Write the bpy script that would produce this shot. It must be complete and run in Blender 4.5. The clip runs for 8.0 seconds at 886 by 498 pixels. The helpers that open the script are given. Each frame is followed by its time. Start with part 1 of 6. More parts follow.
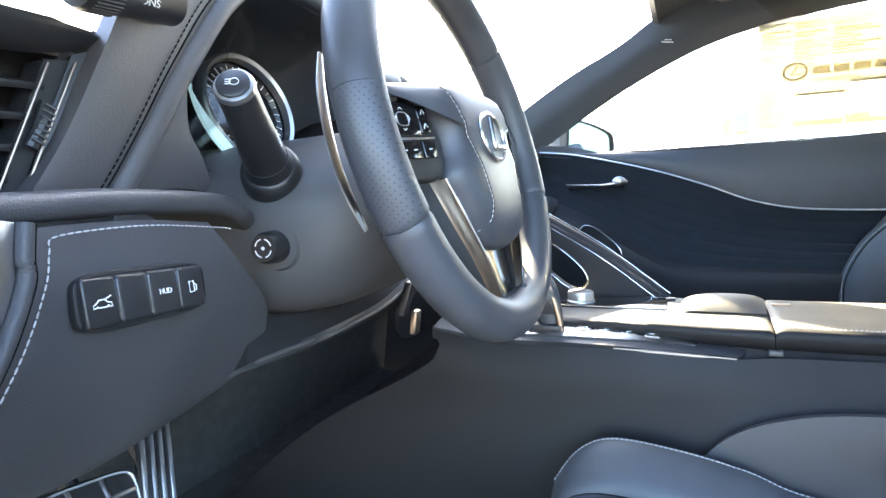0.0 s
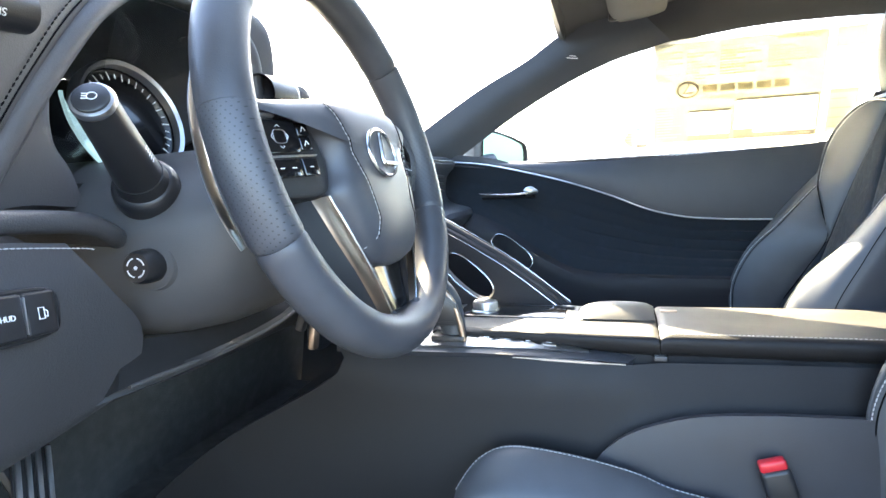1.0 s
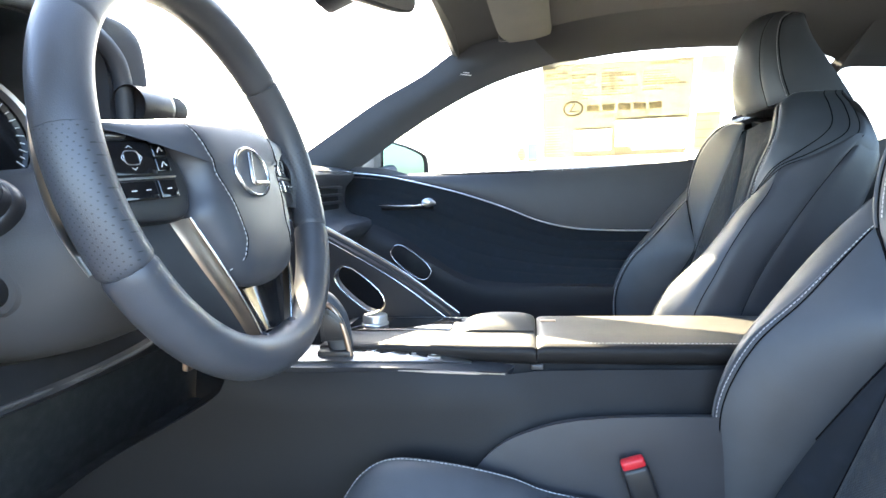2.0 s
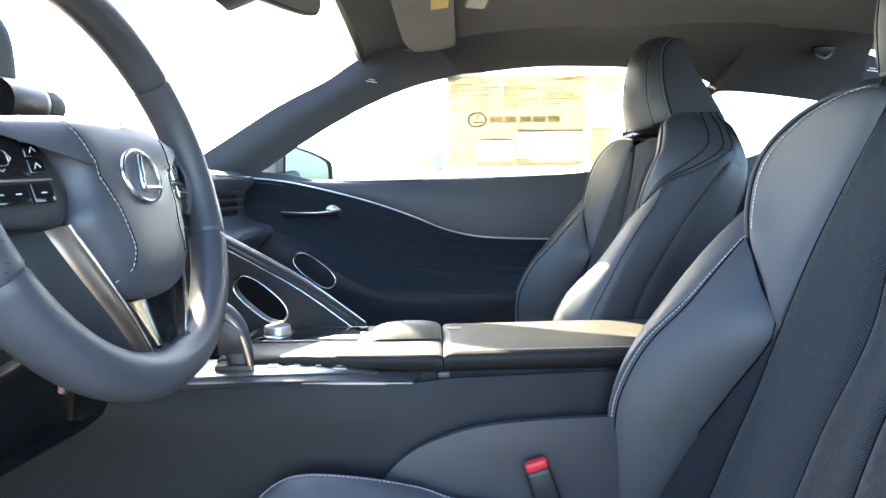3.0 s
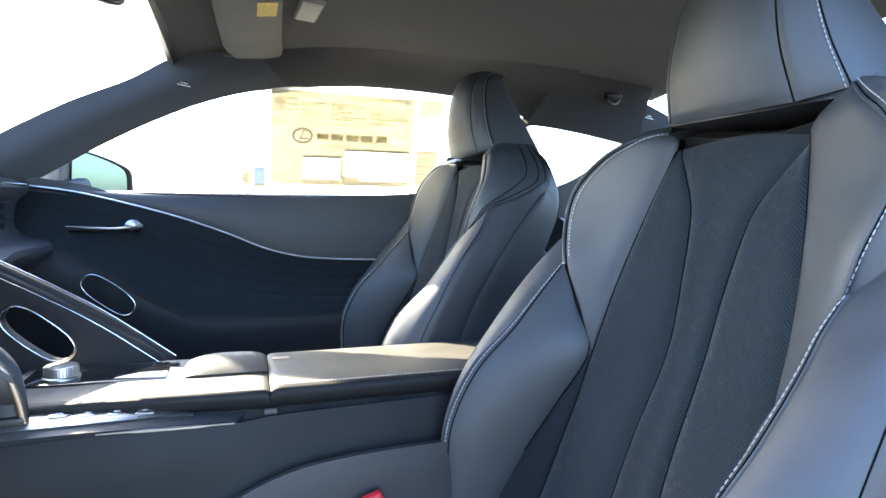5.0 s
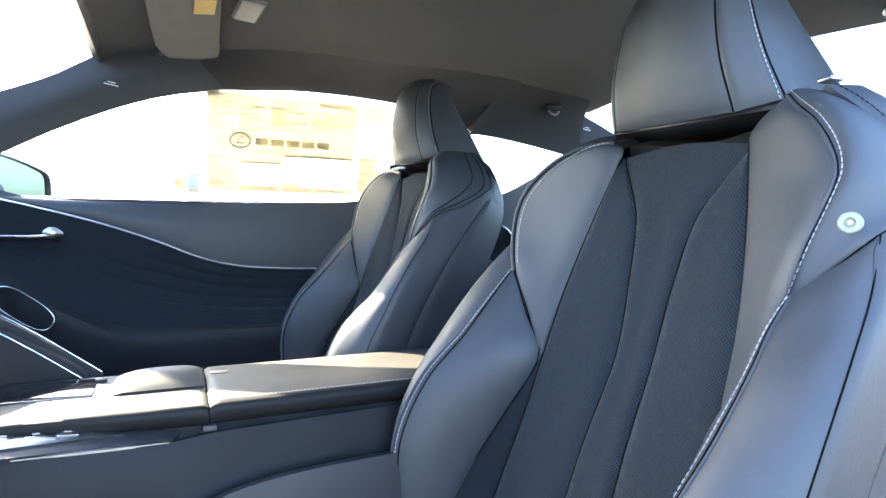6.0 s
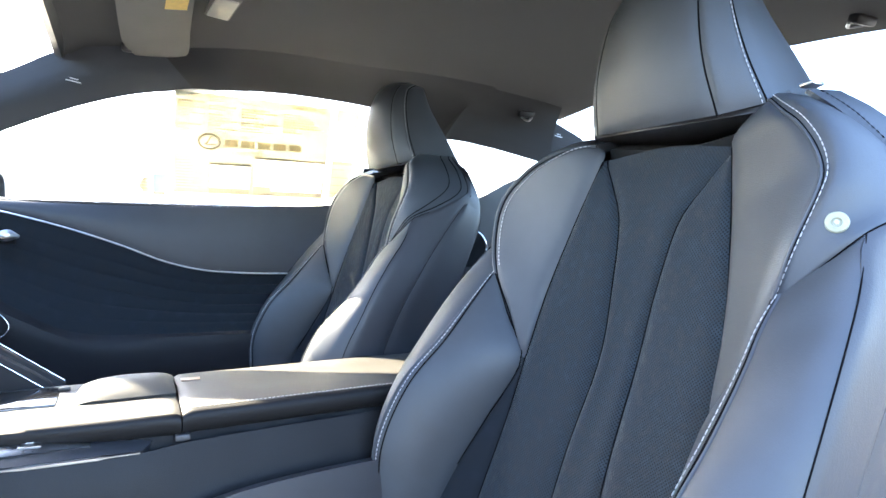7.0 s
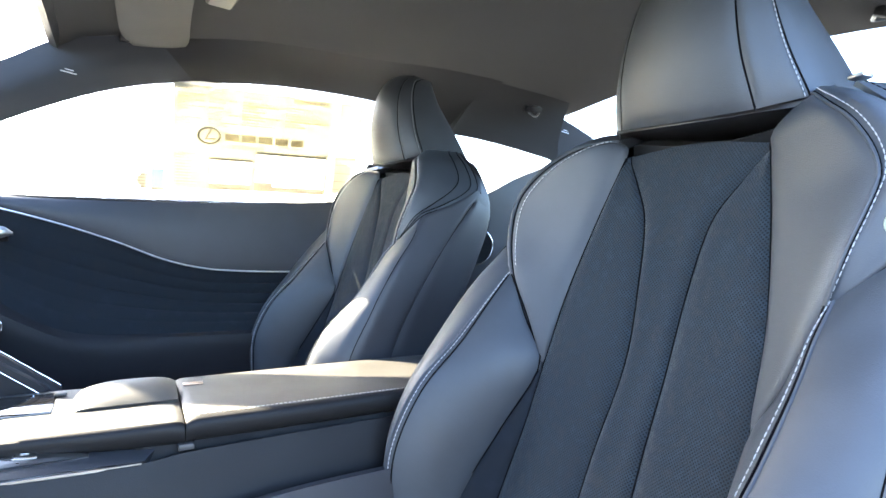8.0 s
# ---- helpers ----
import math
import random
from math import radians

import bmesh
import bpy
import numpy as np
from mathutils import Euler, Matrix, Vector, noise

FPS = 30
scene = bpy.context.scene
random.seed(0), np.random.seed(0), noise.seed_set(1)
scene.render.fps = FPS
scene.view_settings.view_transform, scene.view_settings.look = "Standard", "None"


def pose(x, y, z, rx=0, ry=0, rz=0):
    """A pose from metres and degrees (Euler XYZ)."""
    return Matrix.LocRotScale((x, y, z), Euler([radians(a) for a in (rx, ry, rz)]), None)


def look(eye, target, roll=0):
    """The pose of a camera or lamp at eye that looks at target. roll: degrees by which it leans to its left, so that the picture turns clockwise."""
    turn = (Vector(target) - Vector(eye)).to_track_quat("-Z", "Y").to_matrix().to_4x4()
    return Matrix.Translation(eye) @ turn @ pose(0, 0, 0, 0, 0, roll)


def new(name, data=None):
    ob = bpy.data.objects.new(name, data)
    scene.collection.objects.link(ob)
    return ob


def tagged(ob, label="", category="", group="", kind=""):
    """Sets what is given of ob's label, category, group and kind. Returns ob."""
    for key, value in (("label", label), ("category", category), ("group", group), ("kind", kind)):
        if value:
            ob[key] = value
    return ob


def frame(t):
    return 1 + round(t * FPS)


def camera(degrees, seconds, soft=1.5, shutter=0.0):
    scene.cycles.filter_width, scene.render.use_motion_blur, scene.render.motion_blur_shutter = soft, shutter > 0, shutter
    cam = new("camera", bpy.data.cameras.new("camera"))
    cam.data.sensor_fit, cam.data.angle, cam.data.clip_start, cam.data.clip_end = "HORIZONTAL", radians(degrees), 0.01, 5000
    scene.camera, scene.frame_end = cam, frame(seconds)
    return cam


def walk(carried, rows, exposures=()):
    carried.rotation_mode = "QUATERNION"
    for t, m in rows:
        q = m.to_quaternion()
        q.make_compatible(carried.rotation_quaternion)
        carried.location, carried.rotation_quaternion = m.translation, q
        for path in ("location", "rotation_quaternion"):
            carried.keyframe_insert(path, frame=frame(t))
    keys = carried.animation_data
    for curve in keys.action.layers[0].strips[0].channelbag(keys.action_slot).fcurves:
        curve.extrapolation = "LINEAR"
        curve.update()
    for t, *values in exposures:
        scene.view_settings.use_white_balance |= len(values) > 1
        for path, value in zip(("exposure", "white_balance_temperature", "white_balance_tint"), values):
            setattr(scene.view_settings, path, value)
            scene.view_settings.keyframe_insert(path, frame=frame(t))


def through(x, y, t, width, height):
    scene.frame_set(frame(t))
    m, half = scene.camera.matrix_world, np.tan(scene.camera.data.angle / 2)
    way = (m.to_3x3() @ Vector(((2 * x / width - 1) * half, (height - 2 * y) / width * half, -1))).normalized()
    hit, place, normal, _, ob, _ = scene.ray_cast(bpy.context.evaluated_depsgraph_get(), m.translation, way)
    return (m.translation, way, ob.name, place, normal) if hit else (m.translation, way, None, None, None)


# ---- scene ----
cam = camera(75.0, 8.0)
PATH = [
    (0, (0.036, -0.974, 0.881), (-0.778, 0.837, 0.64), -3.0),
    (0.5, (0.055, -0.962, 0.884), (-0.658, 0.891, 0.645), -2.8),
    (1, (0.078, -0.959, 0.891), (-0.514, 0.936, 0.654), -2.6),
    (1.5, (0.101, -0.958, 0.899), (-0.356, 0.975, 0.664), -2.3),
    (2, (0.127, -0.96, 0.905), (-0.182, 1.002, 0.676), -2.0),
    (3.5, (0.12, -0.947, 0.909), (0.306, 1.034, 0.704), -0.4),
    (4, (0.116, -0.933, 0.915), (0.462, 1.027, 0.723), 0.2),
    (4.5, (0.108, -0.925, 0.915), (0.61, 1.003, 0.745), 0.7),
    (5, (0.102, -0.924, 0.918), (0.74, 0.964, 0.759), 1.1),
    (6.5, (0.083, -0.897, 0.907), (0.988, 0.884, 0.806), 1.4),
    (7, (0.073, -0.888, 0.903), (1.021, 0.871, 0.813), 1.6),
    (7.5, (0.066, -0.869, 0.899), (1.03, 0.88, 0.808), 1.7),
    (8, (0.066, -0.844, 0.905), (1.028, 0.906, 0.803), 1.8),
]
EXPOSURES = [(0, 4.04, 6350, 10), (2, 3.88, 6300, 10), (3.5, 3.64, 6050, 10), (5, 3.52, 5850, 11), (6.5, 3.88, 5900, 12), (8, 3.94, 5900, 12)]
walk(cam, [(t, look(eye, target, roll)) for t, eye, target, roll in PATH], EXPOSURES)

# ---- light ----
SUN = Vector((-0.60, 1.0, 0.80)).normalized()
world = bpy.data.worlds.new("sky")
scene.world = world
world.use_nodes = True
wn = world.node_tree
sky = wn.nodes.new("ShaderNodeTexSky")
sky.sky_type = "NISHITA"
sky.sun_disc = False
sky.sun_elevation = math.asin(SUN.z)
sky.sun_rotation = math.atan2(SUN.x, SUN.y)
sky.air_density, sky.dust_density, sky.ozone_density = 1.0, 2.0, 1.0
wn.nodes["Background"].inputs["Strength"].default_value = 0.15
wn.links.new(sky.outputs[0], wn.nodes["Background"].inputs["Color"])
sun = new("sun", bpy.data.lights.new("sun", "SUN"))
sun.data.energy, sun.data.angle, sun.data.color = 5.0, radians(0.55), (1.0, 0.85, 0.57)
sun.matrix_world = look(SUN * 30, (0, 0, 0))


# ---- materials ----
def material(name, color, rough=0.5, metal=0.0, grain=0.0, grain_size=0.001, wear=0.06, wear_size=0.08, coat=0.0, sheen=0.0, spec=0.5):
    """A surface with fine grain (bump) and slow uneven tone and gloss."""
    m = bpy.data.materials.new(name)
    m.use_nodes = True
    nt = m.node_tree
    b = nt.nodes["Principled BSDF"]
    b.inputs["Metallic"].default_value = metal
    b.inputs["Coat Weight"].default_value = coat
    b.inputs["Sheen Weight"].default_value = sheen
    b.inputs["Specular IOR Level"].default_value = spec
    tc = nt.nodes.new("ShaderNodeTexCoord")
    slow = nt.nodes.new("ShaderNodeTexNoise")
    slow.inputs["Scale"].default_value = 1 / wear_size
    slow.inputs["Detail"].default_value = 6
    nt.links.new(tc.outputs["Object"], slow.inputs["Vector"])
    ramp = nt.nodes.new("ShaderNodeMapRange")
    ramp.inputs["From Min"].default_value, ramp.inputs["From Max"].default_value = 0.3, 0.7
    ramp.inputs["To Min"].default_value, ramp.inputs["To Max"].default_value = 1 - 2 * wear, 1 + 2 * wear
    nt.links.new(slow.outputs["Fac"], ramp.inputs["Value"])
    mul = nt.nodes.new("ShaderNodeVectorMath")
    mul.operation = "SCALE"
    mul.inputs[0].default_value = color
    nt.links.new(ramp.outputs[0], mul.inputs["Scale"])
    nt.links.new(mul.outputs[0], b.inputs["Base Color"])
    rr = nt.nodes.new("ShaderNodeMath")
    rr.operation = "MULTIPLY"
    rr.inputs[1].default_value = rough
    nt.links.new(ramp.outputs[0], rr.inputs[0])
    nt.links.new(rr.outputs[0], b.inputs["Roughness"])
    if grain:
        v = nt.nodes.new("ShaderNodeTexVoronoi")
        v.inputs["Scale"].default_value = 1 / grain_size
        n = nt.nodes.new("ShaderNodeTexNoise")
        n.inputs["Scale"].default_value = 0.35 / grain_size
        n.inputs["Detail"].default_value = 4
        nt.links.new(tc.outputs["Object"], v.inputs["Vector"])
        nt.links.new(tc.outputs["Object"], n.inputs["Vector"])
        add = nt.nodes.new("ShaderNodeMath")
        add.operation = "ADD"
        nt.links.new(v.outputs["Distance"], add.inputs[0])
        nt.links.new(n.outputs["Fac"], add.inputs[1])
        bump = nt.nodes.new("ShaderNodeBump")
        bump.inputs["Strength"].default_value = grain
        bump.inputs["Distance"].default_value = grain_size * 0.4
        nt.links.new(add.outputs[0], bump.inputs["Height"])
        nt.links.new(bump.outputs[0], b.inputs["Normal"])
    return m


def perforate(m, pitch, radius, axes=(1, 2), dark=0.25):
    """Rows of punched holes over a material, in the plane of two object axes."""
    nt = m.node_tree
    b = nt.nodes["Principled BSDF"]
    tc = nt.nodes.new("ShaderNodeTexCoord")
    sep = nt.nodes.new("ShaderNodeSeparateXYZ")
    com = nt.nodes.new("ShaderNodeCombineXYZ")
    nt.links.new(tc.outputs["Object"], sep.inputs[0])
    nt.links.new(sep.outputs[axes[0]], com.inputs[0])
    nt.links.new(sep.outputs[axes[1]], com.inputs[1])
    rot = nt.nodes.new("ShaderNodeVectorRotate")
    rot.rotation_type = "Z_AXIS"
    rot.inputs["Angle"].default_value = radians(45)
    nt.links.new(com.outputs[0], rot.inputs["Vector"])
    v = nt.nodes.new("ShaderNodeTexVoronoi")
    v.voronoi_dimensions = "2D"
    v.inputs["Scale"].default_value = 1 / pitch
    v.inputs["Randomness"].default_value = 0.0
    nt.links.new(rot.outputs[0], v.inputs["Vector"])
    mr = nt.nodes.new("ShaderNodeMapRange")
    mr.inputs["From Min"].default_value, mr.inputs["From Max"].default_value = radius / pitch * 0.75, radius / pitch * 1.15
    mr.inputs["To Min"].default_value, mr.inputs["To Max"].default_value = dark, 1.0
    nt.links.new(v.outputs["Distance"], mr.inputs["Value"])
    old = b.inputs["Base Color"].links[0].from_socket
    mul = nt.nodes.new("ShaderNodeVectorMath")
    mul.operation = "SCALE"
    nt.links.new(old, mul.inputs[0])
    nt.links.new(mr.outputs[0], mul.inputs["Scale"])
    nt.links.new(mul.outputs[0], b.inputs["Base Color"])
    return m


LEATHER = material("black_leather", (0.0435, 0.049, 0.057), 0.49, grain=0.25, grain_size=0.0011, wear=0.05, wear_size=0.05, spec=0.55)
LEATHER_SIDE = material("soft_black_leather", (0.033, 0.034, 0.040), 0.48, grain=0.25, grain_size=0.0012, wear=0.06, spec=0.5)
SUEDE = material("dark_suede", (0.013, 0.016, 0.021), 0.92, grain=0.5, grain_size=0.0008, wear=0.14, wear_size=0.03, sheen=0.12, spec=0.2)
SUEDE_HOLES = perforate(material("perforated_suede", (0.0190, 0.0268, 0.0355), 0.92, grain=0.8, grain_size=0.0010, wear=0.20, wear_size=0.012, sheen=0.12, spec=0.2), 0.0029, 0.0009, (1, 2), 0.25)
RIM_LEATHER = material("wheel_leather", (0.050, 0.052, 0.060), 0.42, grain=0.25, grain_size=0.001, wear=0.06, wear_size=0.04)
RIM_HOLES = perforate(material("perforated_wheel_leather", (0.050, 0.052, 0.060), 0.42, grain=0.25, grain_size=0.001, wear=0.05), 0.0042, 0.00062, (0, 2), 0.28)
# Lower door and brace leather, its colour darkened for the shade down there.
DOOR_LOW_SHADE = material("door_leather_shaded", (0.013, 0.013, 0.016), 0.58, grain=0.25, grain_size=0.0012, wear=0.06, spec=0.3)
# Console leather twice: shade in the dark one, sun warmth in the pad's.
CONSOLE_SHADE = material("console_leather_shaded", (0.0125, 0.0115, 0.0118), 0.58, grain=0.25, grain_size=0.0012, wear=0.06, spec=0.26)
PAD_LIT = material("console_leather_lit", (0.054, 0.051, 0.046), 0.50, grain=0.25, grain_size=0.0011, wear=0.05, wear_size=0.05, spec=0.5)
CHEEK = material("hood_leather", (0.070, 0.065, 0.067), 0.50, grain=0.35, grain_size=0.0013, wear=0.06)
DASH = material("dash_leather", (0.052, 0.052, 0.057), 0.48, grain=0.35, grain_size=0.0013, wear=0.06)
PLASTIC = material("grey_black_plastic", (0.064, 0.062, 0.063), 0.50, grain=0.35, grain_size=0.0009, wear=0.05)
PLASTIC_DARK = material("black_plastic", (0.018, 0.018, 0.020), 0.38, grain=0.2, grain_size=0.0008, wear=0.08)
GLOSS_BLACK = material("piano_black", (0.008, 0.008, 0.009), 0.10, wear=0.1, wear_size=0.02, coat=0.5)
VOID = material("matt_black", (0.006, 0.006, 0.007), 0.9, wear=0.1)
CHROME = material("satin_chrome", (0.72, 0.72, 0.72), 0.22, metal=1.0, wear=0.06, wear_size=0.02)
STRIP = material("matt_chrome", (0.82, 0.82, 0.82), 0.46, metal=1.0, wear=0.05, wear_size=0.02)
ALU = material("brushed_aluminium", (0.55, 0.55, 0.56), 0.34, metal=1.0, grain=0.15, grain_size=0.0006, wear=0.06)
DECK_METAL = material("grey_satin_metal", (0.40, 0.40, 0.40), 0.30, metal=1.0, wear=0.06, wear_size=0.03)
BRONZE = material("dark_satin_metal", (0.34, 0.26, 0.20), 0.34, metal=1.0, wear=0.06, wear_size=0.03)
THREAD = material("pale_thread", (0.42, 0.42, 0.43), 0.8, wear=0.08, wear_size=0.01)
# Black thread; on seam tubes its colour also stands in for groove shade.
THREAD_AND_GROOVE = material("black_thread_and_groove_shade", (0.003, 0.003, 0.004), 0.9, wear=0.08, wear_size=0.01, spec=0.1)
LINING = material("headliner_cloth", (0.046, 0.044, 0.042), 0.95, grain=0.5, grain_size=0.0009, wear=0.05, wear_size=0.2, sheen=0.2, spec=0.2)
PILLAR = material("pillar_cloth", (0.060, 0.064, 0.072), 0.85, grain=0.5, grain_size=0.0009, wear=0.05, wear_size=0.2, sheen=0.2, spec=0.3)
RAIL = material("roof_edge_cloth", (0.043, 0.042, 0.043), 0.9, grain=0.5, grain_size=0.0009, wear=0.05, wear_size=0.2, sheen=0.2, spec=0.25)
VISOR = material("visor_cloth", (0.20, 0.19, 0.175), 0.85, grain=0.3, grain_size=0.0009, wear=0.04)
CARPET = material("black_carpet", (0.075, 0.074, 0.071), 1.0, grain=1.0, grain_size=0.002, wear=0.09, wear_size=0.03, spec=0.1)
PAINT = material("dark_car_paint", (0.03, 0.032, 0.036), 0.25, coat=1.0, wear=0.03)
ASPHALT = material("asphalt", (0.13, 0.125, 0.118), 0.9, grain=1.0, grain_size=0.01, wear=0.15, wear_size=0.6)
RED = material("red_plastic", (0.55, 0.02, 0.03), 0.35, wear=0.05)
YELLOW = material("yellow_label_film", (0.75, 0.52, 0.10), 0.6, wear=0.05, wear_size=0.01)
WHITE = material("white_print", (0.75, 0.75, 0.75), 0.6, wear=0.04, wear_size=0.01)
MIRROR = material("mirror_glass", (0.9, 0.9, 0.9), 0.02, metal=1.0, wear=0.0)
# The dark teal stands in for a landscape reflected in the glass.
LANDSCAPE_MIRROR = material("mirror_glass_landscape_tone", (0.15, 0.23, 0.24), 0.03, metal=1.0, wear=0.02)
LAMP_LENS = material("pale_lamp_plastic", (0.42, 0.40, 0.36), 0.35, wear=0.04, wear_size=0.02)
BRASS = material("cream_plastic_button", (0.30, 0.31, 0.23), 0.4, wear=0.06, wear_size=0.005)


def pane_material(name, tint, gloss):
    m = bpy.data.materials.new(name)
    m.use_nodes = True
    nt = m.node_tree
    nt.nodes.remove(nt.nodes["Principled BSDF"])
    clear, shine = (nt.nodes.new("ShaderNodeBsdf" + k) for k in ("Transparent", "Glossy"))
    mix = nt.nodes.new("ShaderNodeMixShader")
    clear.inputs["Color"].default_value = (*tint, 1)
    shine.inputs["Roughness"].default_value = 0.02
    edge = nt.nodes.new("ShaderNodeLayerWeight")
    edge.inputs["Blend"].default_value = 0.5
    steep = nt.nodes.new("ShaderNodeMath")
    steep.operation = "POWER"
    steep.inputs[1].default_value = 5.0
    amount = nt.nodes.new("ShaderNodeMath")
    amount.operation = "MULTIPLY_ADD"
    amount.inputs[1].default_value = 0.55
    amount.inputs[2].default_value = gloss
    nt.links.new(edge.outputs["Facing"], steep.inputs[0])
    nt.links.new(steep.outputs[0], amount.inputs[0])
    nt.links.new(amount.outputs[0], mix.inputs[0])
    nt.links.new(clear.outputs[0], mix.inputs[1])
    nt.links.new(shine.outputs[0], mix.inputs[2])
    nt.links.new(mix.outputs[0], nt.nodes["Material Output"].inputs["Surface"])
    return m


GLASS = pane_material("window_glass", (0.94, 0.96, 0.95), 0.02)
LENS = pane_material("instrument_lens", (0.9, 0.9, 0.9), 0.05)


def paper_material(name, color, through):
    """Printed paper: light falls through part of it."""
    m = bpy.data.materials.new(name)
    m.use_nodes = True
    nt = m.node_tree
    nt.nodes.remove(nt.nodes["Principled BSDF"])
    front = nt.nodes.new("ShaderNodeBsdfDiffuse")
    back = nt.nodes.new("ShaderNodeBsdfTranslucent")
    mix = nt.nodes.new("ShaderNodeMixShader")
    tc = nt.nodes.new("ShaderNodeTexCoord")
    n = nt.nodes.new("ShaderNodeTexNoise")
    n.inputs["Scale"].default_value = 40
    mr = nt.nodes.new("ShaderNodeMapRange")
    mr.inputs["To Min"].default_value, mr.inputs["To Max"].default_value = 0.9, 1.08
    sc = nt.nodes.new("ShaderNodeVectorMath")
    sc.operation = "SCALE"
    sc.inputs[0].default_value = color
    nt.links.new(tc.outputs["Object"], n.inputs["Vector"])
    nt.links.new(n.outputs["Fac"], mr.inputs["Value"])
    nt.links.new(mr.outputs[0], sc.inputs["Scale"])
    nt.links.new(sc.outputs[0], front.inputs["Color"])
    nt.links.new(sc.outputs[0], back.inputs["Color"])
    mix.inputs[0].default_value = through
    nt.links.new(front.outputs[0], mix.inputs[1])
    nt.links.new(back.outputs[0], mix.inputs[2])
    nt.links.new(mix.outputs[0], nt.nodes["Material Output"].inputs["Surface"])
    return m


PAPER = paper_material("white_paper", (0.81, 0.80, 0.745), 0.72)
PAPER_TAN = paper_material("tan_printed_paper", (0.558, 0.548, 0.492), 0.71)
PRINT = paper_material("brown_print", (0.46, 0.435, 0.37), 0.73)
PRINT_MARK = paper_material("olive_print", (0.68, 0.63, 0.50), 0.85)
PRINT_FINE = paper_material("fine_tan_print", (0.86, 0.83, 0.74), 0.87)
PRINT_BLUE = paper_material("blue_print", (0.44, 0.52, 0.63), 0.60)


# ---- building helpers ----
ORIGIN = {}


def thing(name, loc, label, category, group="", kind=""):
    ob = new(name)
    ob.location = loc
    ob.empty_display_size = 0.05
    ORIGIN[ob] = Vector(loc)
    return tagged(ob, label, category, group, kind)


def solid(name, geo, mat, parent=None, label="", smooth=True):
    """One mesh object from (vertices, faces), as a part of a thing or by itself."""
    verts, faces = geo
    o = ORIGIN[parent] if parent else Vector((0, 0, 0))
    me = bpy.data.meshes.new(name)
    me.from_pydata([tuple(float(c) - o[i] for i, c in enumerate(v)) for v in verts], [], [tuple(int(i) for i in f) for f in faces])
    if smooth:
        me.polygons.foreach_set("use_smooth", [True] * len(me.polygons))
        me.set_sharp_from_angle(angle=radians(40))
    me.materials.append(mat)
    ob = new(name, me)
    if parent:
        ob.parent = parent
    ORIGIN[ob] = o
    if label:
        ob["label"] = label
    return ob


def join(*geos):
    verts, faces = [], []
    for v, f in geos:
        k = len(verts)
        verts += list(v)
        faces += [tuple(i + k for i in q) for q in f]
    return verts, faces


def moved(geo, m):
    return [tuple(m @ Vector(v)) for v in geo[0]], geo[1]


def curve(pts, n, closed=False):
    """A smooth line through a few points, with n points at even steps."""
    p = np.array(pts, float)
    if len(p) == 2:
        return p[0] + np.linspace(0, 1, n)[:, None] * (p[1] - p[0])
    q = np.vstack([p[-1], p, p[0], p[1]]) if closed else np.vstack([2 * p[0] - p[1], p, 2 * p[-1] - p[-2]])
    out = []
    for a, b, c, d in zip(q[:-3], q[1:-2], q[2:-1], q[3:]):
        for t in np.linspace(0, 1, 12, endpoint=False):
            out.append(0.5 * (2 * b + (c - a) * t + (2 * a - 5 * b + 4 * c - d) * t * t + (3 * b - a - 3 * c + d) * t ** 3))
    if not closed:
        out.append(p[-1])
    else:
        out.append(out[0])
    out = np.array(out)
    s = np.r_[0, np.cumsum(np.linalg.norm(np.diff(out, axis=0), axis=1))]
    at = np.linspace(0, s[-1], n, endpoint=not closed)
    return np.column_stack([np.interp(at, s, out[:, k]) for k in range(out.shape[1])])


def cross_curves(lines, nu, nv):
    lines = [curve(l, nv) for l in lines]
    return np.array([curve([l[j] for l in lines], nu) for j in range(nv)]).transpose(1, 0, 2)


def normals(g):
    du, dv = np.gradient(g, axis=0), np.gradient(g, axis=1)
    n = np.cross(du, dv)
    return n / np.maximum(np.linalg.norm(n, axis=2, keepdims=True), 1e-9)


def pillow(lines, nu=14, nv=40, puff=0.004, out=(1, 0, 0), power=6):
    """A padded panel between lines: its grid of points and the normals, which point to the side 'out'."""
    g = cross_curves(lines, nu, nv)
    n = normals(g)
    if (n.reshape(-1, 3) @ np.array(out, float)).mean() < 0:
        n = -n
    u, v = np.abs(2 * np.linspace(0, 1, nu) - 1) ** power, np.abs(2 * np.linspace(0, 1, nv) - 1) ** (power * 2)
    g = g + n * (puff * (1 - u)[:, None] * (1 - v)[None])[..., None]
    m = normals(g)
    m *= np.sign((m * n).sum(axis=2, keepdims=True) + 1e-9)
    return g, m


def slab(gn, thick=0.008):
    """The closed body of a grid, thickened against its normals."""
    g, n = gn
    nu, nv = g.shape[:2]
    verts = [*g.reshape(-1, 3), *(g - n * thick).reshape(-1, 3)]
    k = nu * nv
    faces = []
    mid_u, mid_v = nu // 2, nv // 2
    flip = np.cross(g[mid_u, mid_v] - g[mid_u - 1, mid_v], g[mid_u, mid_v] - g[mid_u, mid_v - 1]) @ n[mid_u, mid_v] < 0
    for i in range(nu - 1):
        for j in range(nv - 1):
            a, b, c, d = i * nv + j, (i + 1) * nv + j, (i + 1) * nv + j + 1, i * nv + j + 1
            faces += [(a, b, c, d), (d + k, c + k, b + k, a + k)]
    rim = [i * nv for i in range(nu)] + [(nu - 1) * nv + j for j in range(1, nv)] + [i * nv + nv - 1 for i in range(nu - 2, -1, -1)] + [j for j in range(nv - 2, 0, -1)]
    for a, b in zip(rim, rim[1:] + rim[:1]):
        faces.append((b, a, a + k, b + k))
    if flip:
        faces = [f[::-1] for f in faces]
    return verts, faces


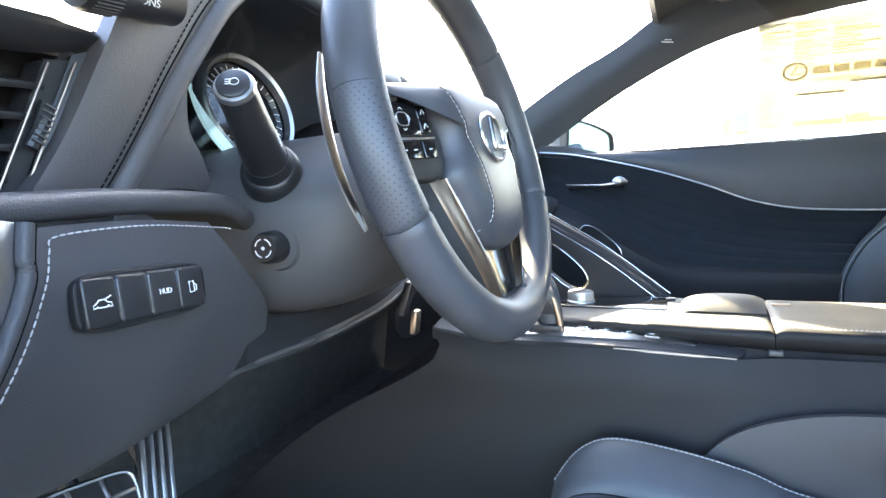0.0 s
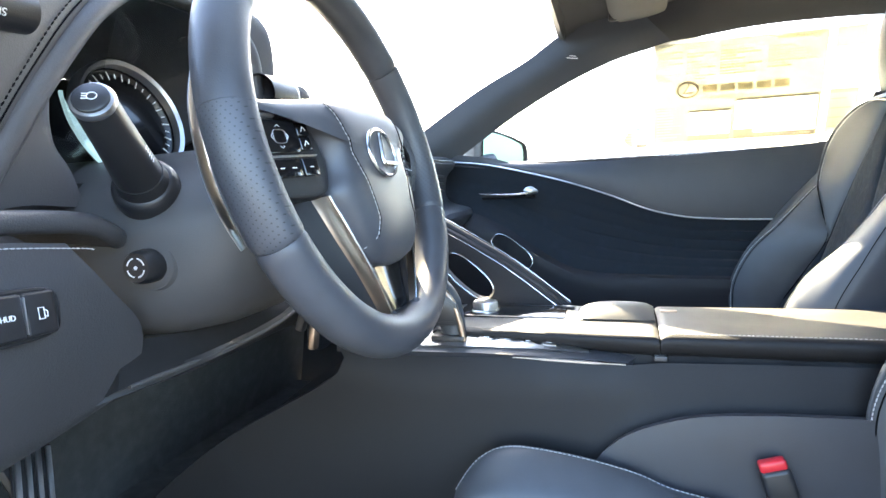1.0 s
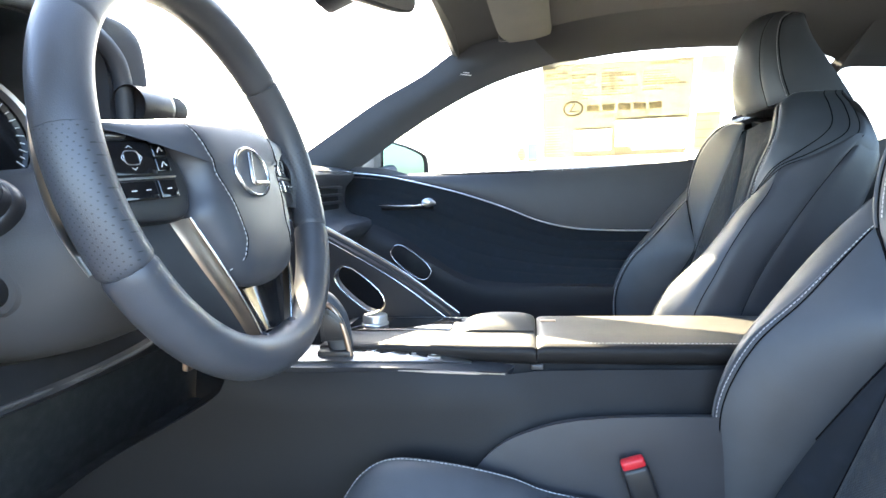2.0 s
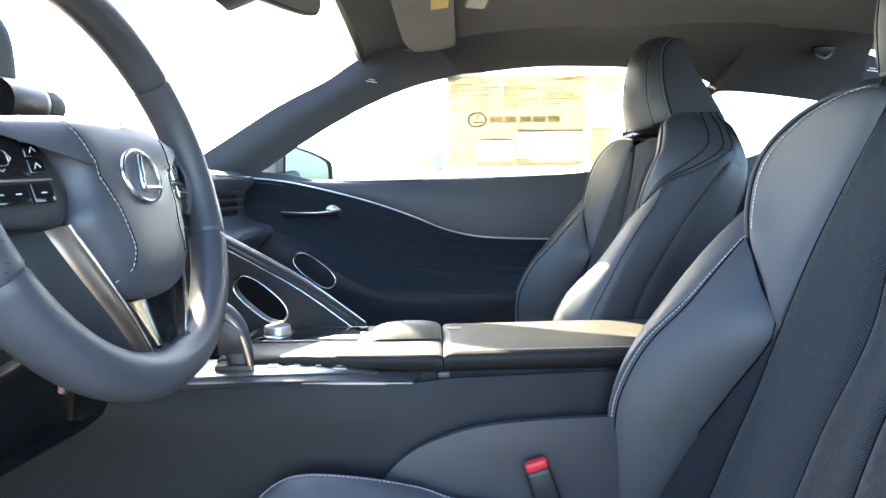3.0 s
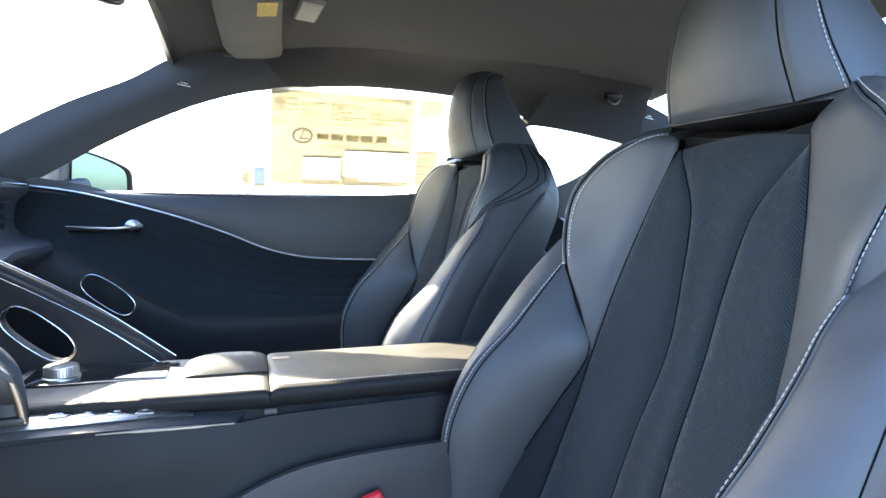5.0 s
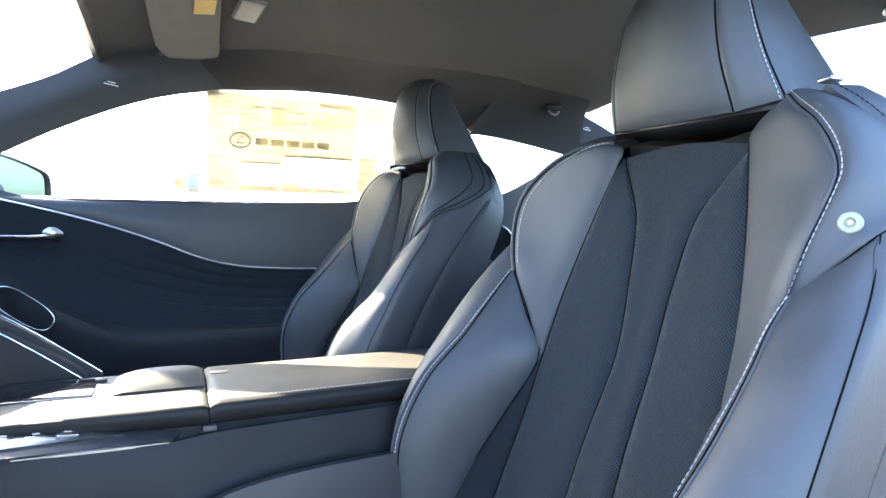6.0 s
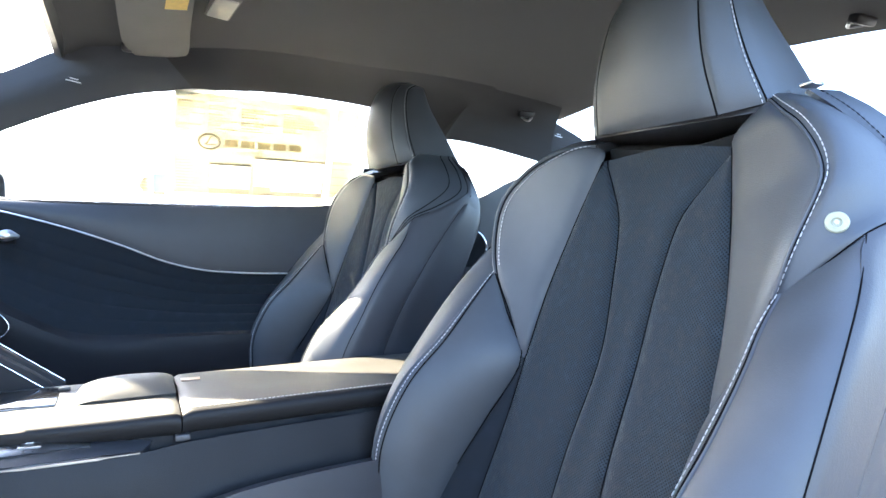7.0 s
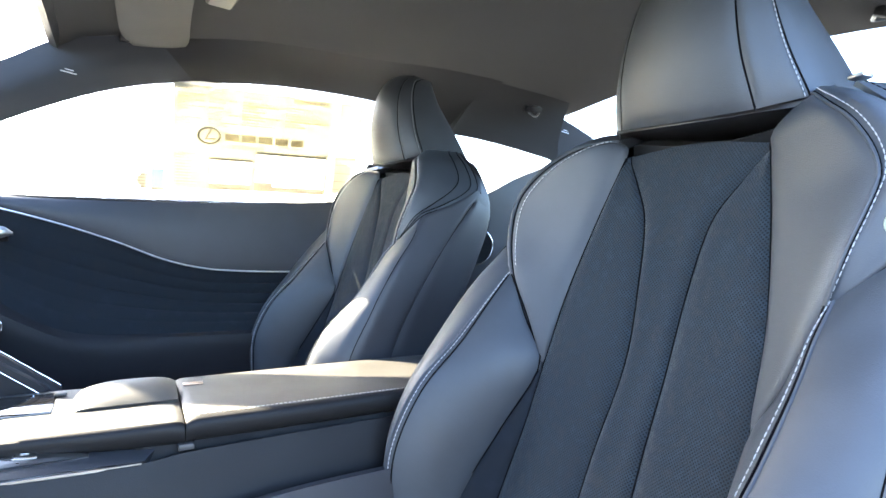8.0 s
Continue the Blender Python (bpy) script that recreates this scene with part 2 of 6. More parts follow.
def tube(path, r, seg=8, closed=False, flat=1.0, side=(0, 0, 1)):
    """A rod along a line; flat squeezes it along 'side'; r may be a list."""
    p = np.array(path, float)
    n = len(p)
    r = np.ones(n) * r
    t = (np.roll(p, -1, 0) - np.roll(p, 1, 0)) if closed else np.gradient(p, axis=0)
    t /= np.maximum(np.linalg.norm(t, axis=1, keepdims=True), 1e-9)
    a = np.array(side, float) - t * (t @ np.array(side, float))[:, None]
    a /= np.maximum(np.linalg.norm(a, axis=1, keepdims=True), 1e-9)
    b = np.cross(t, a)
    verts = [p[i] + r[i] * (math.cos(w) * flat * a[i] + math.sin(w) * b[i]) for i in range(n) for w in np.linspace(0, 2 * math.pi, seg, endpoint=False)]
    faces = []
    for i in range(n if closed else n - 1):
        for j in range(seg):
            k = (i + 1) % n
            faces.append((i * seg + j, i * seg + (j + 1) % seg, k * seg + (j + 1) % seg, k * seg + j))
    if not closed:
        faces += [tuple(range(seg))[::-1], tuple(range((n - 1) * seg, n * seg))]
    return verts, faces


def stitches(path, pitch=0.0062, length=0.0046, r=0.0009):
    """Separate thread stitches along a line."""
    p = np.array(path, float)
    s = np.r_[0, np.cumsum(np.linalg.norm(np.diff(p, axis=0), axis=1))]
    geos = []
    for c in np.arange(pitch / 2, s[-1], pitch):
        ends = [np.array([np.interp(c + e * length / 2, s, p[:, k]) for k in range(3)]) for e in (-1, 0, 1)]
        geos.append(tube(ends, [r * 0.6, r, r * 0.6], 5, side=(0.3, 0.4, 0.86)))
    return join(*geos)


def bevelled(geo, width, segments=2):
    bm = bmesh.new()
    vs = [bm.verts.new(v) for v in geo[0]]
    for f in geo[1]:
        bm.faces.new([vs[i] for i in f])
    bmesh.ops.recalc_face_normals(bm, faces=bm.faces)
    sharp = [e for e in bm.edges if len(e.link_faces) == 2 and e.calc_face_angle(0) > 0.6]
    bmesh.ops.bevel(bm, geom=sharp, offset=width, segments=segments, affect="EDGES", profile=0.5, clamp_overlap=True)
    bm.verts.index_update()
    out = [v.co[:] for v in bm.verts], [[v.index for v in f.verts] for f in bm.faces]
    bm.free()
    return out


def box(size, m=None, bevel=0.003, segments=2):
    x, y, z = (s / 2 for s in size)
    v = [(a * x, b * y, c * z) for a in (-1, 1) for b in (-1, 1) for c in (-1, 1)]
    f = [(0, 1, 3, 2), (4, 6, 7, 5), (0, 4, 5, 1), (2, 3, 7, 6), (0, 2, 6, 4), (1, 5, 7, 3)]
    g = bevelled((v, f), min(bevel, 0.45 * min(size)), segments) if bevel else (v, f)
    return moved(g, m) if m else g


def prism(outline, depth, m=None, bevel=0.0, segments=2):
    """A flat outline in local x, y, thick along local z."""
    n = len(outline)
    v = [(x, y, s) for s in (-depth / 2, depth / 2) for x, y in outline]
    f = [tuple(range(n))[::-1], tuple(range(n, 2 * n))] + [(i, (i + 1) % n, n + (i + 1) % n, n + i) for i in range(n)]
    g = bevelled((v, f), bevel, segments) if bevel else (v, f)
    return moved(g, m) if m else g


def turned(profile, m=None, seg=32):
    """A body of revolution about local z, from (radius, height) pairs."""
    v, f = [], []
    for r, h in profile:
        v += [(max(r, 1e-5) * math.cos(a), max(r, 1e-5) * math.sin(a), h) for a in np.linspace(0, 2 * math.pi, seg, endpoint=False)]
    for i in range(len(profile) - 1):
        f += [(i * seg + j, i * seg + (j + 1) % seg, (i + 1) * seg + (j + 1) % seg, (i + 1) * seg + j) for j in range(seg)]
    return moved((v, f), m) if m else (v, f)


def facing(eye, normal, up=(0, 0, 1)):
    """A pose whose local z points along normal and whose local y points up."""
    n = Vector(normal).normalized()
    x = Vector(up).cross(n).normalized()
    y = n.cross(x)
    m = Matrix((x, y, n)).transposed().to_4x4()
    return Matrix.Translation(eye) @ m


def oval(a, b, n=40, power=2.0):
    out = []
    for w in np.linspace(0, 2 * math.pi, n, endpoint=False):
        c, s = math.cos(w), math.sin(w)
        out.append((a * math.copysign(abs(c) ** (2 / power), c), b * math.copysign(abs(s) ** (2 / power), s)))
    return out


def lettering(name, text, size, m, mat, parent, depth=0.0003, mirror=False):
    """Words in the built-in font, as a mesh."""
    c = bpy.data.curves.new(name, "FONT")
    c.body, c.size, c.extrude, c.align_x, c.align_y = text, size, depth, "CENTER", "CENTER"
    c.resolution_u = 3
    tmp = bpy.data.objects.new(name, c)
    me = bpy.data.meshes.new_from_object(tmp)
    geo = [(-v.co.x if mirror else v.co.x, v.co.y, v.co.z) for v in me.vertices], [tuple(p.vertices)[:: -1 if mirror else 1] for p in me.polygons]
    bpy.data.objects.remove(tmp)
    return solid(name, moved(geo, m), mat, parent, smooth=False)


# ---- the car's shell ----
def glass_y(z):
    """The inner side of the passenger's window, which leans in towards the roof."""
    return 0.665 - 0.33 * (z - 0.96)


def shell(name, lines, mat, out, label, category, nu=12, nv=40, thick=0.012, puff=0.0):
    return tagged(solid(name, slab(pillow(lines, nu, nv, puff, out), thick), mat), label, category, kind="structure")


ground = tagged(solid("ground", ([(-3000, -3000, 0), (3000, -3000, 0), (3000, 3000, 0), (-3000, 3000, 0)], [(0, 1, 2, 3)]), ASPHALT), "worn grey asphalt of a car park", "ground", kind="structure")

shell("floor", [[(-1.0, -0.70, 0.24), (1.2, -0.70, 0.24)], [(-1.0, 0.0, 0.24), (1.2, 0.0, 0.24)], [(-1.0, 0.70, 0.24), (1.2, 0.70, 0.24)]], CARPET, (0, 0, 1), "black carpeted floor of a car", "floor", thick=0.03)
shell("wall_front", [[(-0.98, -0.72, 0.22), (-0.98, 0.72, 0.22)], [(-0.93, -0.72, 0.55), (-0.93, 0.72, 0.55)], [(-0.90, -0.72, 0.93), (-0.90, 0.72, 0.93)]], CARPET, (1, 0, 0), "black padded bulkhead at the end of the footwell", "wall", thick=0.03)
shell("wall_rear", [[(1.30, -0.72, 0.22), (1.30, 0.72, 0.22)], [(1.42, -0.62, 0.88), (1.42, 0.62, 0.88)]], CARPET, (-1, 0, 0), "black carpeted wall behind the rear seats", "wall", thick=0.03)
shell("parcel_shelf", [[(1.38, -0.6, 0.885), (1.38, 0.6, 0.885)], [(1.95, -0.5, 0.93), (1.95, 0.5, 0.93)]], CARPET, (0, 0, 1), "black cloth shelf under the rear window", "parcel shelf")

roof = [
    [(-0.052, y, z - 0.018) for y, z in ((-0.575, 1.222), (-0.51, 1.247), (-0.3, 1.262), (0, 1.27), (0.3, 1.262), (0.51, 1.247), (0.575, 1.222))],
    [(0.035, y, z) for y, z in ((-0.565, 1.240), (-0.51, 1.254), (-0.3, 1.272), (0, 1.28), (0.3, 1.272), (0.51, 1.254), (0.565, 1.240))],
    [(0.45, y, z) for y, z in ((-0.52, 1.268), (-0.3, 1.297), (0, 1.308), (0.3, 1.297), (0.52, 1.268))],
    [(0.9, y, z) for y, z in ((-0.50, 1.262), (-0.3, 1.292), (0, 1.304), (0.3, 1.292), (0.50, 1.262))],
    [(1.25, y, z) for y, z in ((-0.55, 1.235), (-0.3, 1.272), (0, 1.286), (0.3, 1.265), (0.55, 1.235))],
]
shell("ceiling", roof, LINING, (0, 0, -1), "dark grey cloth headliner of a car roof", "headliner", 30, 30, 0.045)

SILL = [(-0.62, 0.665, 0.955), (-0.48, 0.662, 0.953), (-0.384, 0.668, 0.946), (-0.154, 0.672, 0.926), (0.17, 0.672, 0.925), (0.53, 0.668, 0.942), (0.80, 0.655, 0.958)]
FRAME = [(-0.50, 0.680, 0.90), (-0.376, 0.667, 0.949), (-0.249, 0.641, 1.024), (-0.142, 0.622, 1.083), (-0.022, 0.603, 1.138), (0.086, 0.592, 1.174), (0.20, 0.587, 1.196)]
POST = [(-0.66, 0.612, 0.915), (-0.495, 0.595, 1.001), (-0.288, 0.566, 1.117), (-0.152, 0.550, 1.179), (-0.060, 0.536, 1.232), (0.02, 0.520, 1.250), (0.12, 0.512, 1.262)]
for side, tag in ((1, "right"), (-1, "left")):
    # the driver's pillar stands further out at its foot, beside the open door
    flip = lambda line: [(x, y if side > 0 else -y - 0.22 * min(max((1.24 - z) / 0.28, 0), 1) * (x < 0.3), z) for x, y, z in line]
    inner = [((a[0] + b[0]) / 2, (a[1] + b[1]) / 2 - 0.022, (a[2] + b[2]) / 2 - 0.004) for a, b in zip(FRAME, POST)]
    shell("pillar_front", [flip(FRAME), flip(inner), flip(POST)], PILLAR, (0, -side, -0.3), "dark blue-grey cloth trim of the windscreen pillar", "pillar trim", thick=0.012)
    rail_low = [(0.20, 0.587, 1.196), (0.368, 0.582, 1.211), (0.52, 0.582, 1.212), (0.66, 0.583, 1.204), (0.80, 0.575, 1.180), (0.845, 0.565, 1.155)]
    rail_high = [(0.12, 0.512, 1.262), (0.24, 0.46, 1.276), (0.38, 0.42, 1.288), (0.55, 0.40, 1.294), (0.74, 0.40, 1.292), (0.95, 0.41, 1.286)]
    swell = (-0.022, -0.004, 0.008, 0.012, 0.012, 0.012)
    rail_mid = [((a[0] + b[0]) / 2, (a[1] + b[1]) / 2 + q, (a[2] + b[2]) / 2 + q / 2 + 0.004) for a, b, q in zip(rail_low, rail_high, swell)]
    shell("roof_rail", [flip(rail_low), flip(rail_mid), flip(rail_high)], RAIL, (0, -side, -0.6), "dark cloth trim along the edge of the car roof", "roof trim", thick=0.03)
    # behind the door: pillar, quarter panel, strip over the quarter window, rear pillar
    quarter_top = [(0.835, 0.560, 1.125), (0.866, 0.555, 1.139), (0.997, 0.540, 1.124), (1.143, 0.530, 1.099), (1.20, 0.525, 1.085)]
    shell("pillar_middle", [flip([(0.72, 0.635, 0.95), (0.75, 0.60, 1.06), (0.80, 0.578, 1.185)]), flip([(0.80, 0.60, 0.94), (0.80, 0.575, 1.03), (0.84, 0.560, 1.13)])], PILLAR, (0, -side, 0), "dark cloth trim of the pillar behind the door", "pillar trim", thick=0.03)
    shell("quarter_strip", [flip(quarter_top), flip([(0.885, 0.503, 1.228), (0.95, 0.512, 1.218), (1.03, 0.508, 1.207), (1.12, 0.502, 1.188), (1.185, 0.500, 1.168)]), flip([(0.93, 0.415, 1.290), (1.0, 0.42, 1.287), (1.06, 0.43, 1.282), (1.12, 0.44, 1.275), (1.185, 0.455, 1.266)])], RAIL, (0, -side, -0.3), "dark cloth trim over the small rear side window", "pillar trim", thick=0.03)
    shell("pillar_rear", [flip([(1.20, 0.535, 1.23), (1.35, 0.53, 1.17), (1.6, 0.52, 1.05), (1.9, 0.50, 0.93)]), flip([(1.143, 0.535, 1.13), (1.25, 0.535, 1.07), (1.4, 0.53, 0.98), (1.5, 0.53, 0.90)])], RAIL, (-0.4, -side, 0), "dark cloth trim beside the rear window", "pillar trim", thick=0.03)
    shell("wall_quarter", [flip([(0.72, 0.640, 0.955), (0.80, 0.60, 0.945), (0.94, 0.545, 0.972), (1.06, 0.535, 1.03), (1.20, 0.528, 1.085)]), flip([(0.72, 0.63, 0.80), (0.9, 0.55, 0.82), (1.1, 0.52, 0.86), (1.25, 0.52, 0.9), (1.38, 0.52, 0.94)]), flip([(0.72, 0.66, 0.24), (0.9, 0.6, 0.24), (1.1, 0.56, 0.24), (1.25, 0.55, 0.3), (1.42, 0.53, 0.6)])], PLASTIC, (0, -side, 0), "dark padded panel beside the rear seats", "side panel", thick=0.03)
    # outer skin, so that no daylight leaks in
    rim = FRAME[5:] + rail_low[1:] + [(1.0, 0.56, 1.15), (1.2, 0.56, 1.13)]
    shell("roof_frame", [flip([(x, y + 0.026, z + 0.014) for x, y, z in rim]), flip([(x, y + 0.020, z + 0.06) for x, y, z in rim]), flip([(x, 0.53, max(z + 0.09, 1.318)) for x, y, z in rim])], PAINT, (0, side, 0), "dark painted roof frame over the door", "car body", thick=0.004)
    shell("sill_step", [flip([(-0.75, 0.80, 0.20), (0.85, 0.80, 0.20)]), flip([(-0.75, 0.80, 0.36), (0.85, 0.80, 0.36)]), flip([(-0.75, 0.70, 0.40), (0.85, 0.70, 0.40)]), flip([(-0.75, 0.69, 0.24), (0.85, 0.69, 0.24)])], PAINT, (0, side, 1), "dark painted door sill of the car", "door sill", thick=0.01)
    shell("front_wing", [flip([(-1.0, 0.74, 0.20), (-1.0, 0.74, 0.93)]), flip([(-0.66, 0.78, 0.20), (-0.66, 0.72, 0.93)])], PAINT, (0, side, 0), "dark painted car wing", "car body", thick=0.02)

shell("roof_skin", [[(x, y, z + 0.055) for x, y, z in line] for line in roof], PAINT, (0, 0, 1), "dark painted steel car roof", "car roof", 20, 20, 0.004)
shell("windscreen_frame", [[(-0.068, y, z) for y, z in ((-0.56, 1.222), (0, 1.264), (0.56, 1.222))], [(-0.054, y, z) for y, z in ((-0.55, 1.216), (0, 1.250), (0.55, 1.216))]], PLASTIC_DARK, (1, 0, -1), "black edge band of the windscreen", "windscreen edge", 6, 30, 0.02)
shell("cowl", [[(-1.0, -0.7, 0.93), (-1.0, 0.7, 0.93)], [(-0.86, -0.66, 0.945), (-0.86, 0.66, 0.945)]], VOID, (0, 0, 1), "black cowl under the windscreen", "cowl", 4, 10, 0.03)


def pane(name, lines, out, label):
    ob = tagged(solid(name, slab(pillow(lines, 12, 24, 0, out), 0.004), GLASS), label, "window pane", kind="structure")
    ob.visible_shadow = False
    return ob


pane("window_1", [[(-0.88, y, z) for y, z in ((-0.64, 0.90), (0, 0.93), (0.64, 0.90))], [(-0.48, y, z) for y, z in ((-0.60, 1.05), (0, 1.085), (0.60, 1.05))], [(-0.060, y, z) for y, z in ((-0.56, 1.246), (0, 1.282), (0.56, 1.246))]], (-1, 0, 1), "clear windscreen of the car")
pane("window_2", [[(-0.42, glass_y(0.93) + 0.012, 0.93), (0.83, glass_y(0.93) + 0.006, 0.93)], [(-0.18, glass_y(1.07) + 0.012, 1.07), (0.83, glass_y(1.07) + 0.006, 1.07)], [(0.10, glass_y(1.205) + 0.012, 1.205), (0.83, glass_y(1.215) + 0.006, 1.215)]], (0, 1, 0), "closed side window of the passenger door")
for side in (1, -1):
    pane("window_3" if side > 0 else "window_4", [[(0.79, side * 0.615, 0.94), (1.18, side * 0.56, 0.95)], [(0.82, side * 0.585, 1.15), (1.22, side * 0.54, 1.12)]], (0, side, 0), "small side window beside the rear seats")
pane("window_5", [[(1.26, y, z) for y, z in ((-0.54, 1.25), (0, 1.30), (0.54, 1.25))], [(1.6, y, z) for y, z in ((-0.53, 1.12), (0, 1.17), (0.53, 1.12))], [(1.95, y, z) for y, z in ((-0.5, 0.94), (0, 0.98), (0.5, 0.94))]], (1, 0, 1), "sloping rear window of the car")


# ---- passenger door ----
def car_door():
    d = thing("door_1", (0.1, 0.66, 0.4), "closed car door with black leather and suede panels", "car door", kind="structure")
    trim = [(-0.62, 0.655, 0.945), (-0.468, 0.655, 0.948), (-0.388, 0.658, 0.941), (-0.286, 0.660, 0.928), (-0.167, 0.660, 0.900), (-0.061, 0.660, 0.870), (0.046, 0.660, 0.832), (0.139, 0.660, 0.793), (0.218, 0.660, 0.772), (0.297, 0.660, 0.763), (0.443, 0.660, 0.758), (0.80, 0.655, 0.757)]
    low = [(-0.62, 0.62, 0.80), (-0.446, 0.625, 0.803), (-0.343, 0.630, 0.800), (-0.244, 0.632, 0.758), (-0.154, 0.632, 0.699), (-0.088, 0.632, 0.655), (-0.02, 0.632, 0.631), (0.079, 0.630, 0.622), (0.35, 0.628, 0.617), (0.80, 0.625, 0.617)]
    solid("upper_panel", slab(pillow([SILL, [(x, y - 0.006, z) for x, y, z in curve([((a[0] + b[0]) / 2, (a[1] + b[1]) / 2, (a[2] + b[2]) / 2) for a, b in zip(curve(SILL, 30), curve(trim, 30))], 30)], trim], 16, 70, 0.002, (0, -1, 0)), 0.02), LEATHER_SIDE, d, "smooth black leather top of the door")
    mid = [((a[0] + b[0]) / 2, 0.676, (a[2] + b[2]) / 2) for a, b in zip(curve(trim, 30), curve(low, 30))]
    g, n = pillow([[(x, y - 0.001, z) for x, y, z in trim], mid, low], 72, 110, 0.0, (0, -1, 0))
    u, v = np.linspace(0, 1, 72), np.linspace(0, 1, 110)
    # soft folds that fan out along the suede
    wave = (np.abs(np.sin(math.pi * (u[:, None] * 6.5 + 0.9 * v[None] + 0.25 * np.sin(5 * v[None])))) ** 0.4 - 0.8) * np.clip(v[None] * 1.6 - 0.25, 0, 1) * np.sin(math.pi * u)[:, None]
    g = g + n * (0.0075 * wave)[..., None]
    solid("suede_panel", slab((g, n), 0.012), SUEDE, d, "dark suede panel with soft sewn folds")
    belly = [(-0.62, 0.590, 0.70), (-0.40, 0.596, 0.70), (-0.25, 0.602, 0.68), (-0.12, 0.608, 0.62), (0.0, 0.612, 0.570), (0.15, 0.616, 0.550), (0.4, 0.620, 0.545), (0.80, 0.620, 0.545)]
    foot = [(-0.62, 0.63, 0.30), (-0.2, 0.64, 0.30), (0.2, 0.64, 0.30), (0.80, 0.63, 0.30)]
    ledge = [(x, y - 0.012, z - 0.012) for x, y, z in low]
    solid("lower_panel", slab(pillow([low, ledge, belly, foot], 26, 70, 0.002, (0, -1, 0)), 0.02), DOOR_LOW_SHADE, d, "black leather lower door panel")
    line = curve(trim, 120) + np.array([0, -0.0105, 0])
    solid("chrome_strip", tube(line[8:], 0.0021, 8), STRIP, d, "thin curved chrome strip")
    solid("seam", stitches(curve(low, 200) + np.array([0, -0.004, -0.010])), THREAD_AND_GROOVE, d)
    # speaker in the lower front of the panel
    m = facing((-0.208, 0.589, 0.689), (0.06, -1, 0.10))
    turn = m @ pose(0, 0, 0, 0, 0, -39)
    shape = oval(0.064, 0.026, 48, 2.8)
    grille = solid("speaker_grille", prism(shape, 0.006, turn, 0.001), VOID, d, "black oval speaker grille")
    solid("grille_ring", tube([turn @ Vector((x, y, 0.004)) for x, y in shape], 0.0012, 8, True), CHROME, grille, "thin chrome ring")
    # pull handle
    h = [(-0.302, 0.634, 0.8465), (-0.25, 0.630, 0.843), (-0.20, 0.629, 0.842), (-0.165, 0.630, 0.846)]
    pull = solid("door_handle", tube(curve(h, 24), np.linspace(0.0035, 0.006, 24), 10, flat=0.75), CHROME, d, "slim satin chrome door handle")
    solid("handle_tip", tube(curve([(-0.178, 0.630, 0.848), (-0.16, 0.632, 0.851), (-0.141, 0.637, 0.848)], 12), [0.006, 0.009, 0.011, 0.0125, 0.013, 0.013, 0.0125, 0.011, 0.009, 0.007, 0.005, 0.003], 10, flat=0.6, side=(0, 1, 0)), ALU, pull)
    solid("handle_cup", tube(curve([(-0.30, 0.652, 0.838), (-0.15, 0.652, 0.838)], 6), 0.007, 10), VOID, d)
    solid("outer_skin", slab(pillow([[(-0.68, 0.73, 0.93), (0.85, 0.71, 0.94)], [(-0.68, 0.80, 0.65), (0.85, 0.80, 0.65)], [(-0.68, 0.78, 0.30), (0.85, 0.78, 0.30)]], 10, 20, 0, (0, 1, 0)), 0.01), PAINT, d, "dark painted outer door skin")
    return d


car_door()


# ---- front seats ----
YC = -0.388


def back_x(z):
    return 0.556 + (z - 0.716) * 0.302


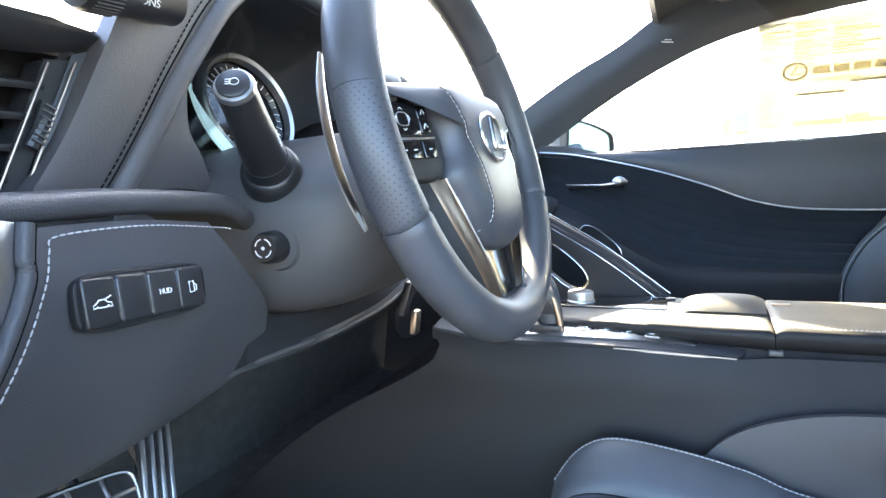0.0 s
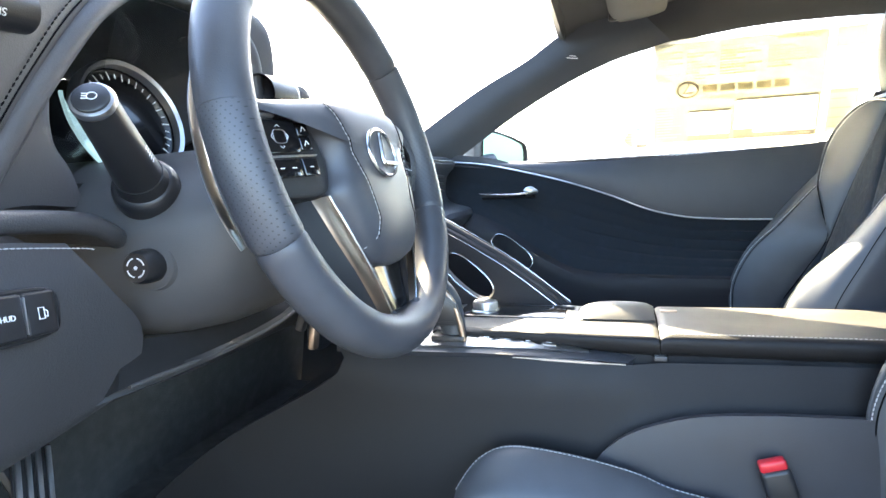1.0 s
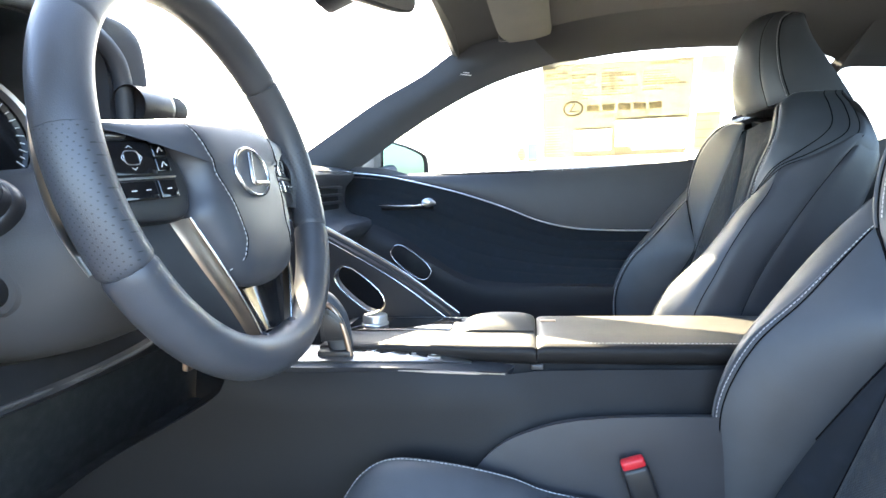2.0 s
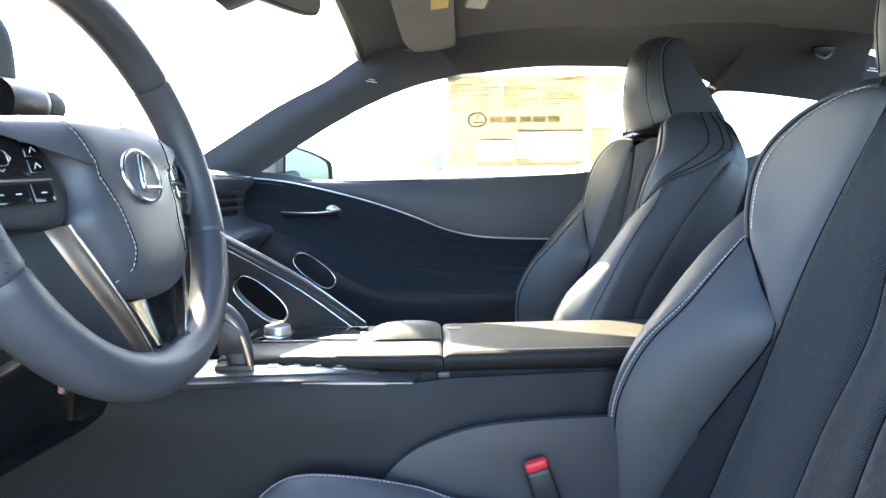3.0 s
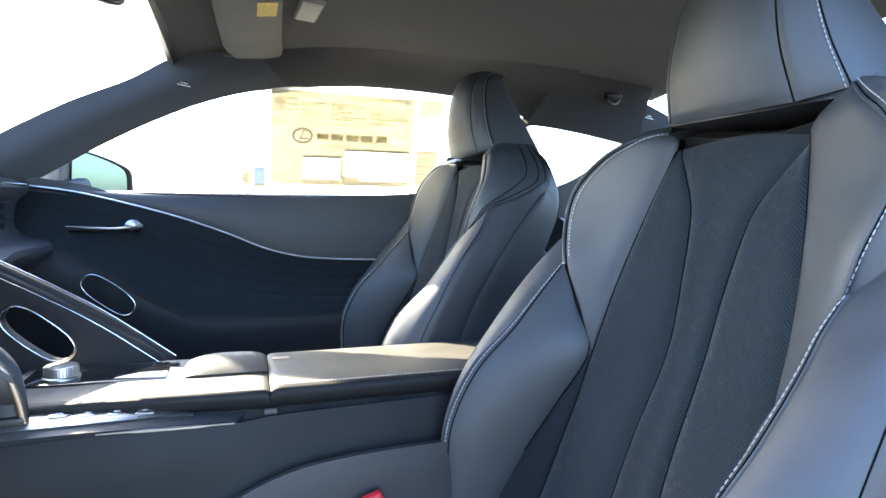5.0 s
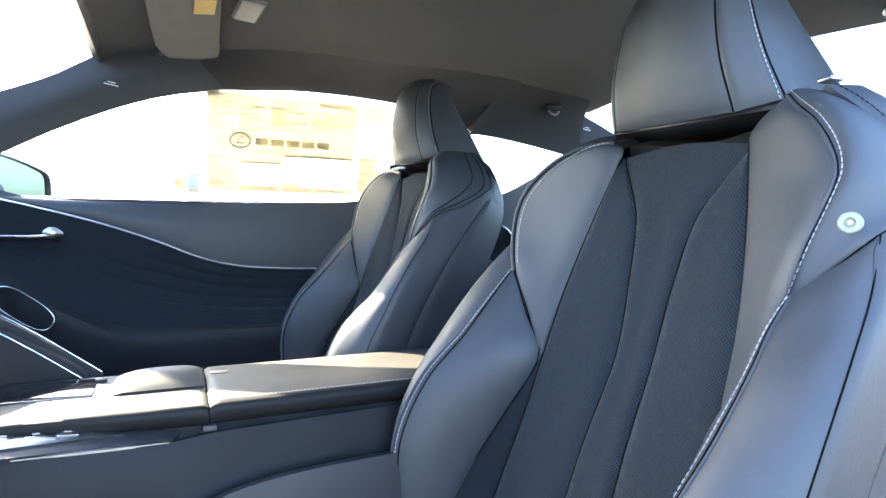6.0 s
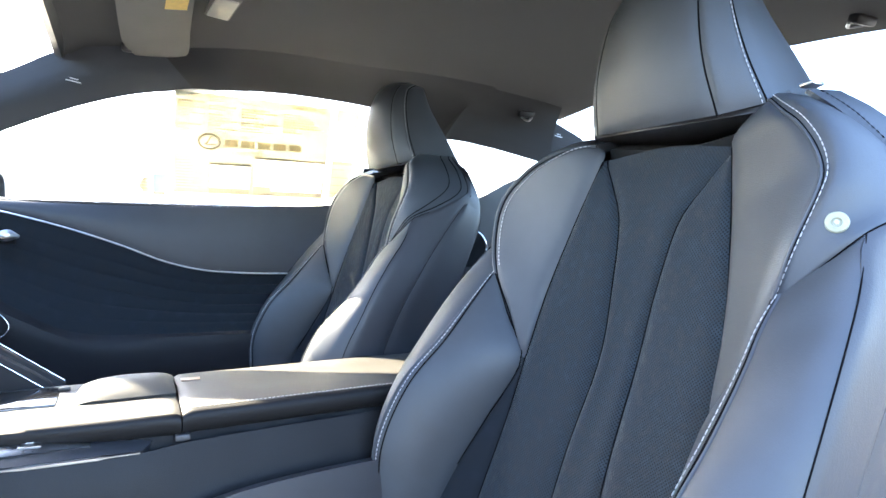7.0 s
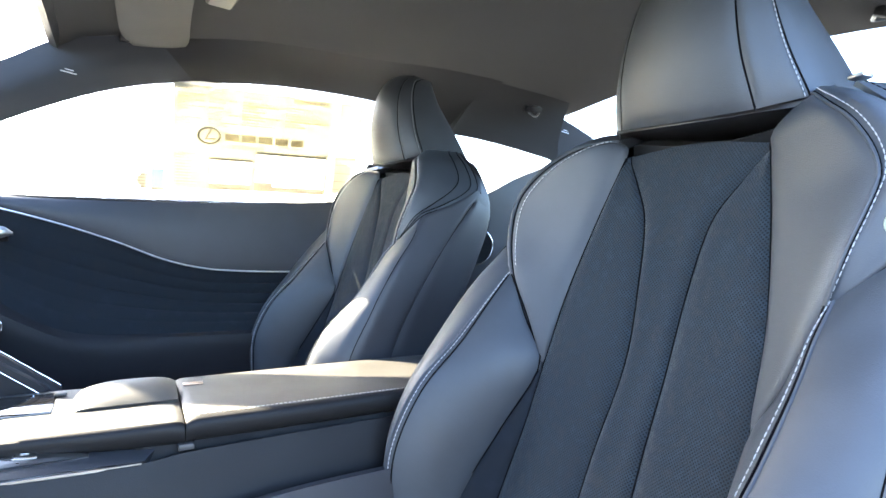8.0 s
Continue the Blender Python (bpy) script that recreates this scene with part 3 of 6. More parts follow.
def car_seat(belt):
    o = (0.25, YC, 0.26)
    seat = thing("bucket_seat", o, "black leather sport seat with perforated suede insert and pale stitching", "car seat", "front seats")
    at = lambda rows: [(x, YC + s, z) for s, x, z in rows]
    on = lambda rows, dx=0.0: [(back_x(z) + dx, YC + s, z) for s, z in rows]
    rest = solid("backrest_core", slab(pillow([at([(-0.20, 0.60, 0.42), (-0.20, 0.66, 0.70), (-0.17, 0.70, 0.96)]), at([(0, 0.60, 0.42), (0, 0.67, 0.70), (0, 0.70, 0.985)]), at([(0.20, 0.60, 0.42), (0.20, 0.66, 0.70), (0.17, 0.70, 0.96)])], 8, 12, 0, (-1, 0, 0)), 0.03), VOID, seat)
    # the insert is hollowed at the height of the small of the back
    dip = lambda rows, dx: [(back_x(z) + dx + 0.012 * math.exp(-((z - 0.76) / 0.08) ** 2), YC + s, z) for s, z in rows]
    mid = lambda k: dip([(k * 0.042, 0.44), (k * 0.034, 0.62), (k * 0.029, 0.74), (k * 0.034, 0.83), (k * 0.046, 0.91), (k * 0.072, 0.955), (k * 0.093, 0.984), (k * 0.097, 0.994)], 0.008)
    solid("backrest_centre", slab(pillow([mid(1), dip([(0, 0.44), (0, 0.62), (0, 0.74), (0, 0.83), (0, 0.93), (0, 1.004)], 0.010), mid(-1)], 20, 60, 0.006, (-1, 0, 0)), 0.02), SUEDE_HOLES, seat, "perforated dark suede strip")
    # headrest lines: it narrows more on the side of the belt, and flares at its foot
    front_seam = lambda k: at([(0.090, 0.622, 1.026), (0.084, 0.612, 1.09), (0.070, 0.616, 1.16), (0.055, 0.634, 1.200), (0.044, 0.662, 1.216)] if k > 0 else [(-0.089, 0.622, 1.026), (-0.075, 0.612, 1.09), (-0.063, 0.616, 1.16), (-0.054, 0.634, 1.200), (-0.048, 0.662, 1.218)])
    side_seam = lambda k: at([(0.124, 0.648, 1.032), (0.114, 0.640, 1.09), (0.094, 0.640, 1.15), (0.072, 0.650, 1.192), (0.058, 0.672, 1.207)] if k > 0 else [(-0.128, 0.648, 1.036), (-0.107, 0.640, 1.09), (-0.087, 0.640, 1.15), (-0.074, 0.650, 1.192), (-0.062, 0.672, 1.209)])
    rear_edge = lambda k: at([(0.127, 0.745, 1.030), (0.112, 0.722, 1.09), (0.092, 0.700, 1.15), (0.070, 0.695, 1.190), (0.056, 0.695, 1.205)] if k > 0 else [(-0.138, 0.755, 1.026), (-0.112, 0.730, 1.09), (-0.085, 0.706, 1.15), (-0.070, 0.696, 1.190), (-0.060, 0.695, 1.207)])
    for k in (1, -1):
        inset = on([(k * 0.175, 0.44), (k * 0.160, 0.56), (k * 0.150, 0.64), (k * 0.146, 0.716), (k * 0.138, 0.81), (k * 0.120, 0.90), (k * 0.100, 0.980), (k * 0.096, 0.992)])
        for line in (mid(k), inset):
            solid("seam", tube(curve(line, 60), 0.0015, 6), THREAD_AND_GROOVE, seat)
        solid("backrest_band", slab(pillow([mid(k), inset], 20, 60, 0.006, (-1, 0, 0)), 0.02), SUEDE_HOLES, seat, "perforated dark suede band")
        wedge_out = at([(k * 0.205, back_x(0.44) - 0.055, 0.44), (k * 0.190, back_x(0.56) - 0.035, 0.56), (k * 0.170, back_x(0.64) - 0.014, 0.64), (k * 0.1475, back_x(0.716), 0.716)])
        wedge_in = on([(k * 0.175, 0.44), (k * 0.160, 0.56), (k * 0.150, 0.64), (k * 0.146, 0.716)])
        solid("backrest_wedge", slab(pillow([wedge_in, wedge_out], 10, 30, 0.003, (-1, 0, 0)), 0.012), SUEDE, seat, "plain dark suede wedge")
        # upper wing of the backrest
        wing_in = on([(k * 0.146, 0.718), (k * 0.138, 0.81), (k * 0.120, 0.90), (k * 0.100, 0.980), (k * 0.097, 1.004), (k * (0.110 if k > 0 else 0.127), 1.012 if k > 0 else 1.036)])
        wing_out = at([(k * 0.149, 0.555, 0.718), (k * 0.180, 0.552, 0.775), *(((0.216, 0.549, 0.834), (0.246, 0.566, 0.895), (0.246, 0.582, 0.945), (0.205, 0.598, 0.986)) if k > 0 else ((-0.203, 0.552, 0.845), (-0.212, 0.559, 0.890), (-0.221, 0.574, 0.935), (-0.220, 0.583, 0.956), (-0.208, 0.592, 0.978), (-0.187, 0.602, 1.002))), *(((0.155, 0.614, 1.008), (0.112, 0.640, 1.015)) if k > 0 else ((-0.164, 0.613, 1.018), (-0.131, 0.645, 1.038)))])
        wing = pillow([wing_in, wing_out], 26, 60, 0.006, (-1, 0, 0), 6)
        part = solid("backrest_wing", slab(wing, 0.02), LEATHER, seat, "smooth black leather shoulder wing")
        edge = (wing[0] + wing[1] * 0.0016)[-4]
        if k > 0:
            solid("stitching", stitches(edge[20:], r=0.0008), THREAD, part, "pale thread stitching")
        solid("piping", tube((wing[0] + wing[1] * 0.0005)[-1][18:], 0.0034 if k > 0 else 0.0016, 8), LEATHER, part, "rolled leather edge")
        if k > 0:
            solid("seam", tube((wing[0] + wing[1] * 0.0004)[-2][3:], 0.0011, 6), THREAD_AND_GROOVE, seat)
        # lower bolster
        w = 0.224 if k > 0 else 0.216
        ridge = at([(k * w, 0.374, 0.42), (k * (w + 0.004), 0.368, 0.52), (k * (w + 0.006), 0.369, 0.60), (k * (w + 0.004), 0.405, 0.68), (k * w, 0.463, 0.74), *(((0.222, 0.510, 0.79), (0.219, 0.549, 0.833)) if k > 0 else ((-0.214, 0.503, 0.790), (-0.212, 0.526, 0.823), (-0.210, 0.552, 0.851)))])
        root = at([(k * 0.207, back_x(0.42) - 0.06, 0.42), (k * 0.192, back_x(0.54) - 0.038, 0.54), (k * 0.172, back_x(0.63) - 0.016, 0.63), (k * 0.149, 0.555, 0.716), (k * 0.180, 0.552, 0.772), (k * 0.214, 0.550, 0.831) if k > 0 else (-0.204, 0.553, 0.846)])
        a, b = curve(root, 24), curve(ridge, 24)
        bulge = np.sin(np.linspace(0.5, math.pi, 24))[:, None]
        midline = 0.48 * a + 0.52 * b + bulge * np.array([-0.007, -k * 0.004, 0.0])
        bolster = pillow([a, midline, b], 26, 60, 0.004, (-1, -k * 0.6, 0), 6)
        part = solid("backrest_bolster", slab(bolster, 0.015), LEATHER, seat, "black leather side bolster")
        edge = (bolster[0] + bolster[1] * 0.0022)[-2 if k > 0 else -3]
        solid("stitching", stitches(edge, r=0.0009 if k > 0 else 0.00065), THREAD, part, "pale thread stitching")
        solid("piping", tube((bolster[0] + bolster[1] * 0.0005)[-1], 0.0022 if k > 0 else 0.0014, 8), LEATHER, part, "rolled leather edge")
        solid("seam", tube((bolster[0] + bolster[1] * 0.0004)[-3 if k > 0 else -2], 0.0011, 6), THREAD_AND_GROOVE, seat)
        solid("seam", tube(a[8:] + np.array([-0.003, 0, 0]), 0.0012, 6), THREAD_AND_GROOVE, seat)
        # flank: three upright panels behind the ridge
        if k > 0:
            edge_a = [(0.272, 0.440, 0.43), (0.278, 0.414, 0.535), (0.280, 0.414, 0.637), (0.279, 0.466, 0.735), (0.273, 0.516, 0.808), (0.252, 0.562, 0.868)]
        else:
            edge_a = [(-0.272, 0.455, 0.43), (-0.278, 0.433, 0.535), (-0.281, 0.436, 0.637), (-0.280, 0.476, 0.725), (-0.278, 0.501, 0.773), (-0.273, 0.532, 0.822), (-0.265, 0.562, 0.861), (-0.256, 0.585, 0.904)]
        seam_a = at(edge_a)
        seam_b = at([(k * 0.272, 0.51, 0.42), (k * 0.278, 0.50, 0.56), (k * 0.280, 0.53, 0.68), (k * 0.278, 0.60, 0.81), (k * 0.270, 0.665, 0.90), (k * 0.255, 0.715, 0.955)])
        rear = at([(k * 0.250, 0.585, 0.42), (k * 0.258, 0.61, 0.56), (k * 0.258, 0.655, 0.69), (k * 0.256, 0.715, 0.83), (k * 0.246, 0.745, 0.91), (k * 0.232, 0.740, 0.965)])
        seam_c = at([(k * 0.240, 0.566, 0.848), (k * 0.262, 0.610, 0.885), (k * 0.268, 0.660, 0.925), (k * 0.255, 0.715, 0.957)])
        for line in (seam_a, seam_b, seam_c) if k > 0 else (seam_a, seam_b):
            solid("seam", tube(curve(line, 50), 0.0010 if k > 0 else 0.0008, 6), THREAD_AND_GROOVE, seat)
        solid("flank_front", slab(pillow([ridge, seam_a], 24, 50, 0.007, (-0.5, k, 0.3), 3), 0.012), LEATHER, seat, "black leather flank panel")
        top_line = at(edge_a + ([(0.262, 0.615, 0.900), (0.264, 0.665, 0.930), (0.255, 0.712, 0.955)] if k > 0 else [(-0.264, 0.638, 0.926), (-0.258, 0.702, 0.958)]))
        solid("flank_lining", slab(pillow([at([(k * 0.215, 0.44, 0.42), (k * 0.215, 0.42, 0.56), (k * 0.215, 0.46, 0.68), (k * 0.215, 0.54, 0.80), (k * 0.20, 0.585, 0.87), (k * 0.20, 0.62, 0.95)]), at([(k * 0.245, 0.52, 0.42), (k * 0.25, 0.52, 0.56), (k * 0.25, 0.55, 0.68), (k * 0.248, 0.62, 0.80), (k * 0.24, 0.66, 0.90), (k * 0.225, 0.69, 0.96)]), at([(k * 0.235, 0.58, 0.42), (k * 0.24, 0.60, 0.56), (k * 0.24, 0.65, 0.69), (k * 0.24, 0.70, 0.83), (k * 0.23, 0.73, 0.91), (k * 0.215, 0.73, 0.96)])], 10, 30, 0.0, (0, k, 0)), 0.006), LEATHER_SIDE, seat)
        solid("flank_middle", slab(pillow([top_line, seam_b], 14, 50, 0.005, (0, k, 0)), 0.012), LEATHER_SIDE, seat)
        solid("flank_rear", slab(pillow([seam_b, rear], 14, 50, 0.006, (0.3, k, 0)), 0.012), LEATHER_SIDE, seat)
        # shoulder wrapped round behind the wing
        if k > 0:
            lip = at([(0.212, 0.566, 0.812), (0.218, 0.552, 0.836), (0.248, 0.567, 0.896), (0.248, 0.584, 0.947), (0.207, 0.600, 0.989), (0.156, 0.617, 1.011), (0.112, 0.644, 1.018)])
            half = at([(0.222, 0.574, 0.815), (0.234, 0.558, 0.846), (0.257, 0.598, 0.905), (0.252, 0.636, 0.955), (0.208, 0.655, 1.004), (0.160, 0.670, 1.029), (0.118, 0.690, 1.028)])
            tail = at([(0.232, 0.585, 0.825), (0.247, 0.566, 0.862), (0.263, 0.640, 0.908), (0.254, 0.706, 0.956), (0.209, 0.722, 1.002), (0.160, 0.735, 1.033), (0.118, 0.750, 1.026)])
        else:
            lip = at([(-0.203, 0.556, 0.845), (-0.213, 0.561, 0.890), (-0.222, 0.576, 0.935), (-0.221, 0.585, 0.956), (-0.209, 0.594, 0.979), (-0.188, 0.604, 1.003), (-0.165, 0.615, 1.020), (-0.131, 0.648, 1.040)])
            half = at([(-0.208, 0.556, 0.849), (-0.226, 0.569, 0.890), (-0.236, 0.583, 0.935), (-0.236, 0.596, 0.958), (-0.226, 0.608, 0.984), (-0.206, 0.618, 1.007), (-0.180, 0.628, 1.025), (-0.134, 0.660, 1.046)])
            tail = at([(-0.212, 0.557, 0.853), (-0.231, 0.567, 0.874), (-0.256, 0.587, 0.905), (-0.263, 0.640, 0.925), (-0.256, 0.704, 0.957), (-0.209, 0.720, 1.003), (-0.165, 0.722, 1.033), (-0.131, 0.738, 1.046)])
        for line in (lip, half, tail) if k > 0 else (lip, tail):
            solid("seam", tube(curve(line, 40), 0.0010 if k > 0 else 0.0008, 6), THREAD_AND_GROOVE, seat)
        if k > 0:
            solid("shoulder_front", slab(pillow([lip, half], 12, 40, 0.006, (-0.2, k, 0.6), 3), 0.012), LEATHER, seat, "black leather shoulder roll")
            solid("shoulder_rear", slab(pillow([half, tail], 12, 40, 0.005, (0.2, k, 0.6)), 0.012), LEATHER, seat)
        else:
            roll = pillow([lip, half, tail], 26, 60, 0.003, (-0.5, k, 0.4), 6)
            part = solid("shoulder_front", slab(roll, 0.012), LEATHER, seat, "black leather shoulder roll")
            for row in () if belt else (17, 22):
                solid("seam", tube((roll[0] + roll[1] * 0.0004)[row], 0.0009, 6), THREAD_AND_GROOVE, seat)
            solid("stitching", stitches((roll[0] + roll[1] * 0.0008)[1], r=0.00065), THREAD, part, "pale thread stitching")
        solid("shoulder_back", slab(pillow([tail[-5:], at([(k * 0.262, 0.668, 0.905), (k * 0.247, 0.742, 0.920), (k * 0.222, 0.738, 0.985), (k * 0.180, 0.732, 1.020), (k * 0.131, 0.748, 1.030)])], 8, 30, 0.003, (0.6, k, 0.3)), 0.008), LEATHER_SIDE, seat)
        if k < 0:
            solid("shoulder_gusset", slab(pillow([at([(-0.150, 0.585, 0.745), (-0.200, 0.584, 0.785), (-0.262, 0.580, 0.825)]), at([(-0.180, 0.590, 0.82), (-0.218, 0.594, 0.842), (-0.258, 0.600, 0.872)]), at([(-0.20, 0.60, 0.88), (-0.235, 0.605, 0.90), (-0.262, 0.630, 0.905)])], 10, 14, 0.0, (-1, -0.5, 0)), 0.006), LEATHER, seat)
        else:
            solid("shoulder_gusset", slab(pillow([at([(k * 0.205, 0.572, 0.800), (k * 0.232, 0.560, 0.818), (k * 0.262, 0.550, 0.830)]), at([(k * 0.212, 0.566, 0.836), (k * 0.238, 0.563, 0.852), (k * 0.258, 0.580, 0.878)]), at([(k * 0.225, 0.590, 0.880), (k * 0.245, 0.610, 0.900), (k * 0.255, 0.640, 0.905)])], 10, 14, 0.0, (-1, k * 0.5, 0)), 0.006), LEATHER, seat)
        # headrest, half by half
        seam, sewn, hind = front_seam(k), side_seam(k), rear_edge(k)
        cheek = pillow([seam, sewn], 12, 40, 0.004, (-1, k * 0.5, 0))
        part = solid("headrest_cheek", slab(cheek, 0.015), LEATHER, seat, "black leather headrest cheek")
        if k < 0:
            solid("stitching", stitches((cheek[0] + cheek[1] * 0.001)[-2], 0.0058, 0.004, 0.0006), THREAD, part, "pale thread stitching")
        for line in (seam, sewn):
            solid("seam", tube(curve(line, 40), 0.0011, 6), THREAD_AND_GROOVE, seat)
        solid("headrest_side", slab(pillow([sewn, hind], 12, 40, 0.006, (0, k, 0), 4), 0.015), LEATHER, seat)
    solid("headrest_front", slab(pillow([front_seam(1), at([(0, 0.608, 1.022), (0, 0.598, 1.09), (0, 0.602, 1.165), (0, 0.624, 1.206), (0, 0.660, 1.223)]), front_seam(-1)], 24, 40, 0.006, (-1, 0, 0), 8), 0.02), LEATHER, seat, "smooth black leather headrest front")
    hind = lambda k: rear_edge(k) + [front_seam(k)[-1]]
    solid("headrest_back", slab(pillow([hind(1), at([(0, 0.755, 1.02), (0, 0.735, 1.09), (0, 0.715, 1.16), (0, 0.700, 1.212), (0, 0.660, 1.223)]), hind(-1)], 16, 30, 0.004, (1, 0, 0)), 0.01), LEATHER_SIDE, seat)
    solid("headrest_foot", slab(pillow([at([(-0.128, 0.650, 1.028), (0, 0.612, 1.020), (0.128, 0.650, 1.028)]), at([(-0.125, 0.68, 1.024), (0, 0.68, 1.018), (0.125, 0.68, 1.024)]), at([(-0.13, 0.735, 1.016), (0, 0.755, 1.012), (0.13, 0.735, 1.016)])], 8, 24, 0.0, (0, 0, -1)), 0.006), LEATHER_SIDE, seat)
    solid("collar", slab(pillow([at([(-0.105, 0.660, 1.012), (0, 0.668, 1.002), (0.105, 0.660, 1.012)]), at([(-0.11, 0.72, 1.03), (0, 0.75, 1.018), (0.11, 0.72, 1.03)])], 8, 20, 0.002, (0, 0, 1)), 0.03), VOID, seat)
    rear = lambda k: at([(k * 0.250, 0.585, 0.42), (k * 0.258, 0.61, 0.56), (k * 0.258, 0.655, 0.69), (k * 0.256, 0.715, 0.83), (k * 0.246, 0.745, 0.91), (k * 0.215, 0.728, 1.008), (k * 0.130, 0.725, 1.030)])
    solid("back_shell", slab(pillow([rear(1), at([(0, 0.66, 0.42), (0, 0.69, 0.56), (0, 0.73, 0.69), (0, 0.785, 0.83), (0, 0.80, 0.91), (0, 0.78, 0.99), (0, 0.755, 1.02)]), rear(-1)], 16, 40, 0.0, (1, 0, 0)), 0.01), PLASTIC_DARK, seat, "black moulded shell behind the backrest")
    # cushion
    inner = lambda k: at([(k * 0.115, -0.150, 0.425), (k * 0.120, -0.115, 0.462), (k * 0.125, -0.05, 0.470), (k * 0.128, 0.10, 0.452), (k * 0.130, 0.30, 0.425), (k * 0.13, 0.52, 0.415)])
    solid("cushion_centre", slab(pillow([inner(1), at([(0, -0.152, 0.42), (0, -0.12, 0.455), (0, -0.05, 0.463), (0, 0.10, 0.445), (0, 0.30, 0.418), (0, 0.52, 0.41)]), inner(-1)], 16, 50, 0.006, (0, 0, 1)), 0.05), SUEDE_HOLES, seat, "perforated dark suede cushion")
    for k in (1, -1):
        crest = at([(k * 0.172, -0.150, 0.455), (k * 0.182, -0.114, 0.500), (k * 0.188, -0.072, 0.519), (k * 0.190, 0.009, 0.513), (k * 0.192, 0.088, 0.496), (k * 0.196, 0.149, 0.472), (k * 0.20, 0.30, 0.452), (k * 0.205, 0.50, 0.45)])
        pad = pillow([inner(k), crest], 16, 60, 0.010, (0, 0, 1), 4)
        part = solid("cushion_bolster", slab(pad, 0.03), LEATHER, seat, "black leather thigh bolster")
        solid("stitching", stitches((pad[0] + pad[1] * 0.0012)[-2]), THREAD, part, "pale thread stitching")
        solid("seam", tube(curve(inner(k), 40), 0.0014, 6), THREAD_AND_GROOVE, seat)
        hem = at([(k * 0.20, -0.155, 0.35), (k * 0.235, -0.11, 0.37), (k * 0.245, 0.0, 0.36), (k * 0.25, 0.2, 0.34), (k * 0.25, 0.50, 0.34)])
        solid("cushion_side", slab(pillow([crest, hem], 12, 50, 0.010, (0, k, 0.3), 4), 0.015), LEATHER, seat)
        solid("seat_rail", box((0.5, 0.04, 0.05), pose(0.2, YC + k * 0.19, 0.285), 0.006), PLASTIC_DARK, seat)
        solid("seat_valance", box((0.52, 0.03, 0.09), pose(0.22, YC + k * 0.235, 0.335), 0.012), PLASTIC_DARK, seat)
    front = lambda z, x: at([(-0.20, x + 0.015, z), (0, x - 0.005, z), (0.20, x + 0.015, z)])
    solid("cushion_front", slab(pillow([front(0.435, -0.155), front(0.35, -0.150)], 8, 30, 0.006, (-1, 0, 0)), 0.02), LEATHER, seat)
    return seat


car_seat(True)
passenger_seat = car_seat(False)
passenger_seat.location = (0.25 - 0.030, 0.388, 0.26 + 0.006)


# ---- steering wheel and column ----
HUB = Vector((-0.1990, -0.3810, 0.9243))
AXIS = Vector((math.cos(0.256), 0, math.sin(0.256)))
WHEEL = facing(HUB, AXIS)


def ring_piece(a0, a1, n, big=0.2005, r=0.0224, dents=()):
    """A stretch of the rim, with a shallow groove at the given ends."""
    w = np.radians(np.linspace(a0, a1, n))
    pts = [WHEEL @ Vector((big * math.cos(a), big * math.sin(a), 0)) for a in w]
    rr = np.full(n, r)
    for i in dents:
        rr[i] *= 0.93
    return tube(pts, rr, 28, side=tuple(AXIS))


def dome(outline, heights, m):
    """A bulging plate: rings of one outline, each with its scale and height."""
    v, f, n = [], [], len(outline)
    for s, h in heights:
        v += [(x * s, y * s, h) for x, y in outline]
    for i in range(len(heights) - 1):
        f += [(i * n + j, i * n + (j + 1) % n, (i + 1) * n + (j + 1) % n, (i + 1) * n + j) for j in range(n)]
    f += [tuple(range(n))[::-1], tuple(range((len(heights) - 1) * n, len(heights) * n))]
    return moved((v, f), m)


def loft(sections):
    """A body through closed rings of equal point counts."""
    n = len(sections[0])
    v = [p for s in sections for p in s]
    f = [(i * n + j, i * n + (j + 1) % n, (i + 1) * n + (j + 1) % n, (i + 1) * n + j) for i in range(len(sections) - 1) for j in range(n)]
    return v, f + [tuple(range(n))[::-1], tuple(range((len(sections) - 1) * n, len(sections) * n))]


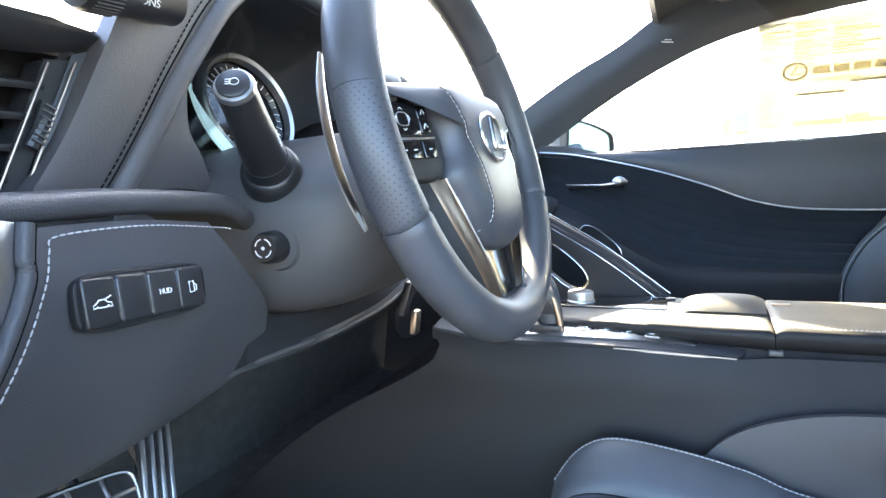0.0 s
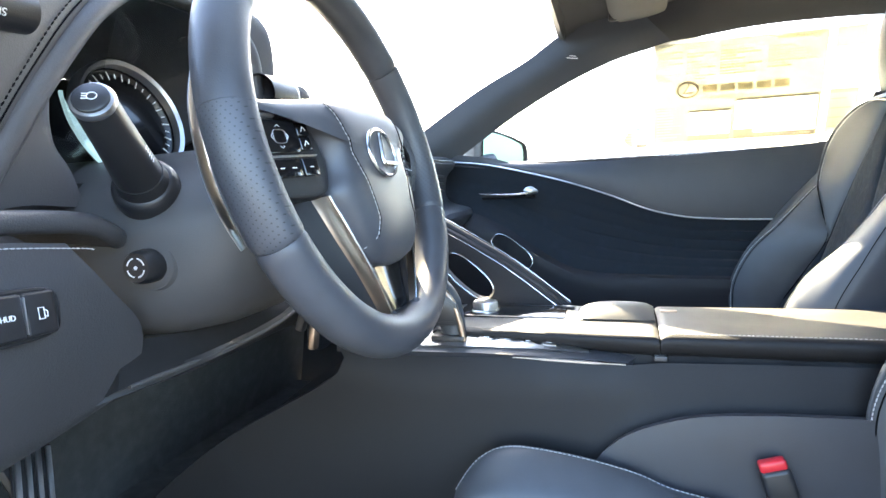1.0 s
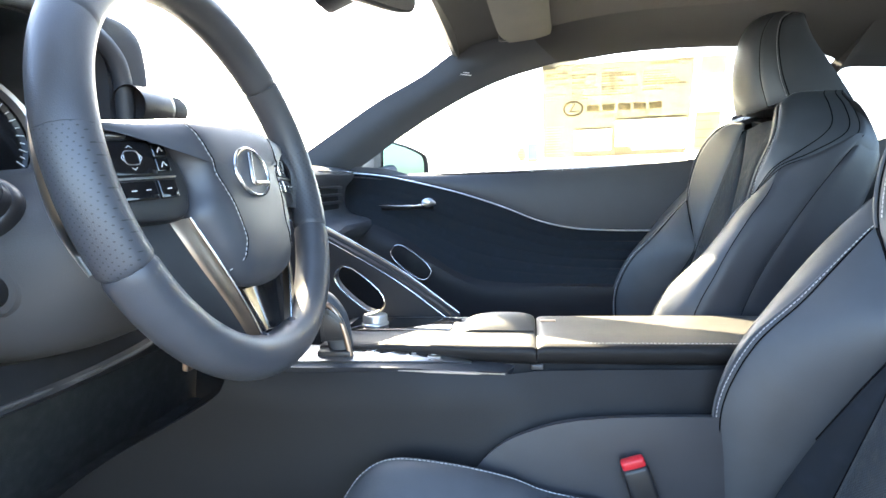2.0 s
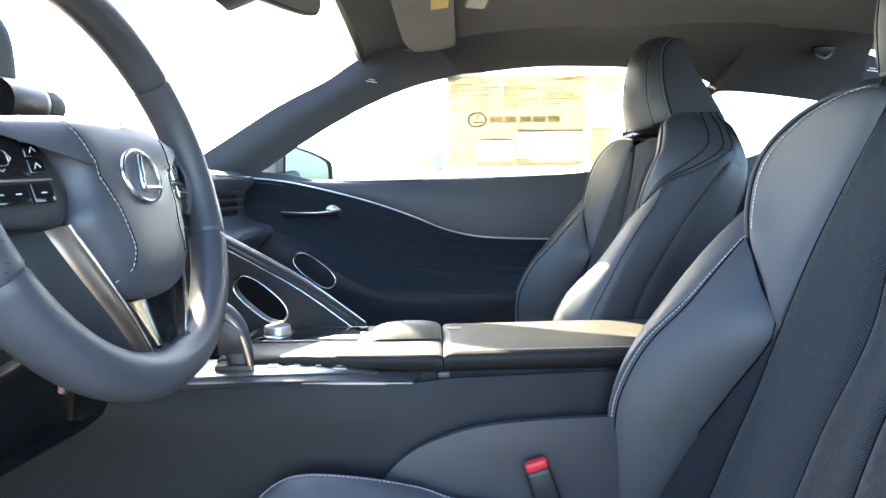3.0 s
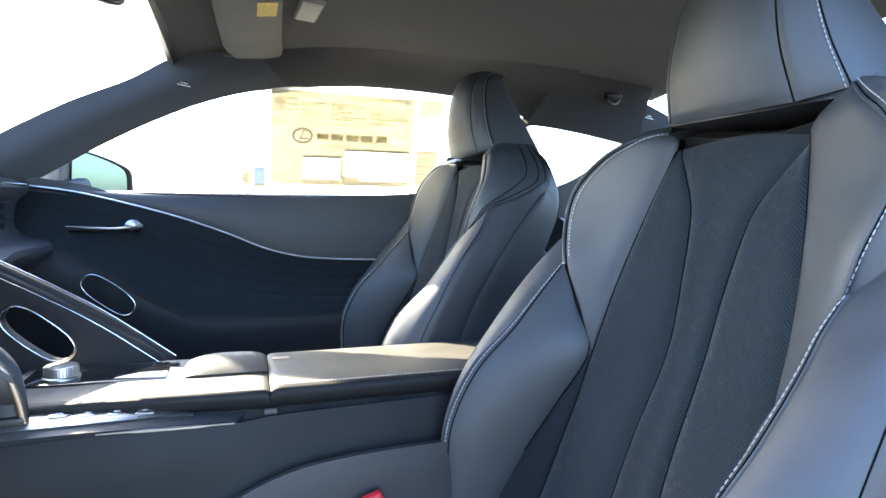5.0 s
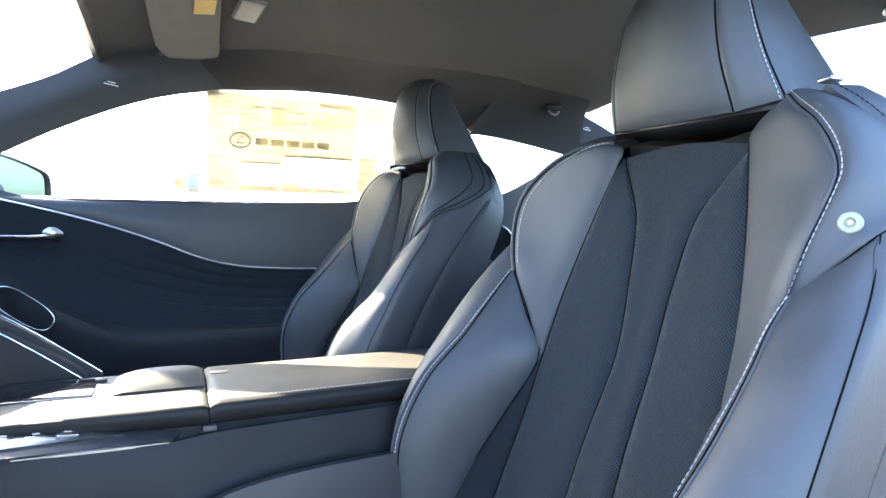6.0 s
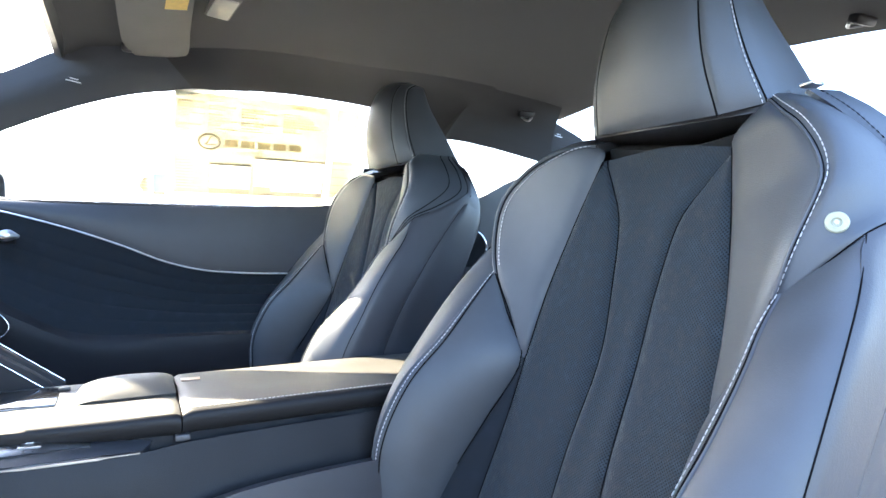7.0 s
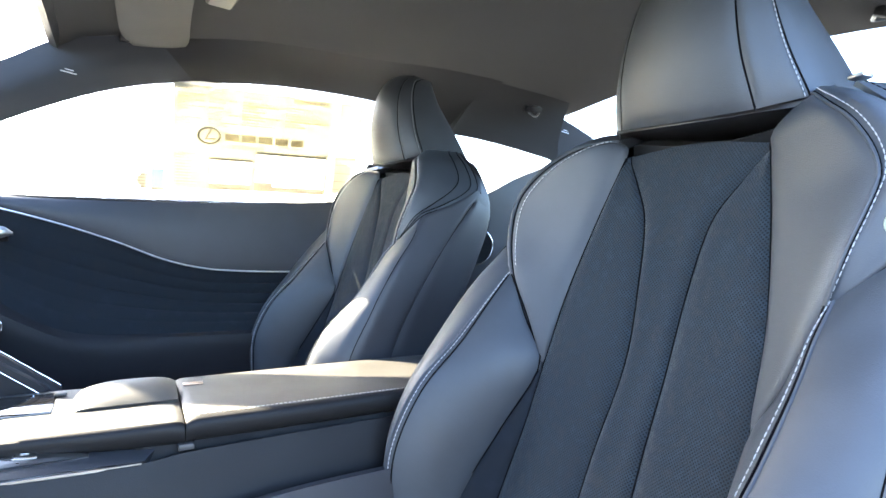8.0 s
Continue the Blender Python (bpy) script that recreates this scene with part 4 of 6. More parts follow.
def steering_wheel():
    w = thing("steering_wheel", HUB, "black leather steering wheel with perforated grips and satin metal spokes", "steering wheel")
    on = lambda x, y, h: WHEEL @ Vector((x, y, h))
    solid("rim_top", ring_piece(36, 144, 80, dents=(0, -1)), RIM_LEATHER, w, "smooth black leather rim")
    solid("rim_bottom", ring_piece(203, 337, 100, dents=(0, -1)), RIM_LEATHER, w, "smooth black leather rim")
    for a0, a1, b0, b1, end in ((144, 172, 172, 203, -1), (8, 36, -23, 8, 0)):
        solid("rim_side", ring_piece(a0, a1, 26), RIM_LEATHER, w, "smooth black leather rim")
        solid("rim_grip", ring_piece(b0, b1, 30, dents=(end,)), RIM_HOLES, w, "perforated black leather grip")
    # the padded centre, with an arm over each key pod
    half = [(0.0, 0.050), (0.040, 0.050), (0.085, 0.047), (0.130, 0.043), (0.166, 0.040), (0.168, 0.034), (0.146, 0.031), (0.116, 0.027), (0.094, 0.015), (0.084, -0.004), (0.085, -0.026), (0.092, -0.047), (0.082, -0.072), (0.070, -0.096), (0.052, -0.117), (0.026, -0.125), (0.0, -0.127)]
    pad_line = curve(half + [(-x, y) for x, y in half[-2:0:-1]], 150, True)
    def cover(scale, h):
        """One ring of the cover: it draws in towards a spine, and its arms bend back to the rim."""
        out = []
        for x, y in pad_line:
            cx, cy = x * 0.42, -0.020 + 0.35 * (y + 0.020)
            px, py = cx + (x - cx) * scale, cy + (y - cy) * scale
            reach = min(max((abs(px) - 0.070) / 0.095, 0), 1)
            out.append(tuple(on(px, py, h * (1 - 0.55 * reach) - 0.006 * reach)))
        return out
    layers = [cover(q, h) for q, h in ((0.84, -0.022), (0.92, -0.012), (0.985, 0.000), (1.0, 0.005), (0.99, 0.010), (0.95, 0.0155), (0.88, 0.0205), (0.74, 0.0255), (0.52, 0.0285), (0.25, 0.0300), (0.06, 0.0305))]
    pad = solid("airbag_cover", loft(layers), RIM_LEATHER, w, "padded black leather centre")
    flat = np.array([tuple(WHEEL.inverted() @ Vector(p)) for l in layers[3:] for p in l])
    def lying(x, y, lift):
        """A point on the cover's skin."""
        d = np.hypot(flat[:, 0] - x, flat[:, 1] - y)
        near = np.argsort(d)[:6]
        return on(x, y, float((flat[near, 2] / (d[near] + 1e-4)).sum() / (1 / (d[near] + 1e-4)).sum()) + lift)
    for k in (-1, 1):
        sewing = curve([(k * 0.083, 0.044), (k * 0.076, 0.020), (k * 0.066, -0.012), (k * 0.055, -0.045), (k * 0.050, -0.072), (k * 0.056, -0.095), (k * 0.066, -0.103)], 110)
        skin = np.array([tuple(lying(x, y, 0.0016)) for x, y in sewing])
        for i in range(3):
            skin[1:-1] = (skin[:-2] + 2 * skin[1:-1] + skin[2:]) / 4
        solid("seam", tube(skin + np.array([0, -k * 0.0018, 0]), 0.0007, 6), THREAD_AND_GROOVE, pad)
        solid("stitching", stitches(skin, 0.0052, 0.0036, 0.00055), THREAD, pad, "pale thread stitching")
        # key pod, let in beside the centre
        tilt = WHEEL @ pose(k * 0.130, -0.006, -0.014, 0, k * 10, 0)
        shape = curve([(k * x, y) for x, y in ((-0.047, 0.000), (-0.046, -0.020), (-0.036, -0.038), (-0.010, -0.041), (0.040, -0.034), (0.050, -0.010), (0.050, 0.036), (0.030, 0.042), (0.000, 0.040), (-0.022, 0.036), (-0.038, 0.022))], 66, True)
        outline = [tuple(p) for p in (shape if k < 0 else shape[::-1])]
        pod = solid("key_pod", dome(outline, [(0.9, -0.010), (1.0, -0.004), (1.0, 0.010), (0.96, 0.0145), (0.90, 0.0158), (0.5, 0.0162), (0.05, 0.0162)], tilt), PLASTIC_DARK, w, "black key pod")
        key = lambda name, x, y, a, b, mat=PLASTIC_DARK, h=0.004, label="": solid(name, box((a, b, h), tilt @ pose(k * x, y, 0.0172), 0.0012, 3), mat, pod, label)
        key("direction_key", 0.010, 0.0150, 0.046, 0.030, GLOSS_BLACK, 0.0046, "gloss black direction key")
        cross = tilt @ pose(k * 0.010, 0.0150, 0.0197)
        for turn in range(4):
            m = cross @ pose(0, 0, 0, 0, 0, 90 * turn)
            solid("key_mark", tube([m @ Vector(p) for p in ((-0.0026, 0.0084, 0), (0, 0.0104, 0), (0.0026, 0.0084, 0))], 0.00036, 5), WHITE, pod)
        solid("key_ring", tube([cross @ Vector((x, y, 0)) for x, y in oval(0.0078, 0.0060, 28, 3.5)], 0.00045, 5, True), ALU, pod)
        for y in (0.0215, 0.0085):
            key("side_key", -0.022, y, 0.0150, 0.0125, GLOSS_BLACK)
            solid("key_mark", tube([tilt @ Vector((k * -0.022 + x, y + z, 0.0194)) for x, z in ((-0.003, -0.002), (0.0, 0.0025), (0.003, -0.001))], 0.0005, 5), WHITE, pod)
        solid("key_strip", box((0.078, 0.0016, 0.0030), tilt @ pose(k * 0.006, -0.0020, 0.0172), 0.0005), ALU, pod, "thin metal strip")
        solid("top_roller", box((0.034, 0.0046, 0.0050), tilt @ pose(k * 0.024, 0.0345, 0.0165), 0.0020, 3), ALU, pod, "satin metal thumb roller")
        for x, a in ((0.018, 0.050), (-0.020, 0.020)):
            key("row_key", x, -0.0128, a, 0.0165, GLOSS_BLACK)
        for x in (0.033, 0.018, 0.003, -0.020):
            solid("key_mark", box((0.0050, 0.0009, 0.0004), tilt @ pose(k * x, -0.0128, 0.0194), 0), WHITE, pod)
        # leather webs between pod and rim
        web = [[on(k * x, y, h) for x, y, h in ((0.164, 0.044, -0.010), (0.176, 0.046, -0.006), (0.192, 0.048, -0.002))], [on(k * x, y, h) for x, y, h in ((0.172, 0.0, 0.001), (0.184, 0.0, 0.005), (0.196, 0.0, 0.006))], [on(k * x, y, h) for x, y, h in ((0.162, -0.042, -0.010), (0.176, -0.048, -0.006), (0.190, -0.054, -0.002))]]
        solid("side_web", slab(pillow(web, 16, 12, 0.002, tuple(AXIS), 3), 0.016), RIM_HOLES, w, "perforated leather web beside the keys")
        solid("side_spoke", slab(pillow([[on(k * x, y, h) for x, y, h in ((0.075, 0.030, -0.022), (0.130, 0.036, -0.022), (0.185, 0.040, -0.016))], [on(k * x, y, h) for x, y, h in ((0.075, 0.0, -0.020), (0.130, 0.0, -0.020), (0.185, 0.0, -0.014))], [on(k * x, y, h) for x, y, h in ((0.080, -0.050, -0.022), (0.130, -0.056, -0.022), (0.182, -0.060, -0.016))]], 10, 12, 0, tuple(AXIS)), 0.016), PLASTIC_DARK, w, "black side spoke")
        # satin lower spoke with a bright inner edge
        inner = [(k * 0.094, -0.046, 0.004), (k * 0.078, -0.086, 0.007), (k * 0.058, -0.130, 0.008), (k * 0.034, -0.182, 0.004)]
        ridge = [(k * 0.112, -0.046, -0.004), (k * 0.096, -0.088, 0.000), (k * 0.074, -0.132, 0.002), (k * 0.046, -0.180, -0.002)]
        outer = [(k * 0.160, -0.044, -0.022), (k * 0.140, -0.092, -0.020), (k * 0.112, -0.138, -0.016), (k * 0.074, -0.184, -0.010)]
        spoke = solid("lower_spoke", slab(pillow([[on(*p) for p in l] for l in (inner, ridge)], 10, 40, 0.0015, tuple(AXIS + Vector((0, k * 0.6, 0))), 3), 0.008), BRONZE, w, "satin bronze metal lower spoke")
        solid("spoke_wing", slab(pillow([[on(*p) for p in l] for l in (ridge, outer)], 10, 40, 0.002, tuple(AXIS + Vector((0, k * 0.6, 0))), 3), 0.008), PLASTIC_DARK, spoke, "dark grey wing beside the metal")
        solid("spoke_edge", tube(curve([on(x - k * 0.0012, y, h + 0.0012) for x, y, h in inner], 30), 0.0013, 8), CHROME, spoke, "thin bright metal edge")
        # shift paddle behind the rim
        path = [(k * 0.158, 0.086, -0.048), (k * 0.170, 0.052, -0.050), (k * 0.178, 0.016, -0.050), (k * 0.179, -0.019, -0.050), (k * 0.173, -0.049, -0.050), (k * 0.164, -0.074, -0.050)]
        solid("shift_paddle", tube(curve([on(*p) for p in path], 30), np.r_[np.linspace(0.003, 0.0065, 8), np.full(14, 0.0065), np.linspace(0.0065, 0.0035, 8)], 10, flat=0.4, side=tuple(AXIS)), ALU, w, "brushed metal shift paddle")
    insert = [[on(k * x, y, h) for x, y, h in ((0.090, -0.050, -0.012), (0.066, -0.110, -0.004), (0.034, -0.180, -0.002))] for k in (-1, 1)]
    keel = [on(x, y, h) for x, y, h in ((0, -0.08, -0.020), (0, -0.13, -0.014), (0, -0.176, -0.008))]
    solid("spoke_insert", slab(pillow([insert[0], keel, insert[1]], 18, 20, 0, tuple(AXIS)), 0.012), GLOSS_BLACK, w, "gloss black lower spoke insert")
    lip = [on(x, y, 0.006) for x, y in ((-0.036, -0.176), (-0.026, -0.184), (0, -0.187), (0.026, -0.184), (0.036, -0.176))]
    solid("insert_lip", tube(curve(lip, 24), 0.0048, 10), RIM_LEATHER, w, "leather lip at the foot of the spokes")
    badge = WHEEL @ pose(0.0, -0.010, 0.0322)
    ring = solid("badge_ring", tube([badge @ Vector((x, y, 0)) for x, y in oval(0.0335, 0.0255, 56)], 0.0022, 8, True, side=tuple(AXIS)), CHROME, w, "oval chrome badge ring")
    solid("badge_disc", prism(oval(0.0325, 0.0245, 48), 0.003, badge @ pose(0, 0, -0.0018)), RIM_LEATHER, ring)
    solid("badge_bar", tube([badge @ Vector(p) for p in ((0.003, 0.0205, 0.001), (-0.0075, -0.007, 0.0014), (-0.0070, -0.0115, 0.0014), (-0.003, -0.0125, 0.0014), (0.0245, -0.0125, 0.001))], 0.0029, 10, side=tuple(AXIS)), CHROME, ring)
    return w


steering_wheel()


def steering_column():
    c = thing("steering_column", (-0.34, -0.40, 0.84), "dark grey plastic steering column cover with stalk and adjuster knob", "steering column")
    rings = []
    for x, y, z, a, b, p in ((-0.54, -0.405, 0.832, 0.150, 0.100, 3.0), (-0.42, -0.405, 0.835, 0.142, 0.100, 3.0), (-0.37, -0.403, 0.838, 0.134, 0.099, 3.0), (-0.33, -0.402, 0.843, 0.124, 0.096, 3.0), (-0.295, -0.401, 0.850, 0.112, 0.090, 2.8), (-0.268, -0.400, 0.862, 0.096, 0.080, 2.6), (-0.250, -0.400, 0.875, 0.084, 0.070, 2.4)):
        # the shoulder under the stalk slopes away
        rings.append([(x, y + q, z + (r * (1 - 0.45 * (q / a) ** 2) if q < 0 < r else r)) for q, r in oval(a, b, 72, p)])
    solid("column_cover", loft(rings), PLASTIC, c, "dark grey grained plastic cover")
    base, tip = Vector((-0.347, -0.523, 0.900)), Vector((-0.297, -0.614, 0.960))
    along = (tip - base).normalized()
    boot = solid("stalk_boot", tube([base - along * 0.05, base - along * 0.006, base, base + along * 0.004, base + along * 0.005, base + along * 0.018], [0.031, 0.030, 0.0285, 0.026, 0.0235, 0.0215], 32), PLASTIC_DARK, c, "black rubber stalk boot")
    stalk = solid("stalk", tube([base, base + along * 0.03, base + along * 0.06, base + along * 0.085, tip - along * 0.002], [0.0215, 0.0200, 0.0182, 0.0170, 0.0158], 24), PLASTIC_DARK, c, "black light stalk with printed symbols")
    end = facing(tip - along * 0.006, along)
    solid("stalk_ring", turned([(0.0150, 0.003), (0.0164, 0.0045), (0.0166, 0.0070), (0.0156, 0.0098), (0.0136, 0.0105), (0.0, 0.0105)], end), ALU, stalk, "satin metal end ring")
    cap = solid("stalk_cap", turned([(0.0134, 0.009), (0.0131, 0.0125), (0.0112, 0.0135), (0.0, 0.0137)], end), PLASTIC_DARK, stalk)
    for x, y, a, b in ((-0.0035, 0.0022, 0.004, 0.0007), (-0.0035, 0.0, 0.004, 0.0007), (-0.0035, -0.0022, 0.004, 0.0007)):
        solid("lamp_mark", box((a, b, 0.0004), end @ pose(x, y, 0.0139), 0), WHITE, stalk)
    solid("lamp_mark", tube([end @ Vector((0.0015 + 0.0035 * math.cos(w), 0.0032 * math.sin(w), 0.0139)) for w in np.linspace(0, 2 * math.pi, 16, endpoint=False)], 0.0004, 5, True), WHITE, stalk)
    for d in (0.066, 0.088):
        solid("stalk_joint", tube([base + along * d, base + along * (d + 0.0012)], 0.0178 - (d - 0.066) * 0.06, 24), VOID, stalk)
    for i in range(5):
        side = Vector((0.75, -0.30, 0.35)).normalized()
        p = base + along * (0.040 + 0.005 * i)
        side = (side - along * side.dot(along)).normalized()
        solid("stalk_mark", box((0.0038, 0.0010, 0.0006), facing(p + side * 0.0194, side, along), 0), WHITE, stalk)
    # reach and rake knob
    away = Vector((0.12, -1.0, 0.03)).normalized()
    k = facing(Vector((-0.342, -0.548, 0.8245)) - away * 0.0229, away)
    knob = solid("adjuster_collar", turned([(0.030, -0.014), (0.027, -0.003), (0.0235, 0.002), (0.022, -0.002), (0.0, -0.002)], k), PLASTIC, c)
    solid("adjuster_knob", turned([(0.0165, -0.010), (0.0160, 0.013), (0.0150, 0.0195), (0.0132, 0.0225), (0.0, 0.0228)], k), PLASTIC_DARK, c, "black round adjuster knob")
    for q in range(4):
        w = np.radians(np.linspace(q * 90 + 14, q * 90 + 76, 10))
        solid("knob_mark", tube([k @ Vector((0.0088 * math.cos(a), 0.0088 * math.sin(a), 0.0229)) for a in w], 0.0007, 5), WHITE, knob)
    solid("knob_mark", turned([(0.0018, 0.0226), (0.0017, 0.0234), (0, 0.0234)], k, 12), WHITE, knob)
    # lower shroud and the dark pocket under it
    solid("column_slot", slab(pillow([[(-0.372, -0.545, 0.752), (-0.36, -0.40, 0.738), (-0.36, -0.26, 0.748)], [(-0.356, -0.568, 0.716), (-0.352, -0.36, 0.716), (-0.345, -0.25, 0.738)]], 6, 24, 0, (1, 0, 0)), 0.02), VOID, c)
    solid("slot_trim", tube(curve([(-0.357, -0.555, 0.7145), (-0.350, -0.40, 0.712), (-0.340, -0.32, 0.722), (-0.336, -0.25, 0.742)], 30), 0.0024, 10), PLASTIC, c)
    solid("knee_bolster", slab(pillow([[(-0.40, -0.72, 0.692), (-0.385, -0.60, 0.700), (-0.352, -0.49, 0.708), (-0.348, -0.40, 0.710), (-0.340, -0.32, 0.720), (-0.338, -0.25, 0.738), (-0.36, -0.15, 0.745)], [(-0.43, -0.72, 0.690), (-0.41, -0.575, 0.692), (-0.41, -0.40, 0.68), (-0.41, -0.15, 0.68)], [(-0.56, -0.72, 0.655), (-0.56, -0.40, 0.64), (-0.58, -0.15, 0.62)]], 10, 30, 0.0, (1, 0, -0.4)), 0.01), PLASTIC_DARK, c)
    solid("column_tab", box((0.010, 0.016, 0.034), pose(-0.318, -0.290, 0.690, 0, 8, 0), 0.003), BRONZE, c, "small satin metal tab")
    solid("tab_stem", box((0.012, 0.014, 0.05), pose(-0.330, -0.290, 0.722, 0, 18, 0), 0.003), PLASTIC_DARK, c)
    return c


steering_column()


# ---- dashboard ----
def dashboard():
    d = thing("dashboard", (-0.55, 0.0, 0.8), "black leather dashboard with stitched instrument hood and vents", "dashboard")
    top = [(-0.268, -0.90, 0.868), (-0.300, -0.79, 0.866), (-0.316, -0.700, 0.864), (-0.329, -0.624, 0.856)]
    upper = [(-0.264, -0.90, 0.825), (-0.297, -0.785, 0.822), (-0.314, -0.690, 0.818), (-0.333, -0.586, 0.814)]
    under = [(-0.278, -0.895, 0.774), (-0.313, -0.761, 0.768), (-0.336, -0.645, 0.765), (-0.356, -0.534, 0.762)]
    bottom = [(-0.335, -0.88, 0.708), (-0.372, -0.722, 0.684), (-0.388, -0.632, 0.684), (-0.385, -0.532, 0.702)]
    tuck = [(-0.40, -0.87, 0.690), (-0.44, -0.722, 0.676), (-0.45, -0.632, 0.676), (-0.44, -0.540, 0.690)]
    low = pillow([top, upper, under, bottom, tuck], 40, 50, 0.001, (1, 0.4, 0))
    panel = solid("lower_panel", slab(low, 0.02), DASH, d, "black leather lower panel")
    sew = curve([(-0.334, -0.600, 0.848), (-0.331, -0.617, 0.851), (-0.313, -0.698, 0.860), (-0.306, -0.762, 0.860), (-0.304, -0.770, 0.852), (-0.302, -0.775, 0.835), (-0.297, -0.792, 0.805), (-0.291, -0.812, 0.780), (-0.284, -0.835, 0.755)], 160) + np.array([0.0050, 0.0010, 0])
    solid("stitching", stitches(sew, 0.0052, 0.0040, 0.00062), THREAD, panel, "pale thread stitching")
    ends = curve([(-0.300, -0.768, 0.868), (-0.298, -0.772, 0.850), (-0.297, -0.774, 0.835), (-0.292, -0.791, 0.805), (-0.286, -0.811, 0.780), (-0.279, -0.834, 0.755)], 70)
    solid("panel_seam", tube(ends + np.array([0.0030, -0.0085, 0.000]), 0.0014, 6), THREAD_AND_GROOVE, panel)
    solid("panel_roll", tube(ends + np.array([0.0030, -0.0135, 0.001]), 0.0050, 12), DASH, panel, "rolled leather edge")
    solid("end_cap", slab(pillow([ends + np.array([0.004, -0.019, 0.002]), ends + np.array([0.014, -0.060, 0.010])], 6, 24, 0.004, (1, 0, 0)), 0.012), ALU, d, "satin metal end cap")
    roll = curve([(-0.28, -0.90, 0.878), (-0.312, -0.785, 0.877), (-0.327, -0.705, 0.877), (-0.345, -0.60, 0.870), (-0.356, -0.56, 0.858), (-0.385, -0.52, 0.845)], 40)
    solid("dash_roll", tube(roll, 0.0092, 14, side=(0, 0, 1)), DASH, d, "rounded leather roll")
    solid("dash_shelf", slab(pillow([roll + np.array([0, 0, 0.002]), roll + np.array([-0.09, -0.02, 0.012])], 6, 30, 0, (0, 0, 1)), 0.01), DASH, d)
    # switch bank
    across, n = Vector((-0.018, 0.112, -0.008)).normalized(), Vector((0.985, 0.175, 0.08)).normalized()
    up = n.cross(across).normalized() * -1
    if up.z < 0:
        up = -up
    m = Matrix((across, up, across.cross(up))).transposed().to_4x4()
    m.translation = Vector((-0.3085, -0.7055, 0.8140)) + n * 0.0005
    bank = solid("switch_frame", prism(oval(0.0585, 0.0190, 56, 5), 0.006, m @ pose(0.0012, 0, 0.0002), 0.002), PLASTIC_DARK, d, "black switch bank frame")
    solid("switch_recess", prism(oval(0.0560, 0.0168, 56, 6), 0.003, m @ pose(0.0012, 0, 0.0022)), VOID, bank)
    for i, x in enumerate((-0.0412, -0.0150, 0.0122, 0.0395)):
        wide = (0.0245, 0.0245, 0.0265, 0.0255)[i]
        key = solid("switch", box((wide + 0.001, 0.0305, 0.0070), m @ pose(x, 0, 0.0032, -3, 0, 0), 0.0022, 3), PLASTIC_DARK, bank, "black push switch")
        face = m @ pose(x, 0, 0.0070, -3, 0, 0) @ Matrix.Diagonal((0.78, 0.78, 1.0, 1.0))
        if i < 3:
            solid("switch_divider", box((0.0009, 0.0255, 0.005), m @ pose(x + wide / 2 + 0.0009, 0, 0.0045), 0.0002), ALU, bank, "thin metal divider")
        if i == 0:
            car = [(-0.0088, -0.0030), (-0.0088, -0.0008), (-0.0062, 0.0004), (-0.0030, 0.0030), (0.0022, 0.0030), (0.0052, 0.0006), (0.0084, 0.0002), (0.0088, -0.0030), (0.0062, -0.0030), (0.0052, -0.0018), (0.0038, -0.0030), (-0.0040, -0.0030), (-0.0052, -0.0018), (-0.0064, -0.0030)]
            solid("car_mark", tube([face @ Vector((x, y - 0.001, 0)) for x, y in car], 0.0005, 5, True), WHITE, bank)
            solid("car_mark", tube([face @ Vector(p) for p in ((0.0030, 0.0022, 0), (0.0088, 0.0046, 0))], 0.0005, 5), WHITE, bank)
        if i == 2:
            lettering("switch_text", "HUD", 0.0070, face, WHITE, bank)
        if i == 3:
            solid("pump_mark", tube([face @ Vector(p) for p in ((-0.004, -0.005, 0), (-0.004, 0.005, 0), (0.002, 0.005, 0), (0.002, -0.005, 0))], 0.0005, 5, True), WHITE, bank)
            solid("pump_mark", tube([face @ Vector(p) for p in ((0.0025, 0.003, 0), (0.0055, 0.001, 0), (0.005, -0.004, 0), (0.0025, -0.003, 0))], 0.0004, 5), WHITE, bank)
    # stitched leather cheek of the instrument hood
    left = [(-0.362, -0.745, 0.875), (-0.364, -0.708, 0.925), (-0.360, -0.676, 0.985), (-0.362, -0.640, 1.045), (-0.38, -0.58, 1.10)]
    right = [(-0.392, -0.668, 0.872), (-0.392, -0.622, 0.935), (-0.391, -0.580, 0.995), (-0.390, -0.525, 1.062), (-0.40, -0.46, 1.11)]
    cheek = pillow([left, right], 20, 40, 0.004, (1, 0, 0))
    part = solid("hood_cheek", slab(cheek, 0.02), CHEEK, d, "dark grey leather cheek with black stitching")
    solid("stitching", stitches((cheek[0] + cheek[1] * 0.0012)[14], 0.0062, 0.0044, 0.0008), THREAD_AND_GROOVE, part, "black thread stitching")
    solid("seam", tube((cheek[0] + cheek[1] * 0.0004)[16], 0.0008, 6), THREAD_AND_GROOVE, part)
    solid("cheek_edge", tube(curve(right, 40) + np.array([-0.004, 0.008, 0]), 0.0125, 16), CHEEK, d)
    hole = [(-0.43, -0.515, 0.880), (-0.425, -0.530, 0.915), (-0.412, -0.560, 0.955), (-0.400, -0.548, 1.02), (-0.402, -0.50, 1.075), (-0.41, -0.45, 1.105)]
